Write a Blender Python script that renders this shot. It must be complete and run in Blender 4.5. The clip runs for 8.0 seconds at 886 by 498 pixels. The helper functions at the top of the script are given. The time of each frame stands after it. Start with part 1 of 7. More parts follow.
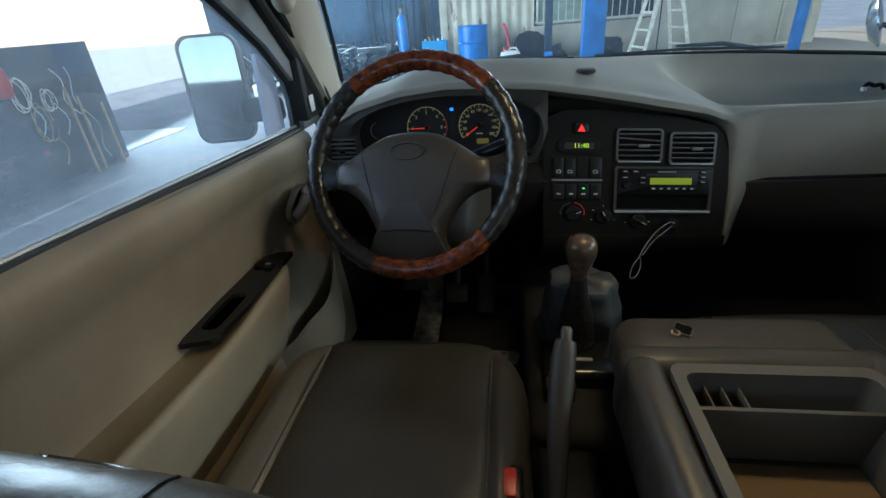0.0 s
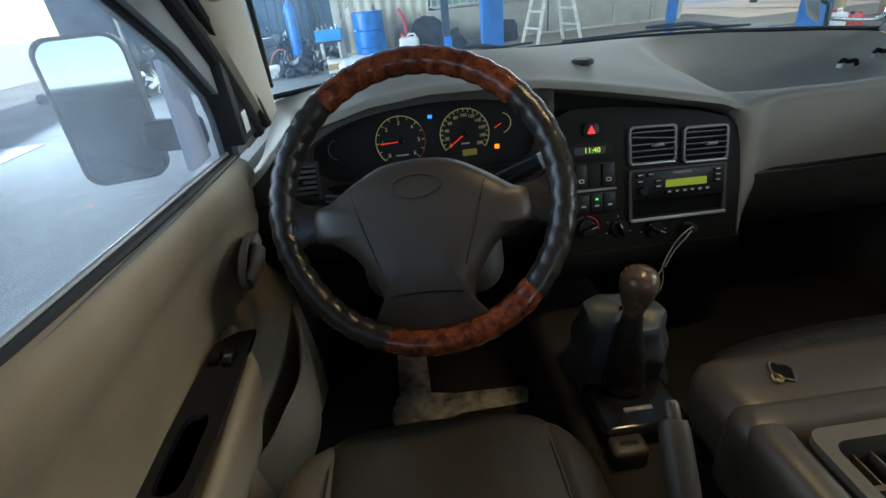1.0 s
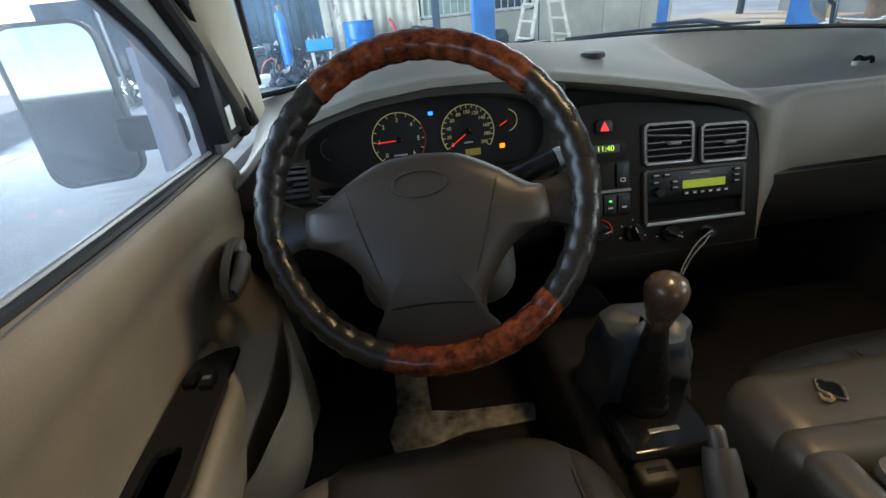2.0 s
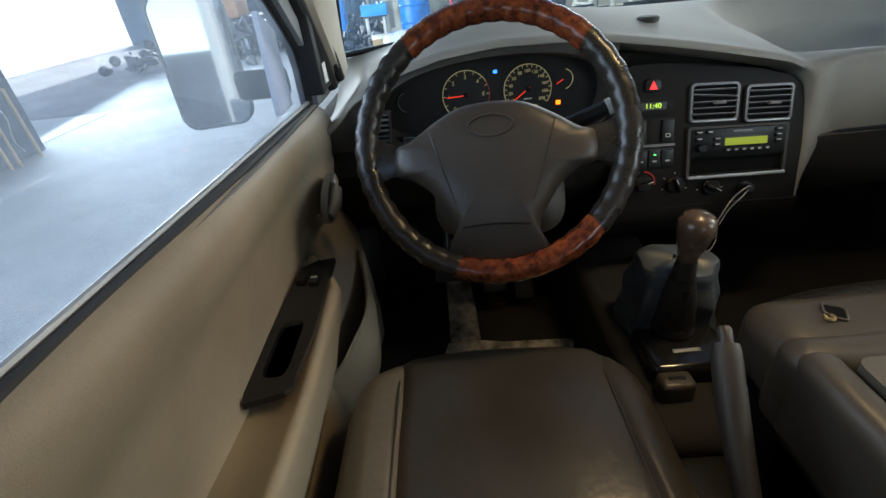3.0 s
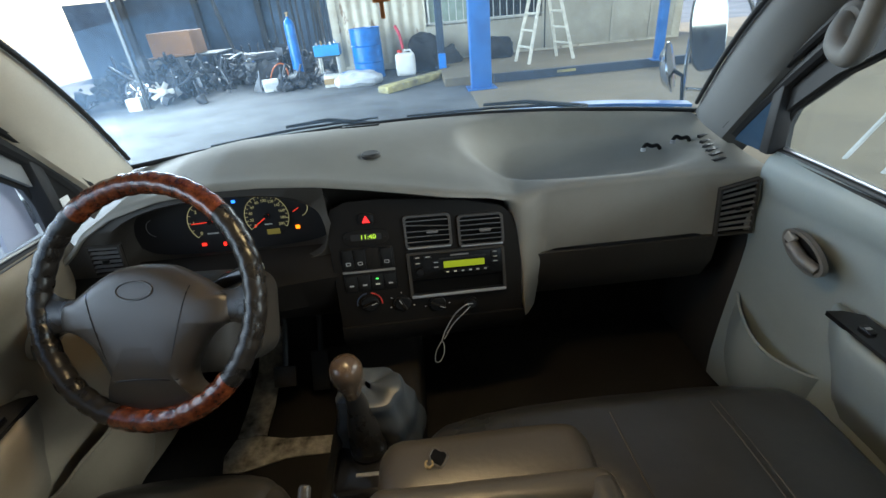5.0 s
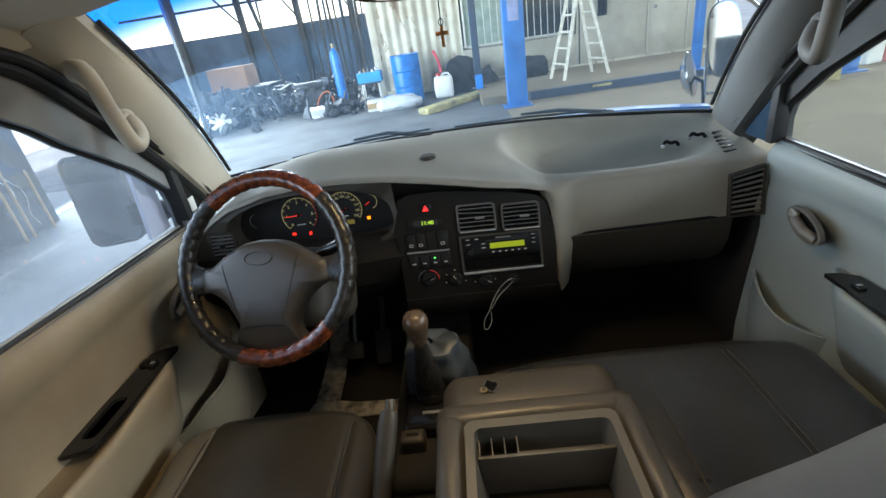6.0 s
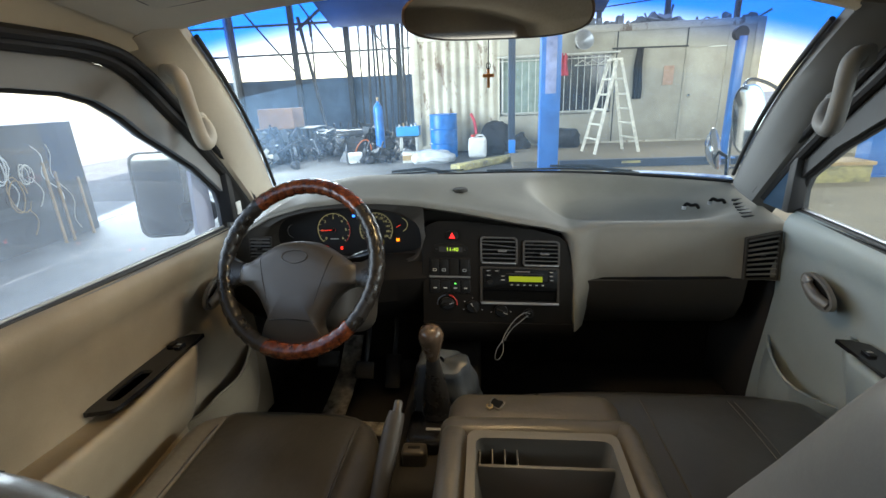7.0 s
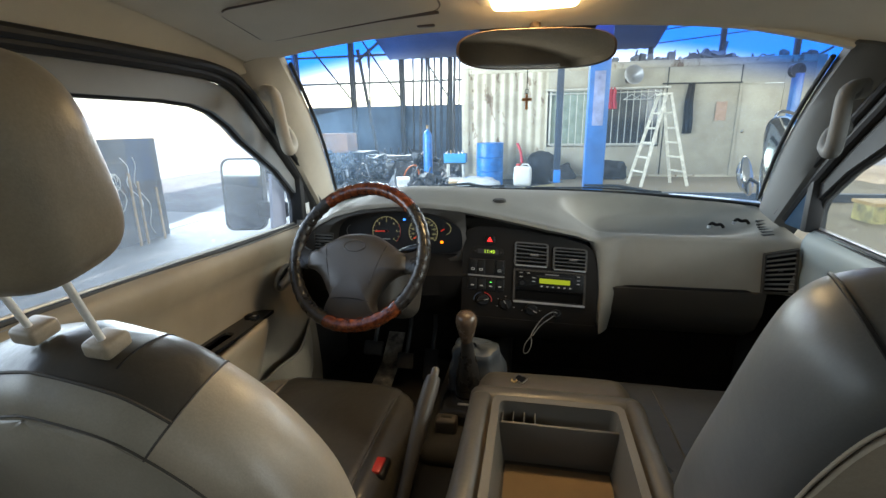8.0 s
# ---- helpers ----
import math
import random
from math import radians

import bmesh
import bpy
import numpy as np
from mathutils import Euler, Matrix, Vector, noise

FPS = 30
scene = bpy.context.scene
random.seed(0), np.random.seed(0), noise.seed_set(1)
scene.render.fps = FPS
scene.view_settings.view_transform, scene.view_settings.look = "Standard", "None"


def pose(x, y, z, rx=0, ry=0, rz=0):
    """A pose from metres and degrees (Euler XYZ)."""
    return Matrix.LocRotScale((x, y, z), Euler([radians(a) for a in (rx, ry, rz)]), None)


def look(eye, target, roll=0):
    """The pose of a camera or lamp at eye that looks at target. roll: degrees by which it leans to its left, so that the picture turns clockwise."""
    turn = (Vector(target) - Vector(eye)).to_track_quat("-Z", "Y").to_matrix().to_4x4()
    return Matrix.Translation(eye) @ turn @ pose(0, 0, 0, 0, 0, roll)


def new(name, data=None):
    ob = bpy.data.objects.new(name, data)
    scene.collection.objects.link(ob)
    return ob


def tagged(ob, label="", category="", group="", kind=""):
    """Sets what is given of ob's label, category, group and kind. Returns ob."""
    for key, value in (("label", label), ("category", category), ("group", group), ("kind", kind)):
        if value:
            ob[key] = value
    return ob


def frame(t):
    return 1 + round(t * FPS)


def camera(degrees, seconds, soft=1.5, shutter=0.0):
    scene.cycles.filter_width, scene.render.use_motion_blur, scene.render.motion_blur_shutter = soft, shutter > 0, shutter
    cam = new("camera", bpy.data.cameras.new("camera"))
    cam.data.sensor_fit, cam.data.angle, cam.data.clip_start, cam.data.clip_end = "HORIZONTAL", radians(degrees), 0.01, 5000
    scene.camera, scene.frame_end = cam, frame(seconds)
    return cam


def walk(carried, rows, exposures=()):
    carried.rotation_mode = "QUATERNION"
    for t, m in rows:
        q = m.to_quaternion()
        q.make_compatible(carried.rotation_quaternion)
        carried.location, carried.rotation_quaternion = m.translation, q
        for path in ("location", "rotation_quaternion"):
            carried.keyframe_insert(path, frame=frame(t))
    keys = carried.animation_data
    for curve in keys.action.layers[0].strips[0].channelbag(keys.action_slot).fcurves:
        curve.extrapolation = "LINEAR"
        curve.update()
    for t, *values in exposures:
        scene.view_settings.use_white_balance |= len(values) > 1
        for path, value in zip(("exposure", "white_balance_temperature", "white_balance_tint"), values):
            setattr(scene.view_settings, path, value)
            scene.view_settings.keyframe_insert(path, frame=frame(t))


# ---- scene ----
cam = camera(88.0, 8.0)
# seconds, eye x y z, turn about x y z
PATH = [
    (0.0, -0.266, 0.008, 1.250, 62.56, 4.28, 7.08),
    (0.5, -0.366, 0.104, 1.262, 60.03, 8.30, -3.42),
    (1.0, -0.438, 0.222, 1.258, 60.06, 5.30, -5.71),
    (1.2, -0.448, 0.248, 1.259, 59.53, 4.56, -6.54),
    (2.3, -0.459, 0.280, 1.215, 61.50, 5.19, -6.72),
    (2.5, -0.482, 0.248, 1.224, 60.80, 4.62, -5.53),
    (3.0, -0.496, 0.142, 1.235, 58.20, 5.55, -0.93),
    (3.5, -0.463, 0.052, 1.233, 58.14, 6.24, 3.93),
    (4.0, -0.150, 0.158, 1.361, 59.71, 8.10, 6.16),
    (4.5, 0.019, 0.175, 1.383, 61.07, 3.72, -3.32),
    (4.7, 0.032, 0.176, 1.388, 60.90, 3.90, -3.80),
    (5.8, 0.002, 0.005, 1.409, 61.87, 9.23, -1.54),
    (6.0, -0.002, -0.051, 1.412, 63.76, 7.99, 0.47),
    (6.5, -0.000, -0.151, 1.387, 70.61, 3.57, 4.83),
    (7.0, -0.017, -0.140, 1.364, 71.31, 2.35, 5.17),
    (7.5, 0.001, -0.164, 1.352, 72.45, 2.99, 2.87),
    (8.0, 0.009, -0.314, 1.338, 74.94, 0.90, 10.99),
]
EXPOSURE = [(0.0, 0.78, 5750, 4), (0.5, 0.76, 5850, 5), (1.0, 0.92, 6000, 6), (2.5, 1.32, 6250, 10), (3.5, 1.36, 6300, 10), (4.5, 1.38, 6200, 7), (6.0, 1.45, 6350, 10), (7.0, 1.52, 6650, 10), (8.0, 1.55, 6700, 10)]
walk(cam, [(t, pose(x, y, z, rx, ry, rz)) for t, x, y, z, rx, ry, rz in PATH], EXPOSURE)

# ---- light ----
GROUND = 0.08
world = bpy.data.worlds.new("sky")
scene.world = world
world.use_nodes = True
wn = world.node_tree
sky = wn.nodes.new("ShaderNodeTexSky")
sky.sky_type, sky.sun_disc = "NISHITA", False
sky.sun_elevation, sky.sun_rotation = radians(43), radians(-18)
wn.links.new(sky.outputs[0], wn.nodes["Background"].inputs[0])
wn.nodes["Background"].inputs[1].default_value = 0.15
sun = new("sun", bpy.data.lights.new("sun", "SUN"))
sun.data.energy, sun.data.angle, sun.data.color = 4.0, radians(0.5), (1.0, 0.95, 0.88)
sun.matrix_world = look((0, 0, 20), (3.0, -9.0, 9.0))


def area_lamp(name, eye, target, sx, sy, watts, color):
    ob = new(name, bpy.data.lights.new(name, "AREA"))
    ob.data.shape, ob.data.size, ob.data.size_y = "RECTANGLE", sx, sy
    ob.data.energy, ob.data.color = watts, color
    ob.matrix_world = look(eye, target)
    return ob


# the sky's light in the open workshop door, the rear windows and the open side above the container
area_lamp("door_daylight", (-4.9, 6.4, 2.0), (0.0, 7.5, 1.2), 3.8, 3.4, 300, (0.80, 0.93, 1.0))
area_lamp("window_daylight", (-4.5, 14.6, 2.9), (0.0, 4.0, 1.0), 5.0, 1.4, 200, (0.82, 0.94, 1.0))
area_lamp("side_daylight", (5.5, 10.0, 4.0), (1.0, 2.0, 1.0), 8.0, 2.0, 200, (0.90, 0.97, 0.95))
# daylight from the van's rear windows, and the lit dome lamp
area_lamp("rear_window_daylight", (0.37, -1.20, 1.28), (0.1, 0.6, 0.85), 0.50, 0.40, 0.38, (0.95, 0.97, 0.88))
area_lamp("left_daylight", (-4.35, 0.6, 2.35), (0.0, 0.6, 1.1), 6.0, 1.8, 70, (0.84, 0.94, 1.0))
# added fill lamp in the side bay, with no opening behind it
area_lamp("bay_fill", (6.0, -2.6, 2.4), (0.4, 0.5, 0.9), 3.0, 2.0, 90, (0.88, 0.96, 1.0))
# added fill lamp before the closed side wall, brightens the container
area_lamp("container_fill", (8.8, 2.5, 4.0), (1.5, 9.5, 1.0), 6.0, 1.4, 350, (0.92, 0.98, 0.94))
area_lamp("dome_lamp_light", (0.0, 0.682, 1.554), (0.0, 0.64, 0.5), 0.15, 0.07, 1.0, (1.0, 0.72, 0.38))

# ---- helpers ----
V = Vector


def ramp(nt, fac, stops):
    r = nt.nodes.new("ShaderNodeValToRGB")
    while len(r.color_ramp.elements) < len(stops):
        r.color_ramp.elements.new(0.5)
    for e, (p, c) in zip(r.color_ramp.elements, stops):
        e.position, e.color = p, (*c, 1)
    nt.links.new(fac, r.inputs[0])
    return r.outputs[0]


def noise_out(nt, vec, scale, detail=4, rough=0.6):
    n = nt.nodes.new("ShaderNodeTexNoise")
    n.inputs["Scale"].default_value, n.inputs["Detail"].default_value, n.inputs["Roughness"].default_value = scale, detail, rough
    nt.links.new(vec, n.inputs["Vector"])
    return n.outputs["Fac"]


def surface(name, color, rough=0.6, metal=0.0, vary=0.15, coarse=6.0, fine=300.0, bump=0.15, tint=None, coat=0.0, spread=0.1, spec=0.5, relief=0.001, wrinkle=0.0):
    """A plain material with two scales of variation: broad stains and fine grain."""
    m = bpy.data.materials.new(name)
    m.use_nodes = True
    nt = m.node_tree
    b = nt.nodes["Principled BSDF"]
    geo = nt.nodes.new("ShaderNodeNewGeometry")
    pos = geo.outputs["Position"]
    broad = noise_out(nt, pos, coarse, 5)
    grain = noise_out(nt, pos, fine, 2)
    dark = tuple(c * (1 - vary) for c in (tint or color))
    light = tuple(min(1, c * (1 + vary)) for c in color)
    base = ramp(nt, broad, [(0.3, dark), (0.7, light)])
    mix = nt.nodes.new("ShaderNodeMixRGB")
    mix.blend_type = "MULTIPLY"
    mix.inputs[0].default_value = 0.35
    nt.links.new(base, mix.inputs[1])
    nt.links.new(ramp(nt, grain, [(0.25, (0.6, 0.6, 0.6)), (0.75, (1, 1, 1))]), mix.inputs[2])
    nt.links.new(mix.outputs[0], b.inputs["Base Color"])
    mr = nt.nodes.new("ShaderNodeMapRange")
    mr.inputs["To Min"].default_value, mr.inputs["To Max"].default_value = max(0.03, rough - spread), min(1, rough + spread)
    nt.links.new(broad, mr.inputs["Value"])
    nt.links.new(mr.outputs[0], b.inputs["Roughness"])
    b.inputs["Metallic"].default_value = metal
    b.inputs["Coat Weight"].default_value = coat
    b.inputs["Specular IOR Level"].default_value = spec
    if bump:
        bp = nt.nodes.new("ShaderNodeBump")
        bp.inputs["Strength"].default_value, bp.inputs["Distance"].default_value = bump, relief
        nt.links.new(grain, bp.inputs["Height"])
        nt.links.new(bp.outputs[0], b.inputs["Normal"])
        if wrinkle:
            fold = noise_out(nt, pos, 16.0, 3, 0.55)
            wp = nt.nodes.new("ShaderNodeBump")
            wp.inputs["Strength"].default_value, wp.inputs["Distance"].default_value = wrinkle, 0.012
            nt.links.new(fold, wp.inputs["Height"])
            nt.links.new(wp.outputs[0], bp.inputs["Normal"])
    return m


def rust_over(m, color, scale, start):
    """Rust blotches, drawn out downwards, over a painted sheet."""
    nt = m.node_tree
    b = nt.nodes["Principled BSDF"]
    old = b.inputs["Base Color"].links[0].from_socket
    geo = nt.nodes.new("ShaderNodeNewGeometry")
    flat_ = nt.nodes.new("ShaderNodeVectorMath")
    flat_.operation = "MULTIPLY"
    flat_.inputs[1].default_value = (1.6, 1.6, 0.55)
    nt.links.new(geo.outputs["Position"], flat_.inputs[0])
    spots = noise_out(nt, flat_.outputs[0], scale, 8, 0.72)
    mix = nt.nodes.new("ShaderNodeMixRGB")
    nt.links.new(ramp(nt, spots, [(start, (0, 0, 0)), (start + 0.05, (0.85, 0.85, 0.85))]), mix.inputs[0])
    nt.links.new(old, mix.inputs[1])
    mix.inputs[2].default_value = (*color, 1)
    nt.links.new(mix.outputs[0], b.inputs["Base Color"])


def glow(name, color, strength):
    m = bpy.data.materials.new(name)
    m.use_nodes = True
    b = m.node_tree.nodes["Principled BSDF"]
    b.inputs["Base Color"].default_value = (*[c * 0.5 for c in color], 1)
    b.inputs["Emission Color"].default_value = (*color, 1)
    b.inputs["Emission Strength"].default_value = strength
    return m


def pane_material(name, color, dust=0.04, gloss=0.07, patch=None, film_color=(0.75, 0.82, 0.9)):
    """Thin glass: light passes tinted, a little is mirrored, dust on it scatters some; patch: place, reach and share of
    a painted-in glare veil.
    """
    m = bpy.data.materials.new(name)
    m.use_nodes = True
    nt = m.node_tree
    out = nt.nodes["Material Output"]
    nt.nodes.remove(nt.nodes["Principled BSDF"])
    t = nt.nodes.new("ShaderNodeBsdfTransparent")
    t.inputs[0].default_value = (*color, 1)
    g = nt.nodes.new("ShaderNodeBsdfGlossy")
    g.inputs["Roughness"].default_value = 0.02
    d = nt.nodes.new("ShaderNodeBsdfTranslucent")
    d.inputs[0].default_value = (*film_color, 1)
    geo = nt.nodes.new("ShaderNodeNewGeometry")
    f = noise_out(nt, geo.outputs["Position"], 5.0, 6, 0.7)
    mr = nt.nodes.new("ShaderNodeMapRange")
    mr.inputs["To Min"].default_value, mr.inputs["To Max"].default_value = 0.0, 2 * dust
    nt.links.new(f, mr.inputs["Value"])
    film = mr.outputs[0]
    # painted glare veil, fading outwards from its centre
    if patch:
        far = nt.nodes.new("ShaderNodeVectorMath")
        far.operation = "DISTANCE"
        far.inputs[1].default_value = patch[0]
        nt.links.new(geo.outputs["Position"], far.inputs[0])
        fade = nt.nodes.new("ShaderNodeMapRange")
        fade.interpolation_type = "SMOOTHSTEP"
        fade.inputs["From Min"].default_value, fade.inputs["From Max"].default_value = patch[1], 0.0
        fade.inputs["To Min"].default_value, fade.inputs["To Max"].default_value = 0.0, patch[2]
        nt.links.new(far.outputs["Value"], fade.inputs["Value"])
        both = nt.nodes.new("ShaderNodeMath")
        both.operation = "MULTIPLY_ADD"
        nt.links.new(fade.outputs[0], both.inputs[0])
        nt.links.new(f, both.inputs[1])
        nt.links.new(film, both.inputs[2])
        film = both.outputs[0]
    a = nt.nodes.new("ShaderNodeMixShader")
    a.inputs[0].default_value = gloss
    nt.links.new(t.outputs[0], a.inputs[1])
    nt.links.new(g.outputs[0], a.inputs[2])
    c = nt.nodes.new("ShaderNodeMixShader")
    nt.links.new(film, c.inputs[0])
    nt.links.new(a.outputs[0], c.inputs[1])
    nt.links.new(d.outputs[0], c.inputs[2])
    nt.links.new(c.outputs[0], out.inputs[0])
    return m


def band_material(name, z0, z1, clear, tint):
    """Thin glass whose tint deepens from z0 to z1, along the arch of its top edge."""
    m = pane_material(name, clear, 0.04)
    nt = m.node_tree
    t = next(n for n in nt.nodes if n.bl_idname == "ShaderNodeBsdfTransparent")
    geo = nt.nodes.new("ShaderNodeNewGeometry")
    sep = nt.nodes.new("ShaderNodeSeparateXYZ")
    nt.links.new(geo.outputs["Position"], sep.inputs[0])
    mr = nt.nodes.new("ShaderNodeMapRange")
    mr.interpolation_type = "SMOOTHSTEP"
    mr.inputs["From Min"].default_value, mr.inputs["From Max"].default_value = z0, z1
    value = sep.outputs[0]
    for operation, number, other in (("ABSOLUTE", 0, None), ("DIVIDE", 0.64, None), ("POWER", 2.2, None), ("MULTIPLY", 0.075, None), ("ADD", 0, sep.outputs[2])):
        step = nt.nodes.new("ShaderNodeMath")
        step.operation = operation
        step.inputs[1].default_value = number
        nt.links.new(value, step.inputs[0])
        if other:
            nt.links.new(other, step.inputs[1])
        value = step.outputs[0]
    lean = nt.nodes.new("ShaderNodeMath")
    lean.operation = "MULTIPLY_ADD"
    lean.inputs[1].default_value = 0.028
    nt.links.new(sep.outputs[0], lean.inputs[0])
    nt.links.new(value, lean.inputs[2])
    nt.links.new(lean.outputs[0], mr.inputs["Value"])
    nt.links.new(ramp(nt, mr.outputs[0], [(0.0, clear), (1.0, tint)]), t.inputs[0])
    return m


def burl_material(name):
    """Lacquered burr wood: dark orange-brown with darker eyes."""
    m = bpy.data.materials.new(name)
    m.use_nodes = True
    nt = m.node_tree
    b = nt.nodes["Principled BSDF"]
    geo = nt.nodes.new("ShaderNodeNewGeometry")
    n = noise_out(nt, geo.outputs["Position"], 60, 6, 0.7)
    base = ramp(nt, n, [(0.3, (0.018, 0.005, 0.003)), (0.45, (0.10, 0.022, 0.008)), (0.62, (0.23, 0.058, 0.017)), (0.8, (0.34, 0.115, 0.036))])
    v = nt.nodes.new("ShaderNodeTexVoronoi")
    v.inputs["Scale"].default_value = 90
    nt.links.new(geo.outputs["Position"], v.inputs["Vector"])
    mix = nt.nodes.new("ShaderNodeMixRGB")
    mix.blend_type, mix.inputs[0].default_value = "MULTIPLY", 0.6
    nt.links.new(base, mix.inputs[1])
    nt.links.new(ramp(nt, v.outputs["Distance"], [(0.08, (0.2, 0.12, 0.1)), (0.35, (1, 1, 1))]), mix.inputs[2])
    nt.links.new(mix.outputs[0], b.inputs["Base Color"])
    b.inputs["Roughness"].default_value = 0.25
    b.inputs["Coat Weight"].default_value = 0.55
    b.inputs["Coat Roughness"].default_value = 0.08
    return m


M = {}
M["pad"] = surface("dash_pad_grey", (0.29, 0.275, 0.235), 0.62, vary=0.1, fine=900, bump=0.25)
M["pad_low"] = surface("dash_lower_grey", (0.040, 0.035, 0.028), 0.6, vary=0.12, fine=900, bump=0.2)
M["fascia"] = surface("fascia_charcoal", (0.011, 0.0095, 0.008), 0.68, vary=0.15, fine=700, bump=0.15, spec=0.2)
M["black"] = surface("black_plastic", (0.0085, 0.0082, 0.008), 0.40, vary=0.2, fine=500, bump=0.1, spec=0.22)
M["radio_black"] = surface("radio_face_black", (0.006, 0.006, 0.006), 0.36, vary=0.2, fine=500, bump=0.05, spec=0.18)
M["gloss_black"] = surface("gloss_black_plastic", (0.012, 0.012, 0.013), 0.16, vary=0.2, bump=0.0)
M["cluster"] = surface("cluster_black", (0.012, 0.011, 0.011), 0.5, vary=0.2, bump=0.05)
M["silver"] = surface("silver_paint", (0.42, 0.42, 0.42), 0.38, metal=0.5, vary=0.1, bump=0.05)
M["chrome"] = surface("chrome_plate", (0.75, 0.75, 0.75), 0.15, metal=1.0, vary=0.06, bump=0.0)
M["beige"] = surface("beige_trim", (0.38, 0.322, 0.236), 0.52, vary=0.14, coarse=3, fine=700, bump=0.2, tint=(0.33, 0.275, 0.198))
# passenger door trim; the bluish daylight on it is put into the colour
M["cool_cast_trim"] = surface("grey_green_cool_cast_trim", (0.262, 0.302, 0.300), 0.55, vary=0.12, coarse=3, fine=700, bump=0.2)
M["headliner"] = surface("headliner_cloth", (0.70, 0.635, 0.52), 0.95, vary=0.1, coarse=3, fine=1200, bump=0.3)
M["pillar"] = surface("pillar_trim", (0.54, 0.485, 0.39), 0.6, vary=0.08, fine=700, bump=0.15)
M["leather"] = surface("taupe_leather", (0.050, 0.0445, 0.037), 0.30, vary=0.22, coarse=4, fine=420, bump=0.25, tint=(0.040, 0.034, 0.026), relief=0.0005, wrinkle=0.22)
# brown bench leather greyed: the cool window sheen is put into its colour
M["leather_cool_bench"] = surface("cool_sheen_bench_leather", (0.034, 0.034, 0.033), 0.30, vary=0.22, coarse=4, fine=420, bump=0.25, tint=(0.028, 0.028, 0.027), relief=0.0005, wrinkle=0.22)
M["tray"] = surface("tray_plastic", (0.098, 0.086, 0.068), 0.5, vary=0.1, fine=700, bump=0.2)
M["frame_leather"] = surface("console_leather", (0.060, 0.050, 0.037), 0.43, vary=0.15, coarse=4, fine=420, bump=0.25, relief=0.0005, wrinkle=0.22)
M["leather_lt"] = surface("beige_leather", (0.31, 0.262, 0.20), 0.38, vary=0.15, coarse=4, fine=420, bump=0.25, relief=0.0005, wrinkle=0.22)
# seat leather with the door window's sheen painted in as a paler tone
M["leather_sheen"] = surface("window_sheen_leather", (0.150, 0.130, 0.102), 0.36, vary=0.15, coarse=4, fine=420, bump=0.25, relief=0.0005, wrinkle=0.22)
M["leather_back"] = surface("grey_beige_leather", (0.27, 0.245, 0.198), 0.42, vary=0.2, coarse=5, fine=420, bump=0.25, relief=0.0005, wrinkle=0.22)
M["leather_dark"] = surface("dark_brown_leather", (0.080, 0.080, 0.079), 0.40, vary=0.15, coarse=3, fine=420, bump=0.15, relief=0.0004, wrinkle=0.10)
M["leather_brown"] = surface("brown_leather", (0.20, 0.165, 0.122), 0.40, vary=0.2, coarse=5, fine=420, bump=0.25, relief=0.0005, wrinkle=0.22)
M["brake_grip"] = surface("worn_brown_grip", (0.040, 0.034, 0.027), 0.5, vary=0.2, coarse=12, fine=500, bump=0.2)
M["foam"] = surface("yellow_foam", (0.27, 0.19, 0.085), 0.9, vary=0.25, coarse=40, fine=600, bump=0.4)
M["thread"] = surface("seam_thread", (0.05, 0.043, 0.035), 0.7, vary=0.2)
M["rim"] = surface("rim_leather", (0.021, 0.0185, 0.016), 0.28, vary=0.3, coarse=20, fine=500, bump=0.2)
M["shroud"] = surface("shroud_taupe", (0.074, 0.064, 0.051), 0.55, vary=0.1, fine=800, bump=0.2)
M["knob"] = surface("worn_brown_knob", (0.085, 0.056, 0.036), 0.26, vary=0.3, coarse=30, bump=0.05)
# pillar trim in shade painted as darker grey; also the mirror housing's own grey
M["pillar_shade_mirror_grey"] = surface("shaded_pillar_mirror_grey", (0.115, 0.117, 0.113), 0.6, vary=0.08, fine=700, bump=0.15)
M["hub"] = surface("hub_taupe", (0.044, 0.037, 0.030), 0.36, vary=0.12, fine=800, bump=0.25)
M["burl"] = burl_material("burr_wood")
M["rubber"] = surface("rubber_seal", (0.016, 0.016, 0.017), 0.6, vary=0.2, bump=0.1)
M["carpet"] = surface("dark_carpet", (0.019, 0.017, 0.0155), 0.95, vary=0.4, coarse=8, fine=600, bump=0.8)
M["mat"] = surface("worn_floor_mat", (0.42, 0.40, 0.35), 0.8, vary=0.6, coarse=22, fine=300, bump=0.5, tint=(0.16, 0.15, 0.13))
M["glass"] = pane_material("dusty_side_glass", (0.92, 0.95, 0.98), 0.08)
# sky glare at the left painted in as a bluish film over the dust
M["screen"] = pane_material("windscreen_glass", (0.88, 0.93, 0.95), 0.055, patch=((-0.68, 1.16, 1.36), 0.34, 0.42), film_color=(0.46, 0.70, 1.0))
M["clear_pane"] = pane_material("passenger_door_glass", (0.90, 0.93, 0.92), 0.03)
M["blue_band"] = band_material("blue_band_glass", 1.478, 1.545, (0.88, 0.93, 0.95), (0.0, 0.12, 0.60))
M["boot"] = surface("boot_leather", (0.060, 0.068, 0.076), 0.40, vary=0.2, coarse=12, fine=500, bump=0.3)
M["mirror"] = surface("mirror_silver", (0.85, 0.86, 0.88), 0.04, metal=1.0, vary=0.03, bump=0.0, spread=0.01)
M["dim_mirror"] = surface("dimming_mirror_glass", (0.55, 0.52, 0.49), 0.04, metal=1.0, vary=0.05, bump=0.0, spread=0.01)
M["cord"] = surface("grey_cord", (0.30, 0.30, 0.29), 0.5, vary=0.1)
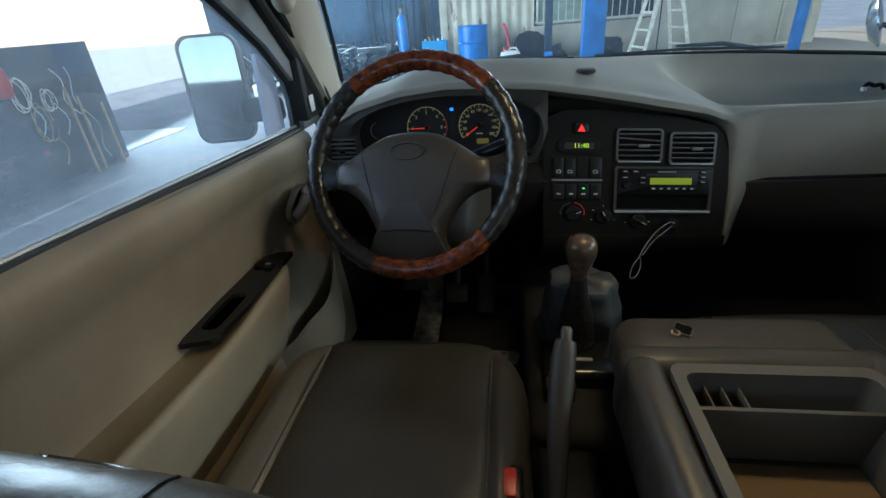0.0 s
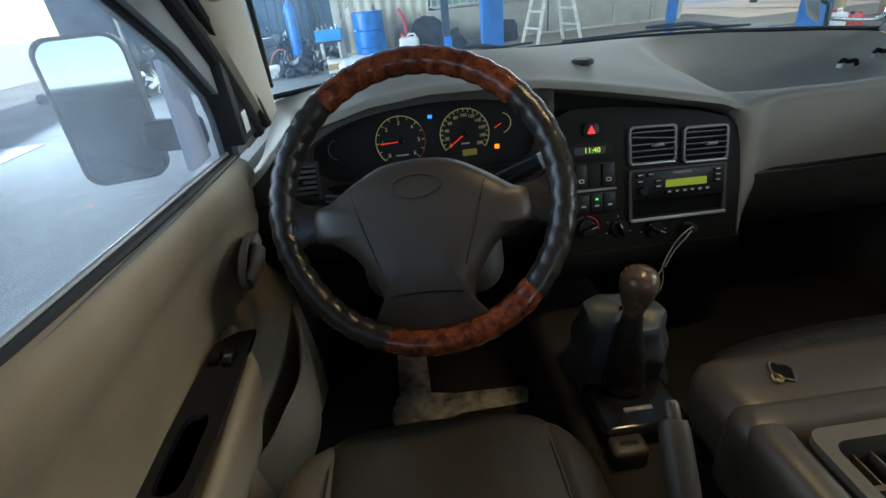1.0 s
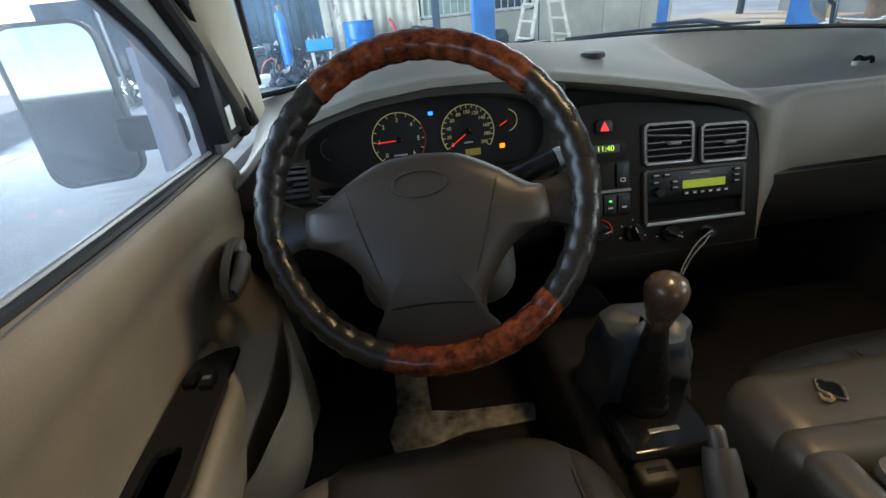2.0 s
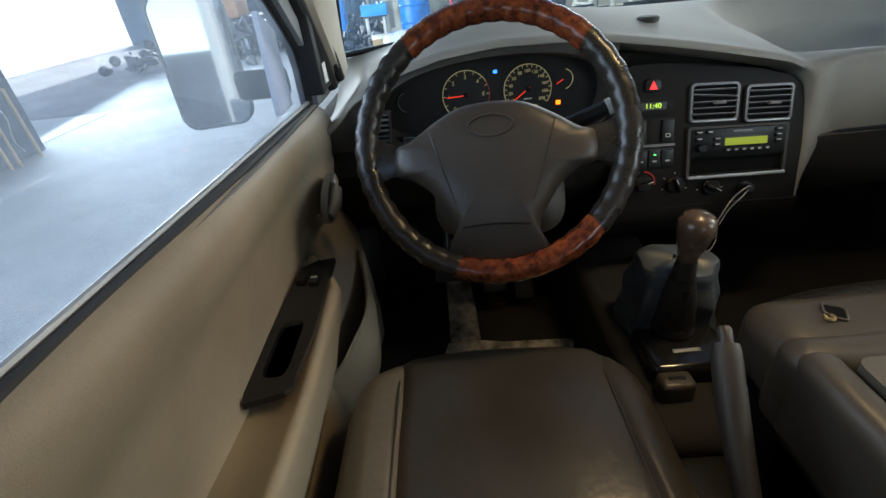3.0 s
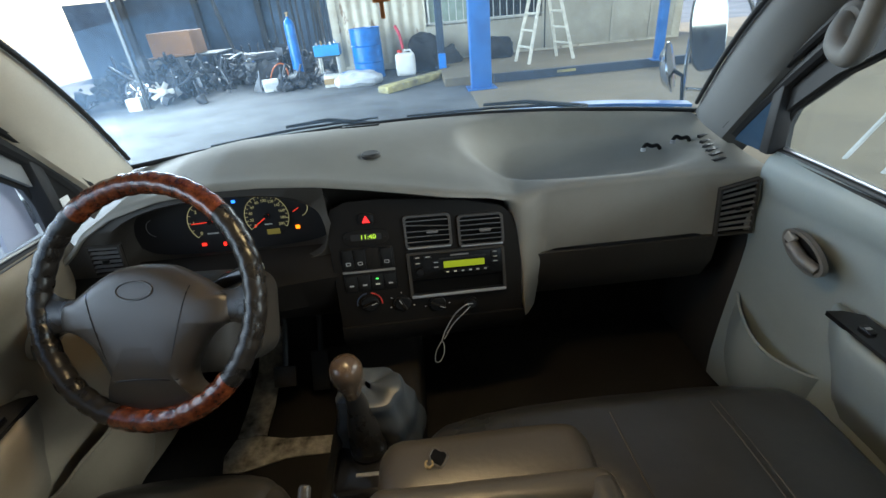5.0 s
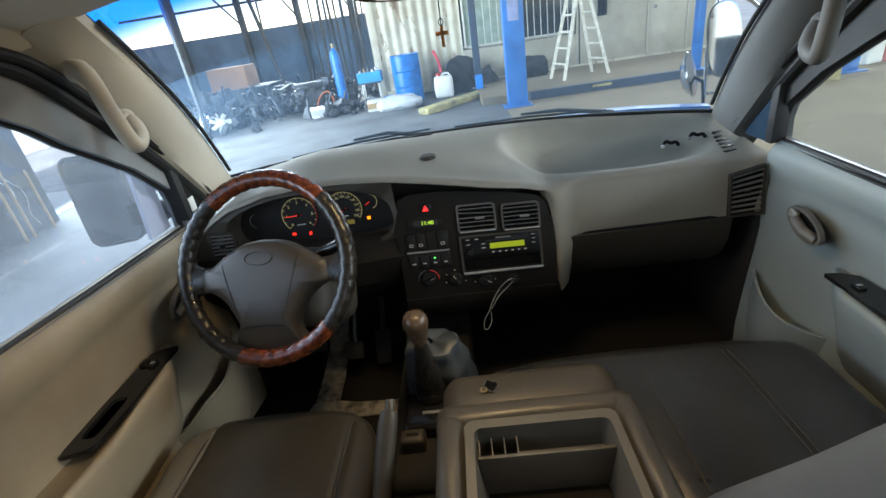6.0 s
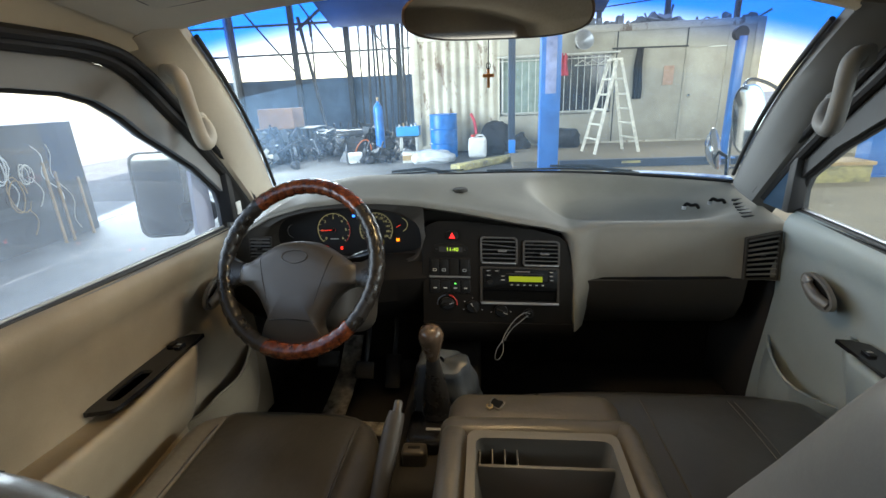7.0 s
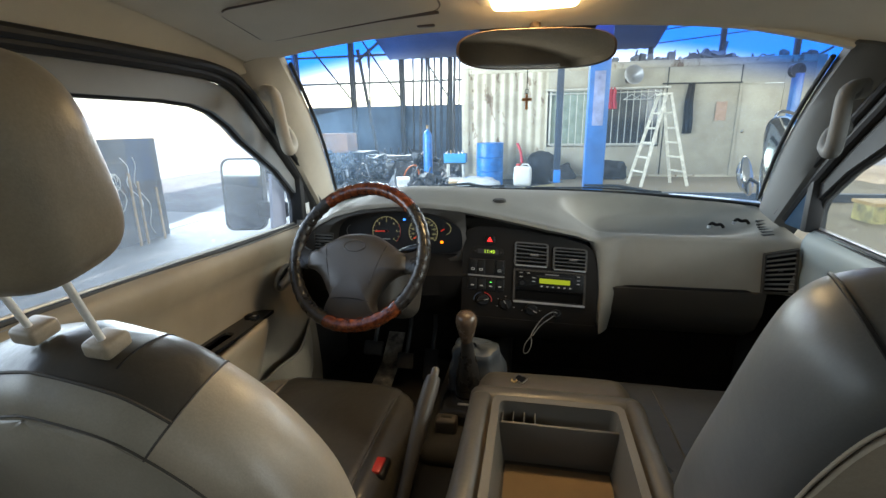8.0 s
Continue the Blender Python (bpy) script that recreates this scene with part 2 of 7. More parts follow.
M["white"] = surface("white_paint", (0.75, 0.75, 0.73), 0.5, vary=0.08, bump=0.1)
M["red"] = surface("red_plastic", (0.55, 0.03, 0.02), 0.4, vary=0.15)
M["blue"] = surface("blue_paint", (0.035, 0.17, 0.50), 0.35, vary=0.25, coarse=3)
M["blue_drum"] = surface("blue_drum_paint", (0.008, 0.16, 0.52), 0.32, vary=0.3, coarse=8)
M["concrete"] = surface("concrete_floor", (0.135, 0.14, 0.148), 0.75, vary=0.35, coarse=0.9, fine=60, bump=0.4, tint=(0.08, 0.085, 0.095))
M["yard"] = surface("pale_yard_concrete", (0.42, 0.42, 0.41), 0.85, vary=0.12, coarse=0.5, fine=40, bump=0.3)
M["tan_floor"] = surface("tan_concrete", (0.22, 0.18, 0.125), 0.8, vary=0.2, coarse=1.2, fine=60, bump=0.4)
M["container"] = surface("cream_container_steel", (0.58, 0.54, 0.43), 0.55, vary=0.18, coarse=1.3, fine=40, bump=0.2, tint=(0.50, 0.43, 0.32))
rust_over(M["container"], (0.15, 0.085, 0.045), 2.6, 0.57)
# dark wall sheet with the blue haze before it put into the colour
M["blue_wall"] = surface("hazed_wall_sheet", (0.10, 0.16, 0.24), 0.7, vary=0.3, coarse=1.2, fine=40, tint=(0.07, 0.11, 0.17))
M["dark_wall"] = surface("dark_wall_sheet", (0.05, 0.06, 0.075), 0.7, vary=0.35, coarse=1.5, fine=40)
M["steel"] = surface("dark_steel", (0.06, 0.065, 0.07), 0.5, metal=0.6, vary=0.3, coarse=3)
M["roof"] = surface("roof_sheet", (0.12, 0.14, 0.17), 0.6, vary=0.25, coarse=1.5, fine=30)
M["grime"] = surface("oily_engine_metal", (0.09, 0.09, 0.095), 0.42, metal=0.6, vary=0.6, coarse=12, fine=90, bump=0.5)
M["cardboard"] = surface("brown_board", (0.42, 0.21, 0.10), 0.8, vary=0.15, coarse=3)
M["wood"] = surface("plain_wood", (0.42, 0.28, 0.13), 0.6, vary=0.25, coarse=8)
M["paint_white"] = surface("old_white_paint", (0.62, 0.60, 0.54), 0.55, vary=0.2, coarse=10)


def finish(ob, smooth=True, angle=35):
    if smooth:
        ob.data.polygons.foreach_set("use_smooth", [True] * len(ob.data.polygons))
        ob.data.set_sharp_from_angle(angle=radians(angle))


def part(name, bm, material, parent=None, label="", smooth=True, angle=35):
    """Links a bmesh in world coordinates as one mesh object under a thing or a part."""
    me = bpy.data.meshes.new(name)
    bmesh.ops.recalc_face_normals(bm, faces=bm.faces)
    bm.to_mesh(me)
    bm.free()
    ob = new(name, me)
    me.materials.append(M[material] if isinstance(material, str) else material)
    if parent is not None:
        ob.parent = parent
        if parent.data is None:
            ob.matrix_parent_inverse = Matrix.Translation(-parent.location)
    if label:
        ob["label"] = label
    finish(ob, smooth, 80 if isinstance(material, str) and "leather" in material else angle)
    return ob


def thing(name, at, label, category, group="", kind=""):
    ob = new(name)
    ob.empty_display_size = 0.05
    ob.location = at
    return tagged(ob, label, category, group, kind)


def grid(rows, bm=None, close_u=False, close_v=False):
    """A skin over rows of points."""
    bm = bm or bmesh.new()
    vs = [[bm.verts.new(p) for p in r] for r in rows]
    n, m = len(vs), len(vs[0])
    for i in range(n if close_u else n - 1):
        for j in range(m if close_v else m - 1):
            bm.faces.new((vs[i][j], vs[i][(j + 1) % m], vs[(i + 1) % n][(j + 1) % m], vs[(i + 1) % n][j]))
    return bm


def thicken(bm, t):
    """Gives a skin a thickness."""
    bmesh.ops.recalc_face_normals(bm, faces=bm.faces)
    bmesh.ops.solidify(bm, geom=list(bm.faces), thickness=t)
    return bm


def tube(pts, r, seg=10, bm=None, cap=True):
    """A round bar along points; r: one radius or one a point."""
    bm = bm or bmesh.new()
    pts = [V(p) for p in pts]
    rs = r if isinstance(r, (list, tuple)) else [r] * len(pts)
    rows, up = [], None
    for i, p in enumerate(pts):
        d = (pts[min(i + 1, len(pts) - 1)] - pts[max(i - 1, 0)]).normalized()
        if up is None:
            up = d.orthogonal().normalized()
        up = (up - d * up.dot(d)).normalized()
        side = d.cross(up)
        rows.append([p + (up * math.cos(a) + side * math.sin(a)) * rs[i] for a in [2 * math.pi * k / seg for k in range(seg)]])
    n0 = len(bm.verts)
    grid(rows, bm, close_v=True)
    if cap:
        bm.verts.ensure_lookup_table()
        bm.faces.new([bm.verts[n0 + k] for k in range(seg)])
        e = n0 + seg * (len(pts) - 1)
        bm.faces.new([bm.verts[e + k] for k in range(seg)])
    return bm


def box(x0, x1, y0, y1, z0, z1, bevel=0.0, seg=2, bm=None, m=None):
    """A box with rounded edges, turned by m."""
    b = bmesh.new()
    bmesh.ops.create_cube(b, size=1)
    bmesh.ops.scale(b, vec=(x1 - x0, y1 - y0, z1 - z0), verts=b.verts)
    if bevel:
        bmesh.ops.bevel(b, geom=list(b.edges), offset=bevel, segments=seg, profile=0.5, affect="EDGES")
    bmesh.ops.translate(b, vec=((x0 + x1) / 2, (y0 + y1) / 2, (z0 + z1) / 2), verts=b.verts)
    if m is not None:
        bmesh.ops.transform(b, matrix=m, verts=b.verts)
    if bm is None:
        return b
    me = bpy.data.meshes.new("tmp")
    b.to_mesh(me)
    b.free()
    bm.from_mesh(me)
    bpy.data.meshes.remove(me)
    return bm


def spin(profile, m, seg=24, bm=None):
    """A turned body: (radius, height) pairs about the z of m."""
    bm = bm or bmesh.new()
    rows = [[m @ V((r * math.cos(a), r * math.sin(a), h)) for a in [2 * math.pi * k / seg for k in range(seg)]] for r, h in profile]
    n0 = len(bm.verts)
    grid(rows, bm, close_v=True)
    bm.verts.ensure_lookup_table()
    for k0, (r, h) in ((0, profile[0]), (len(profile) - 1, profile[-1])):
        if r > 1e-4:
            bm.faces.new([bm.verts[n0 + k0 * seg + k] for k in range(seg)])
    return bm


def slab(outline, depth, m, bevel=0.0, bm=None):
    """A flat plate with the given outline (x, y), raised by depth along the z of m."""
    b = bmesh.new()
    vs = [b.verts.new((x, y, 0)) for x, y in outline]
    f = b.faces.new(vs)
    r = bmesh.ops.extrude_face_region(b, geom=[f])
    top = [v for v in r["geom"] if isinstance(v, bmesh.types.BMVert)]
    bmesh.ops.translate(b, vec=(0, 0, depth), verts=top)
    if bevel:
        es = [e for e in b.edges if all(v in top for v in e.verts)]
        bmesh.ops.bevel(b, geom=es, offset=bevel, segments=2, profile=0.5, affect="EDGES")
    bmesh.ops.transform(b, matrix=m, verts=b.verts)
    if bm is None:
        return b
    me = bpy.data.meshes.new("tmp")
    b.to_mesh(me)
    b.free()
    bm.from_mesh(me)
    bpy.data.meshes.remove(me)
    return bm


def round_rect(x0, x1, y0, y1, r, seg=4):
    pts = []
    for cx, cy, a0 in ((x1 - r, y0 + r, -90), (x1 - r, y1 - r, 0), (x0 + r, y1 - r, 90), (x0 + r, y0 + r, 180)):
        pts += [(cx + r * math.cos(radians(a0 + 90 * k / seg)), cy + r * math.sin(radians(a0 + 90 * k / seg))) for k in range(seg + 1)]
    return pts


def ring_slab(outer, inner, depth, m, bm=None):
    """A flat frame between two outlines of equal length."""
    bm = bm or bmesh.new()
    rows = []
    for pts, h in ((outer, 0), (outer, depth), (inner, depth), (inner, 0)):
        rows.append([m @ V((x, y, h)) for x, y in pts])
    return grid(rows, bm, close_u=True, close_v=True)


def lerp(table, x):
    """A value from a short table of (x, value)."""
    return float(np.interp(x, [a for a, _ in table], [b for _, b in table]))


def smooth01(a, b, x):
    t = min(1, max(0, (x - a) / (b - a)))
    return t * t * (3 - 2 * t)


def spline(pts, n):
    """A smooth line through points, n steps a stretch."""
    pts = [V(p) for p in pts]
    out = []
    for i in range(len(pts) - 1):
        p0, p1, p2, p3 = pts[max(i - 1, 0)], pts[i], pts[i + 1], pts[min(i + 2, len(pts) - 1)]
        for k in range(n):
            t = k / n
            out.append(0.5 * ((2 * p1) + (p2 - p0) * t + (2 * p0 - 5 * p1 + 4 * p2 - p3) * t * t + (3 * p1 - p0 - 3 * p2 + p3) * t ** 3))
    return out + [pts[-1]]


def cushion(x0, x1, y0, y1, z0, z1, r, puff=0.015, m=None):
    """An upholstered block: rounded edges, faces swollen in the middle."""
    b = box(x0, x1, y0, y1, z0, z1, r, 7 if r > 0.044 else 4)
    bmesh.ops.subdivide_edges(b, edges=[e for e in b.edges if e.calc_length() > 0.08], cuts=7, use_grid_fill=True)
    c, h = V(((x0 + x1) / 2, (y0 + y1) / 2, (z0 + z1) / 2)), V((x1 - x0, y1 - y0, z1 - z0)) / 2
    for v in b.verts:
        q = V([(v.co[i] - c[i]) / h[i] for i in range(3)])
        for i in range(3):
            j, k = (i + 1) % 3, (i + 2) % 3
            if abs(q[i]) > 0.97:
                v.co[i] += math.copysign(puff * (1 - q[j] ** 2) * (1 - q[k] ** 2), q[i])
        v.co += V(noise.noise_vector(v.co * 9)) * 0.003
    if m is not None:
        bmesh.ops.transform(b, matrix=m, verts=b.verts)
    return b


def pillow(cx, cy, cz, hx, hy, hz, e, m):
    """A soft rounded block; the smaller e, the squarer."""
    p = lambda v: math.copysign(abs(v) ** e, v)
    rows = []
    for i in range(1, 28):
        la = math.pi * (i / 28 - 0.5)
        rows.append([m @ V((cx + hx * p(math.cos(la)) * p(math.cos(lo)), cy + hy * p(math.cos(la)) * p(math.sin(lo)), cz + hz * p(math.sin(la)))) for lo in [2 * math.pi * k / 56 for k in range(56)]])
    bm = grid(rows, close_v=True)
    bm.verts.ensure_lookup_table()
    bm.faces.new([bm.verts[k] for k in range(56)])
    bm.faces.new([bm.verts[26 * 56 + k] for k in range(56)])
    return bm


def words(text, size, m, depth=0.0004):
    """Lettering as a mesh, centred on m, in its xy plane."""
    cu = bpy.data.curves.new("lettering", "FONT")
    cu.body, cu.size, cu.align_x, cu.align_y, cu.extrude = text, size, "CENTER", "CENTER", depth
    ob = bpy.data.objects.new("lettering", cu)
    scene.collection.objects.link(ob)
    me = bpy.data.meshes.new_from_object(ob.evaluated_get(bpy.context.evaluated_depsgraph_get()))
    bpy.data.objects.remove(ob)
    bpy.data.curves.remove(cu)
    bm = bmesh.new()
    bm.from_mesh(me)
    bpy.data.meshes.remove(me)
    bmesh.ops.transform(bm, matrix=m, verts=bm.verts)
    return bm
# ---- cab shell ----
FLOOR = 0.42
carpet = part("floor", box(-0.76, 0.76, -1.25, 1.38, FLOOR - 0.04, FLOOR, 0.01), "carpet")
tagged(carpet, "dark worn carpet on the cab floor", "floor", kind="structure")
fire = part("wall_front", box(-0.76, 0.76, 1.34, 1.38, FLOOR, 0.97, 0.008), "carpet")
tagged(fire, "dark firewall below the dashboard", "wall", kind="structure")
bm = box(-0.76, 0.76, -1.29, -1.25, FLOOR, 1.05, 0.01)
for b_ in ((-0.76, 0.12, 1.05, 1.50), (0.64, 0.76, 1.05, 1.50), (-0.76, 0.76, 1.50, 1.66)):
    box(b_[0], b_[1], -1.29, -1.25, b_[2], b_[3], 0.0, bm=bm)
rear = part("wall_rear", bm, "beige")
tagged(rear, "plain beige rear wall of the cab with a window opening", "wall", kind="structure")

for side in (-1, 1):
    k_ = part("kick_panel", box(min(side * 0.735, side * 0.80), max(side * 0.735, side * 0.80), 1.055, 1.46, FLOOR - 0.05, 0.965, 0.01), "carpet")
    tagged(k_, "dark side panel of the footwell", "wall", "footwell sides", "structure")

# roof lining, arched across and dropping to the windscreen
rows = []
for i in range(25):
    y = 0.815 - 2.06 * i / 24
    drop = 0.085 * max(0, (y - 0.35) / 0.46) ** 1.6
    rows.append([(0.70 * s, y + (0.02 * (1 - s * s) if i == 0 else 0), 1.655 - drop * (1 - 0.35 * abs(s) ** 3) - 0.012 * s - 0.10 * abs(s) ** 2.6) for s in [k / 14 - 1 for k in range(29)]])
roof_lining = part("ceiling", thicken(grid(rows), 0.02), "headliner")
tagged(roof_lining, "beige cloth roof lining of the cab", "headliner", kind="structure")

# windscreen: a curved pane with a blue band along its top
WS_BASE = lambda s: V((0.765 * s, 1.455 - 0.075 * s * s, 1.098 - 0.035 * s * s))
WS_TOP = lambda s: V((0.625 * s, 0.835 - 0.012 * s * s, 1.578 - 0.018 * s - 0.075 * abs(s) ** 2.2))


def ws_point(s, t):
    p = WS_BASE(s).lerp(WS_TOP(s), t)
    return p + V((0, 0.035, 0.035)) * math.sin(math.pi * t) * (1 - 0.3 * s * s)


def ws_grid(t0, t1, nt=10, ns=30):
    return grid([[ws_point(2 * k / ns - 1, t0 + (t1 - t0) * i / nt) for k in range(ns + 1)] for i in range(nt + 1)])


windscreen = thing("windscreen", ws_point(0, 0), "curved dusty windscreen with a blue tinted top band", "windscreen")
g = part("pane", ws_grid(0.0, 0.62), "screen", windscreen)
g.visible_shadow = False
g = part("tinted_band", ws_grid(0.62, 1.0, 6), "blue_band", windscreen, "deep blue tinted glass band")
g.visible_shadow = False
edge = [ws_point(-1, k / 12) for k in range(13)] + [ws_point(2 * k / 24 - 1, 1) for k in range(1, 24)] + [ws_point(1, 1 - k / 12) for k in range(13)] + [ws_point(1 - 2 * k / 24, 0) for k in range(1, 25)]
part("seal", tube(edge, 0.007, 6, cap=False), "rubber", windscreen, "black rubber windscreen seal")
for side in (-1, 1):
    part("seal_lip", tube([ws_point(side * 0.972, k / 16) + V((0, -0.009, -0.003)) for k in range(1, 16)], 0.0055, 8), "rubber", windscreen, "black rubber lip beside the pillar")

header = part("header_trim", tube([ws_point(2 * k / 30 - 1, 1.0) + V((0, -0.014, -0.003)) for k in range(31)], 0.011, 8), "headliner")
tagged(header, "beige cloth edge above the windscreen", "trim", kind="structure")

# pillar trims between the windscreen and the doors
def pillar(side):
    a = [ws_point(side * 0.985, k / 12) + V((0, -0.007, -0.002)) for k in range(13)]
    b = spline([(side * 0.714, 1.185, 1.045), (side * 0.714, 1.075, 1.180), (side * 0.712, 0.950, 1.325), (side * 0.712, 0.785, 1.476 - 0.014 * side)], 4)
    rows = []
    for p, q in zip(a, b):
        mid = p.lerp(q, 0.5) + V((-side * 0.018, -0.014, 0.004))
        rows.append([p + V((side * 0.012, 0.006, 0.002)), p, p.lerp(mid, 0.4) + V((-side * 0.008, -0.010, 0)), mid, mid.lerp(q, 0.6) + V((-side * 0.002, -0.006, 0)), q, q + V((side * 0.030, 0.004, -0.020)), q + V((side * 0.060, 0.010, -0.045))])
    return thicken(grid(rows), 0.012)


for side in (-1, 1):
    # right trim painted darker, for the shade on that side
    p = part("pillar_trim", pillar(side), "pillar" if side < 0 else "pillar_shade_mirror_grey")
    tagged(p, "smooth beige trim on the windscreen pillar" if side < 0 else "trim on the windscreen pillar, its shade painted as darker grey", "pillar trim", "pillar trims", "structure")


def grab_handle(side):
    top, bot = (V((-0.668, 0.825, 1.425)), V((-0.680, 0.905, 1.328))) if side < 0 else (V((0.640, 0.800, 1.395)), V((0.660, 0.865, 1.318)))
    out = V((-side * 0.036, -0.028, -0.008))
    t = thing("grab_handle", bot, "moulded plastic grab handle bent like a hook on the windscreen pillar", "grab handle", "grab handles")
    line = spline([top + V((side * 0.02, 0.01, 0.01)), top + out * 0.75, top.lerp(bot, 0.5) + out + V((0, -0.02, -0.02)), bot + out * 1.05 + V((0, -0.03, -0.035)), bot + out * 0.8 + V((0, 0.005, -0.03)), bot + out * 0.3 + V((0, 0.01, -0.005)), bot + V((side * 0.02, 0.01, 0.005))], 6)
    # right handle takes the painted shade of its pillar
    part("grip", tube(line, [0.013 + 0.003 * math.sin(math.pi * i / (len(line) - 1)) for i in range(len(line))], 12), "pillar" if side < 0 else "pillar_shade_mirror_grey", t)
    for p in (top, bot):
        part("foot", spin([(0.020, -0.012), (0.020, 0.006), (0.014, 0.012)], look(p, p + V((side, 0.3, 0.1))), 16), "pillar" if side < 0 else "pillar_shade_mirror_grey", t)


grab_handle(-1)
grab_handle(1)

# ---- dashboard ----
dash = thing("dashboard", (0, 1.2, FLOOR), "grey moulded dashboard with a hooded centre and a tray on top", "dashboard")
BROW = [(-0.74, 0.983), (-0.70, 1.013), (-0.67, 1.043), (-0.60, 1.080), (-0.5, 1.106), (-0.4, 1.116), (-0.3, 1.114), (-0.2, 1.105), (-0.1, 1.088), (0.0, 1.068), (0.08, 1.050), (0.14, 1.030), (0.18, 1.011), (0.205, 1.003), (0.24, 1.006), (0.30, 1.013), (0.36, 1.016), (0.745, 1.016)]


def dash_top(x, y):
    """Height of the padded top: a long hood on the driver's side, and a dished tray on the other."""
    f = (y - 1.03) / 0.42
    zb = lerp(BROW, x)
    rim = 1.097 - 0.06 * x * x
    hood = zb + 0.028 * math.sin(math.pi * min(1, max(0, f))) * smooth01(-0.75, -0.4, x) * smooth01(0.40, 0.1, x) + (rim - zb) * (smooth01(0.25, 1.0, f) if x < 0 else smooth01(0.25 - 0.25 * smooth01(0.05, 0.35, x), 1.0, f))
    r = (abs((x - 0.415) / 0.325) ** 2.4 + abs((y - 1.255) / 0.172) ** 2.4) ** (1 / 2.4)
    d = smooth01(1.0, 0.60, r)
    low = 0.990 + 0.02 * smooth01(0.56, 0.74, x) + 0.045 * smooth01(1.18, 1.42, y)
    return hood + (min(hood, low) - hood) * d


def dash_edge(x):
    return 1.008 + 0.064 * smooth01(0.03, 0.27, x)


def fascia_y(u, z):
    return 1.012 + 0.14 * u + 0.26 * (z - 0.912)


# one skin: a lip over the instruments and the centre stack that runs down beside it into the passenger's front face
rows = []
for k in range(150):
    x = -0.745 + 1.49 * k / 149
    e, far = dash_edge(x), 1.458 - 0.075 * (x / 0.765) ** 2
    z0 = dash_top(x, e + 0.014)
    zb = 0.868 - 0.140 * (1 - smooth01(0.246, 0.272, x))
    back = 0.02 * smooth01(0.62, 0.745, x)
    w = smooth01(0.188, 0.212, x)
    flat = smooth01(0.206, 0.275, x)
    front = []
    for j in range(12):
        q = j / 11
        lip = (e + 0.060 - 0.066 * q ** 0.7, z0 - 0.032 + 0.020 * q)
        z = zb + (z0 - 0.014 - zb) * q
        pass_y = e - 0.004 - back - 0.014 * math.sin(math.pi * (1 - q) * 0.62) + 0.03 * smooth01(0.85, 0.73, z)
        side_y = fascia_y(0.205, z) - 0.008 - 0.012 * smooth01(0.6, 1, q) + 0.02 * (1 - q)
        face = (side_y + (pass_y - side_y) * flat, z)
        front.append((x, lip[0] + (face[0] - lip[0]) * w, lip[1] + (face[1] - lip[1]) * w))
    nose = [(x, e - 0.005 - back * 0.8, z0 - 0.006), (x, e + 0.001 - back * 0.6, z0 - 0.0015)]
    rows.append(front + nose + [(x, y, dash_top(x, y)) for y in [e + 0.014 + (far - e - 0.014) * j / 30 for j in range(31)]])
part("top_pad", thicken(grid(rows), 0.006), "pad", dash, "matt grey padded dashboard top and passenger side", angle=75)
rows = []
for k in range(31):
    x = 0.245 + 0.42 * k / 30
    rows.append([(x, 1.074, 0.870), (x, 1.057, 0.860), (x, 1.063, 0.80), (x, 1.09, 0.745), (x, 1.15, 0.70), (x, 1.25, 0.67)])
# shade below the crease painted as the darker lower grey
part("glovebox_lid", thicken(grid(rows), 0.008), "pad_low", dash, "grey glovebox lid with a pull edge, its shade painted dark")
part("glove_crease", tube([(0.25, 1.064, 0.866), (0.30, 1.056, 0.8685), (0.45, 1.054, 0.869), (0.61, 1.055, 0.869), (0.645, 1.062, 0.863)], 0.0045, 8), "black", dash)
# left end and knee panel under the cluster
rows = []
for k in range(34):
    x = -0.735 + 0.553 * k / 33
    bulge = 0.03 * math.sin(math.pi * k / 33)
    rows.append([(x, 1.04, 0.945), (x, 1.015 - bulge * 0.5, 0.935), (x, 0.99 - bulge, 0.90), (x, 0.998 - bulge, 0.84), (x, 1.05, 0.77), (x, 1.12, 0.72), (x, 1.26, 0.70)])
part("knee_panel", thicken(grid(rows), 0.008), "fascia", dash, "dark grey panel below the instruments")
FO, F_ACROSS, F_UP = V((0, 1.012, 0.912)), V((1, 0.12, -0.08)), V((0, 0.224, 0.86))
F_OUT = F_ACROSS.cross(F_UP).normalized()


def F(u, v, w=0.0):
    """A place on the centre fascia: u across, v height, w out of it."""
    return FO + F_ACROSS * u + F_UP * (v - 0.9) + F_OUT * w


FM = Matrix.Identity(4)
for col_, axis_ in enumerate((F_ACROSS * 0.9806, F_UP * 0.970, F_OUT, FO)):
    FM.col[col_].xyz = axis_


def fu(u):
    return u / 0.9806


def fv(v):
    return (v - 0.9) / 0.970


def frect(u0, u1, v0, v1, r=0.006, seg=4):
    return round_rect(fu(u0), fu(u1), fv(v0), fv(v1), r, seg)


def lift(w):
    return FM @ Matrix.Translation((0, 0, w))


# fascia plate
outline = [(fu(u), fv(v)) for u, v in [(-0.192, 0.735), (0.205, 0.725), (0.210, 0.86), (0.205, 0.95), (0.196, 0.985), (0.17, 1.008), (0.10, 1.026), (0.0, 1.038), (-0.08, 1.044), (-0.15, 1.042), (-0.180, 1.028), (-0.192, 1.0)]]
part("centre_fascia", slab(outline, 0.02, lift(-0.02), 0.003), "fascia", dash, "charcoal plastic centre fascia")
part("hood_core", box(-0.215, 0.10, 1.115, 1.30, 0.90, 1.055, 0.01), "pad_low", dash)
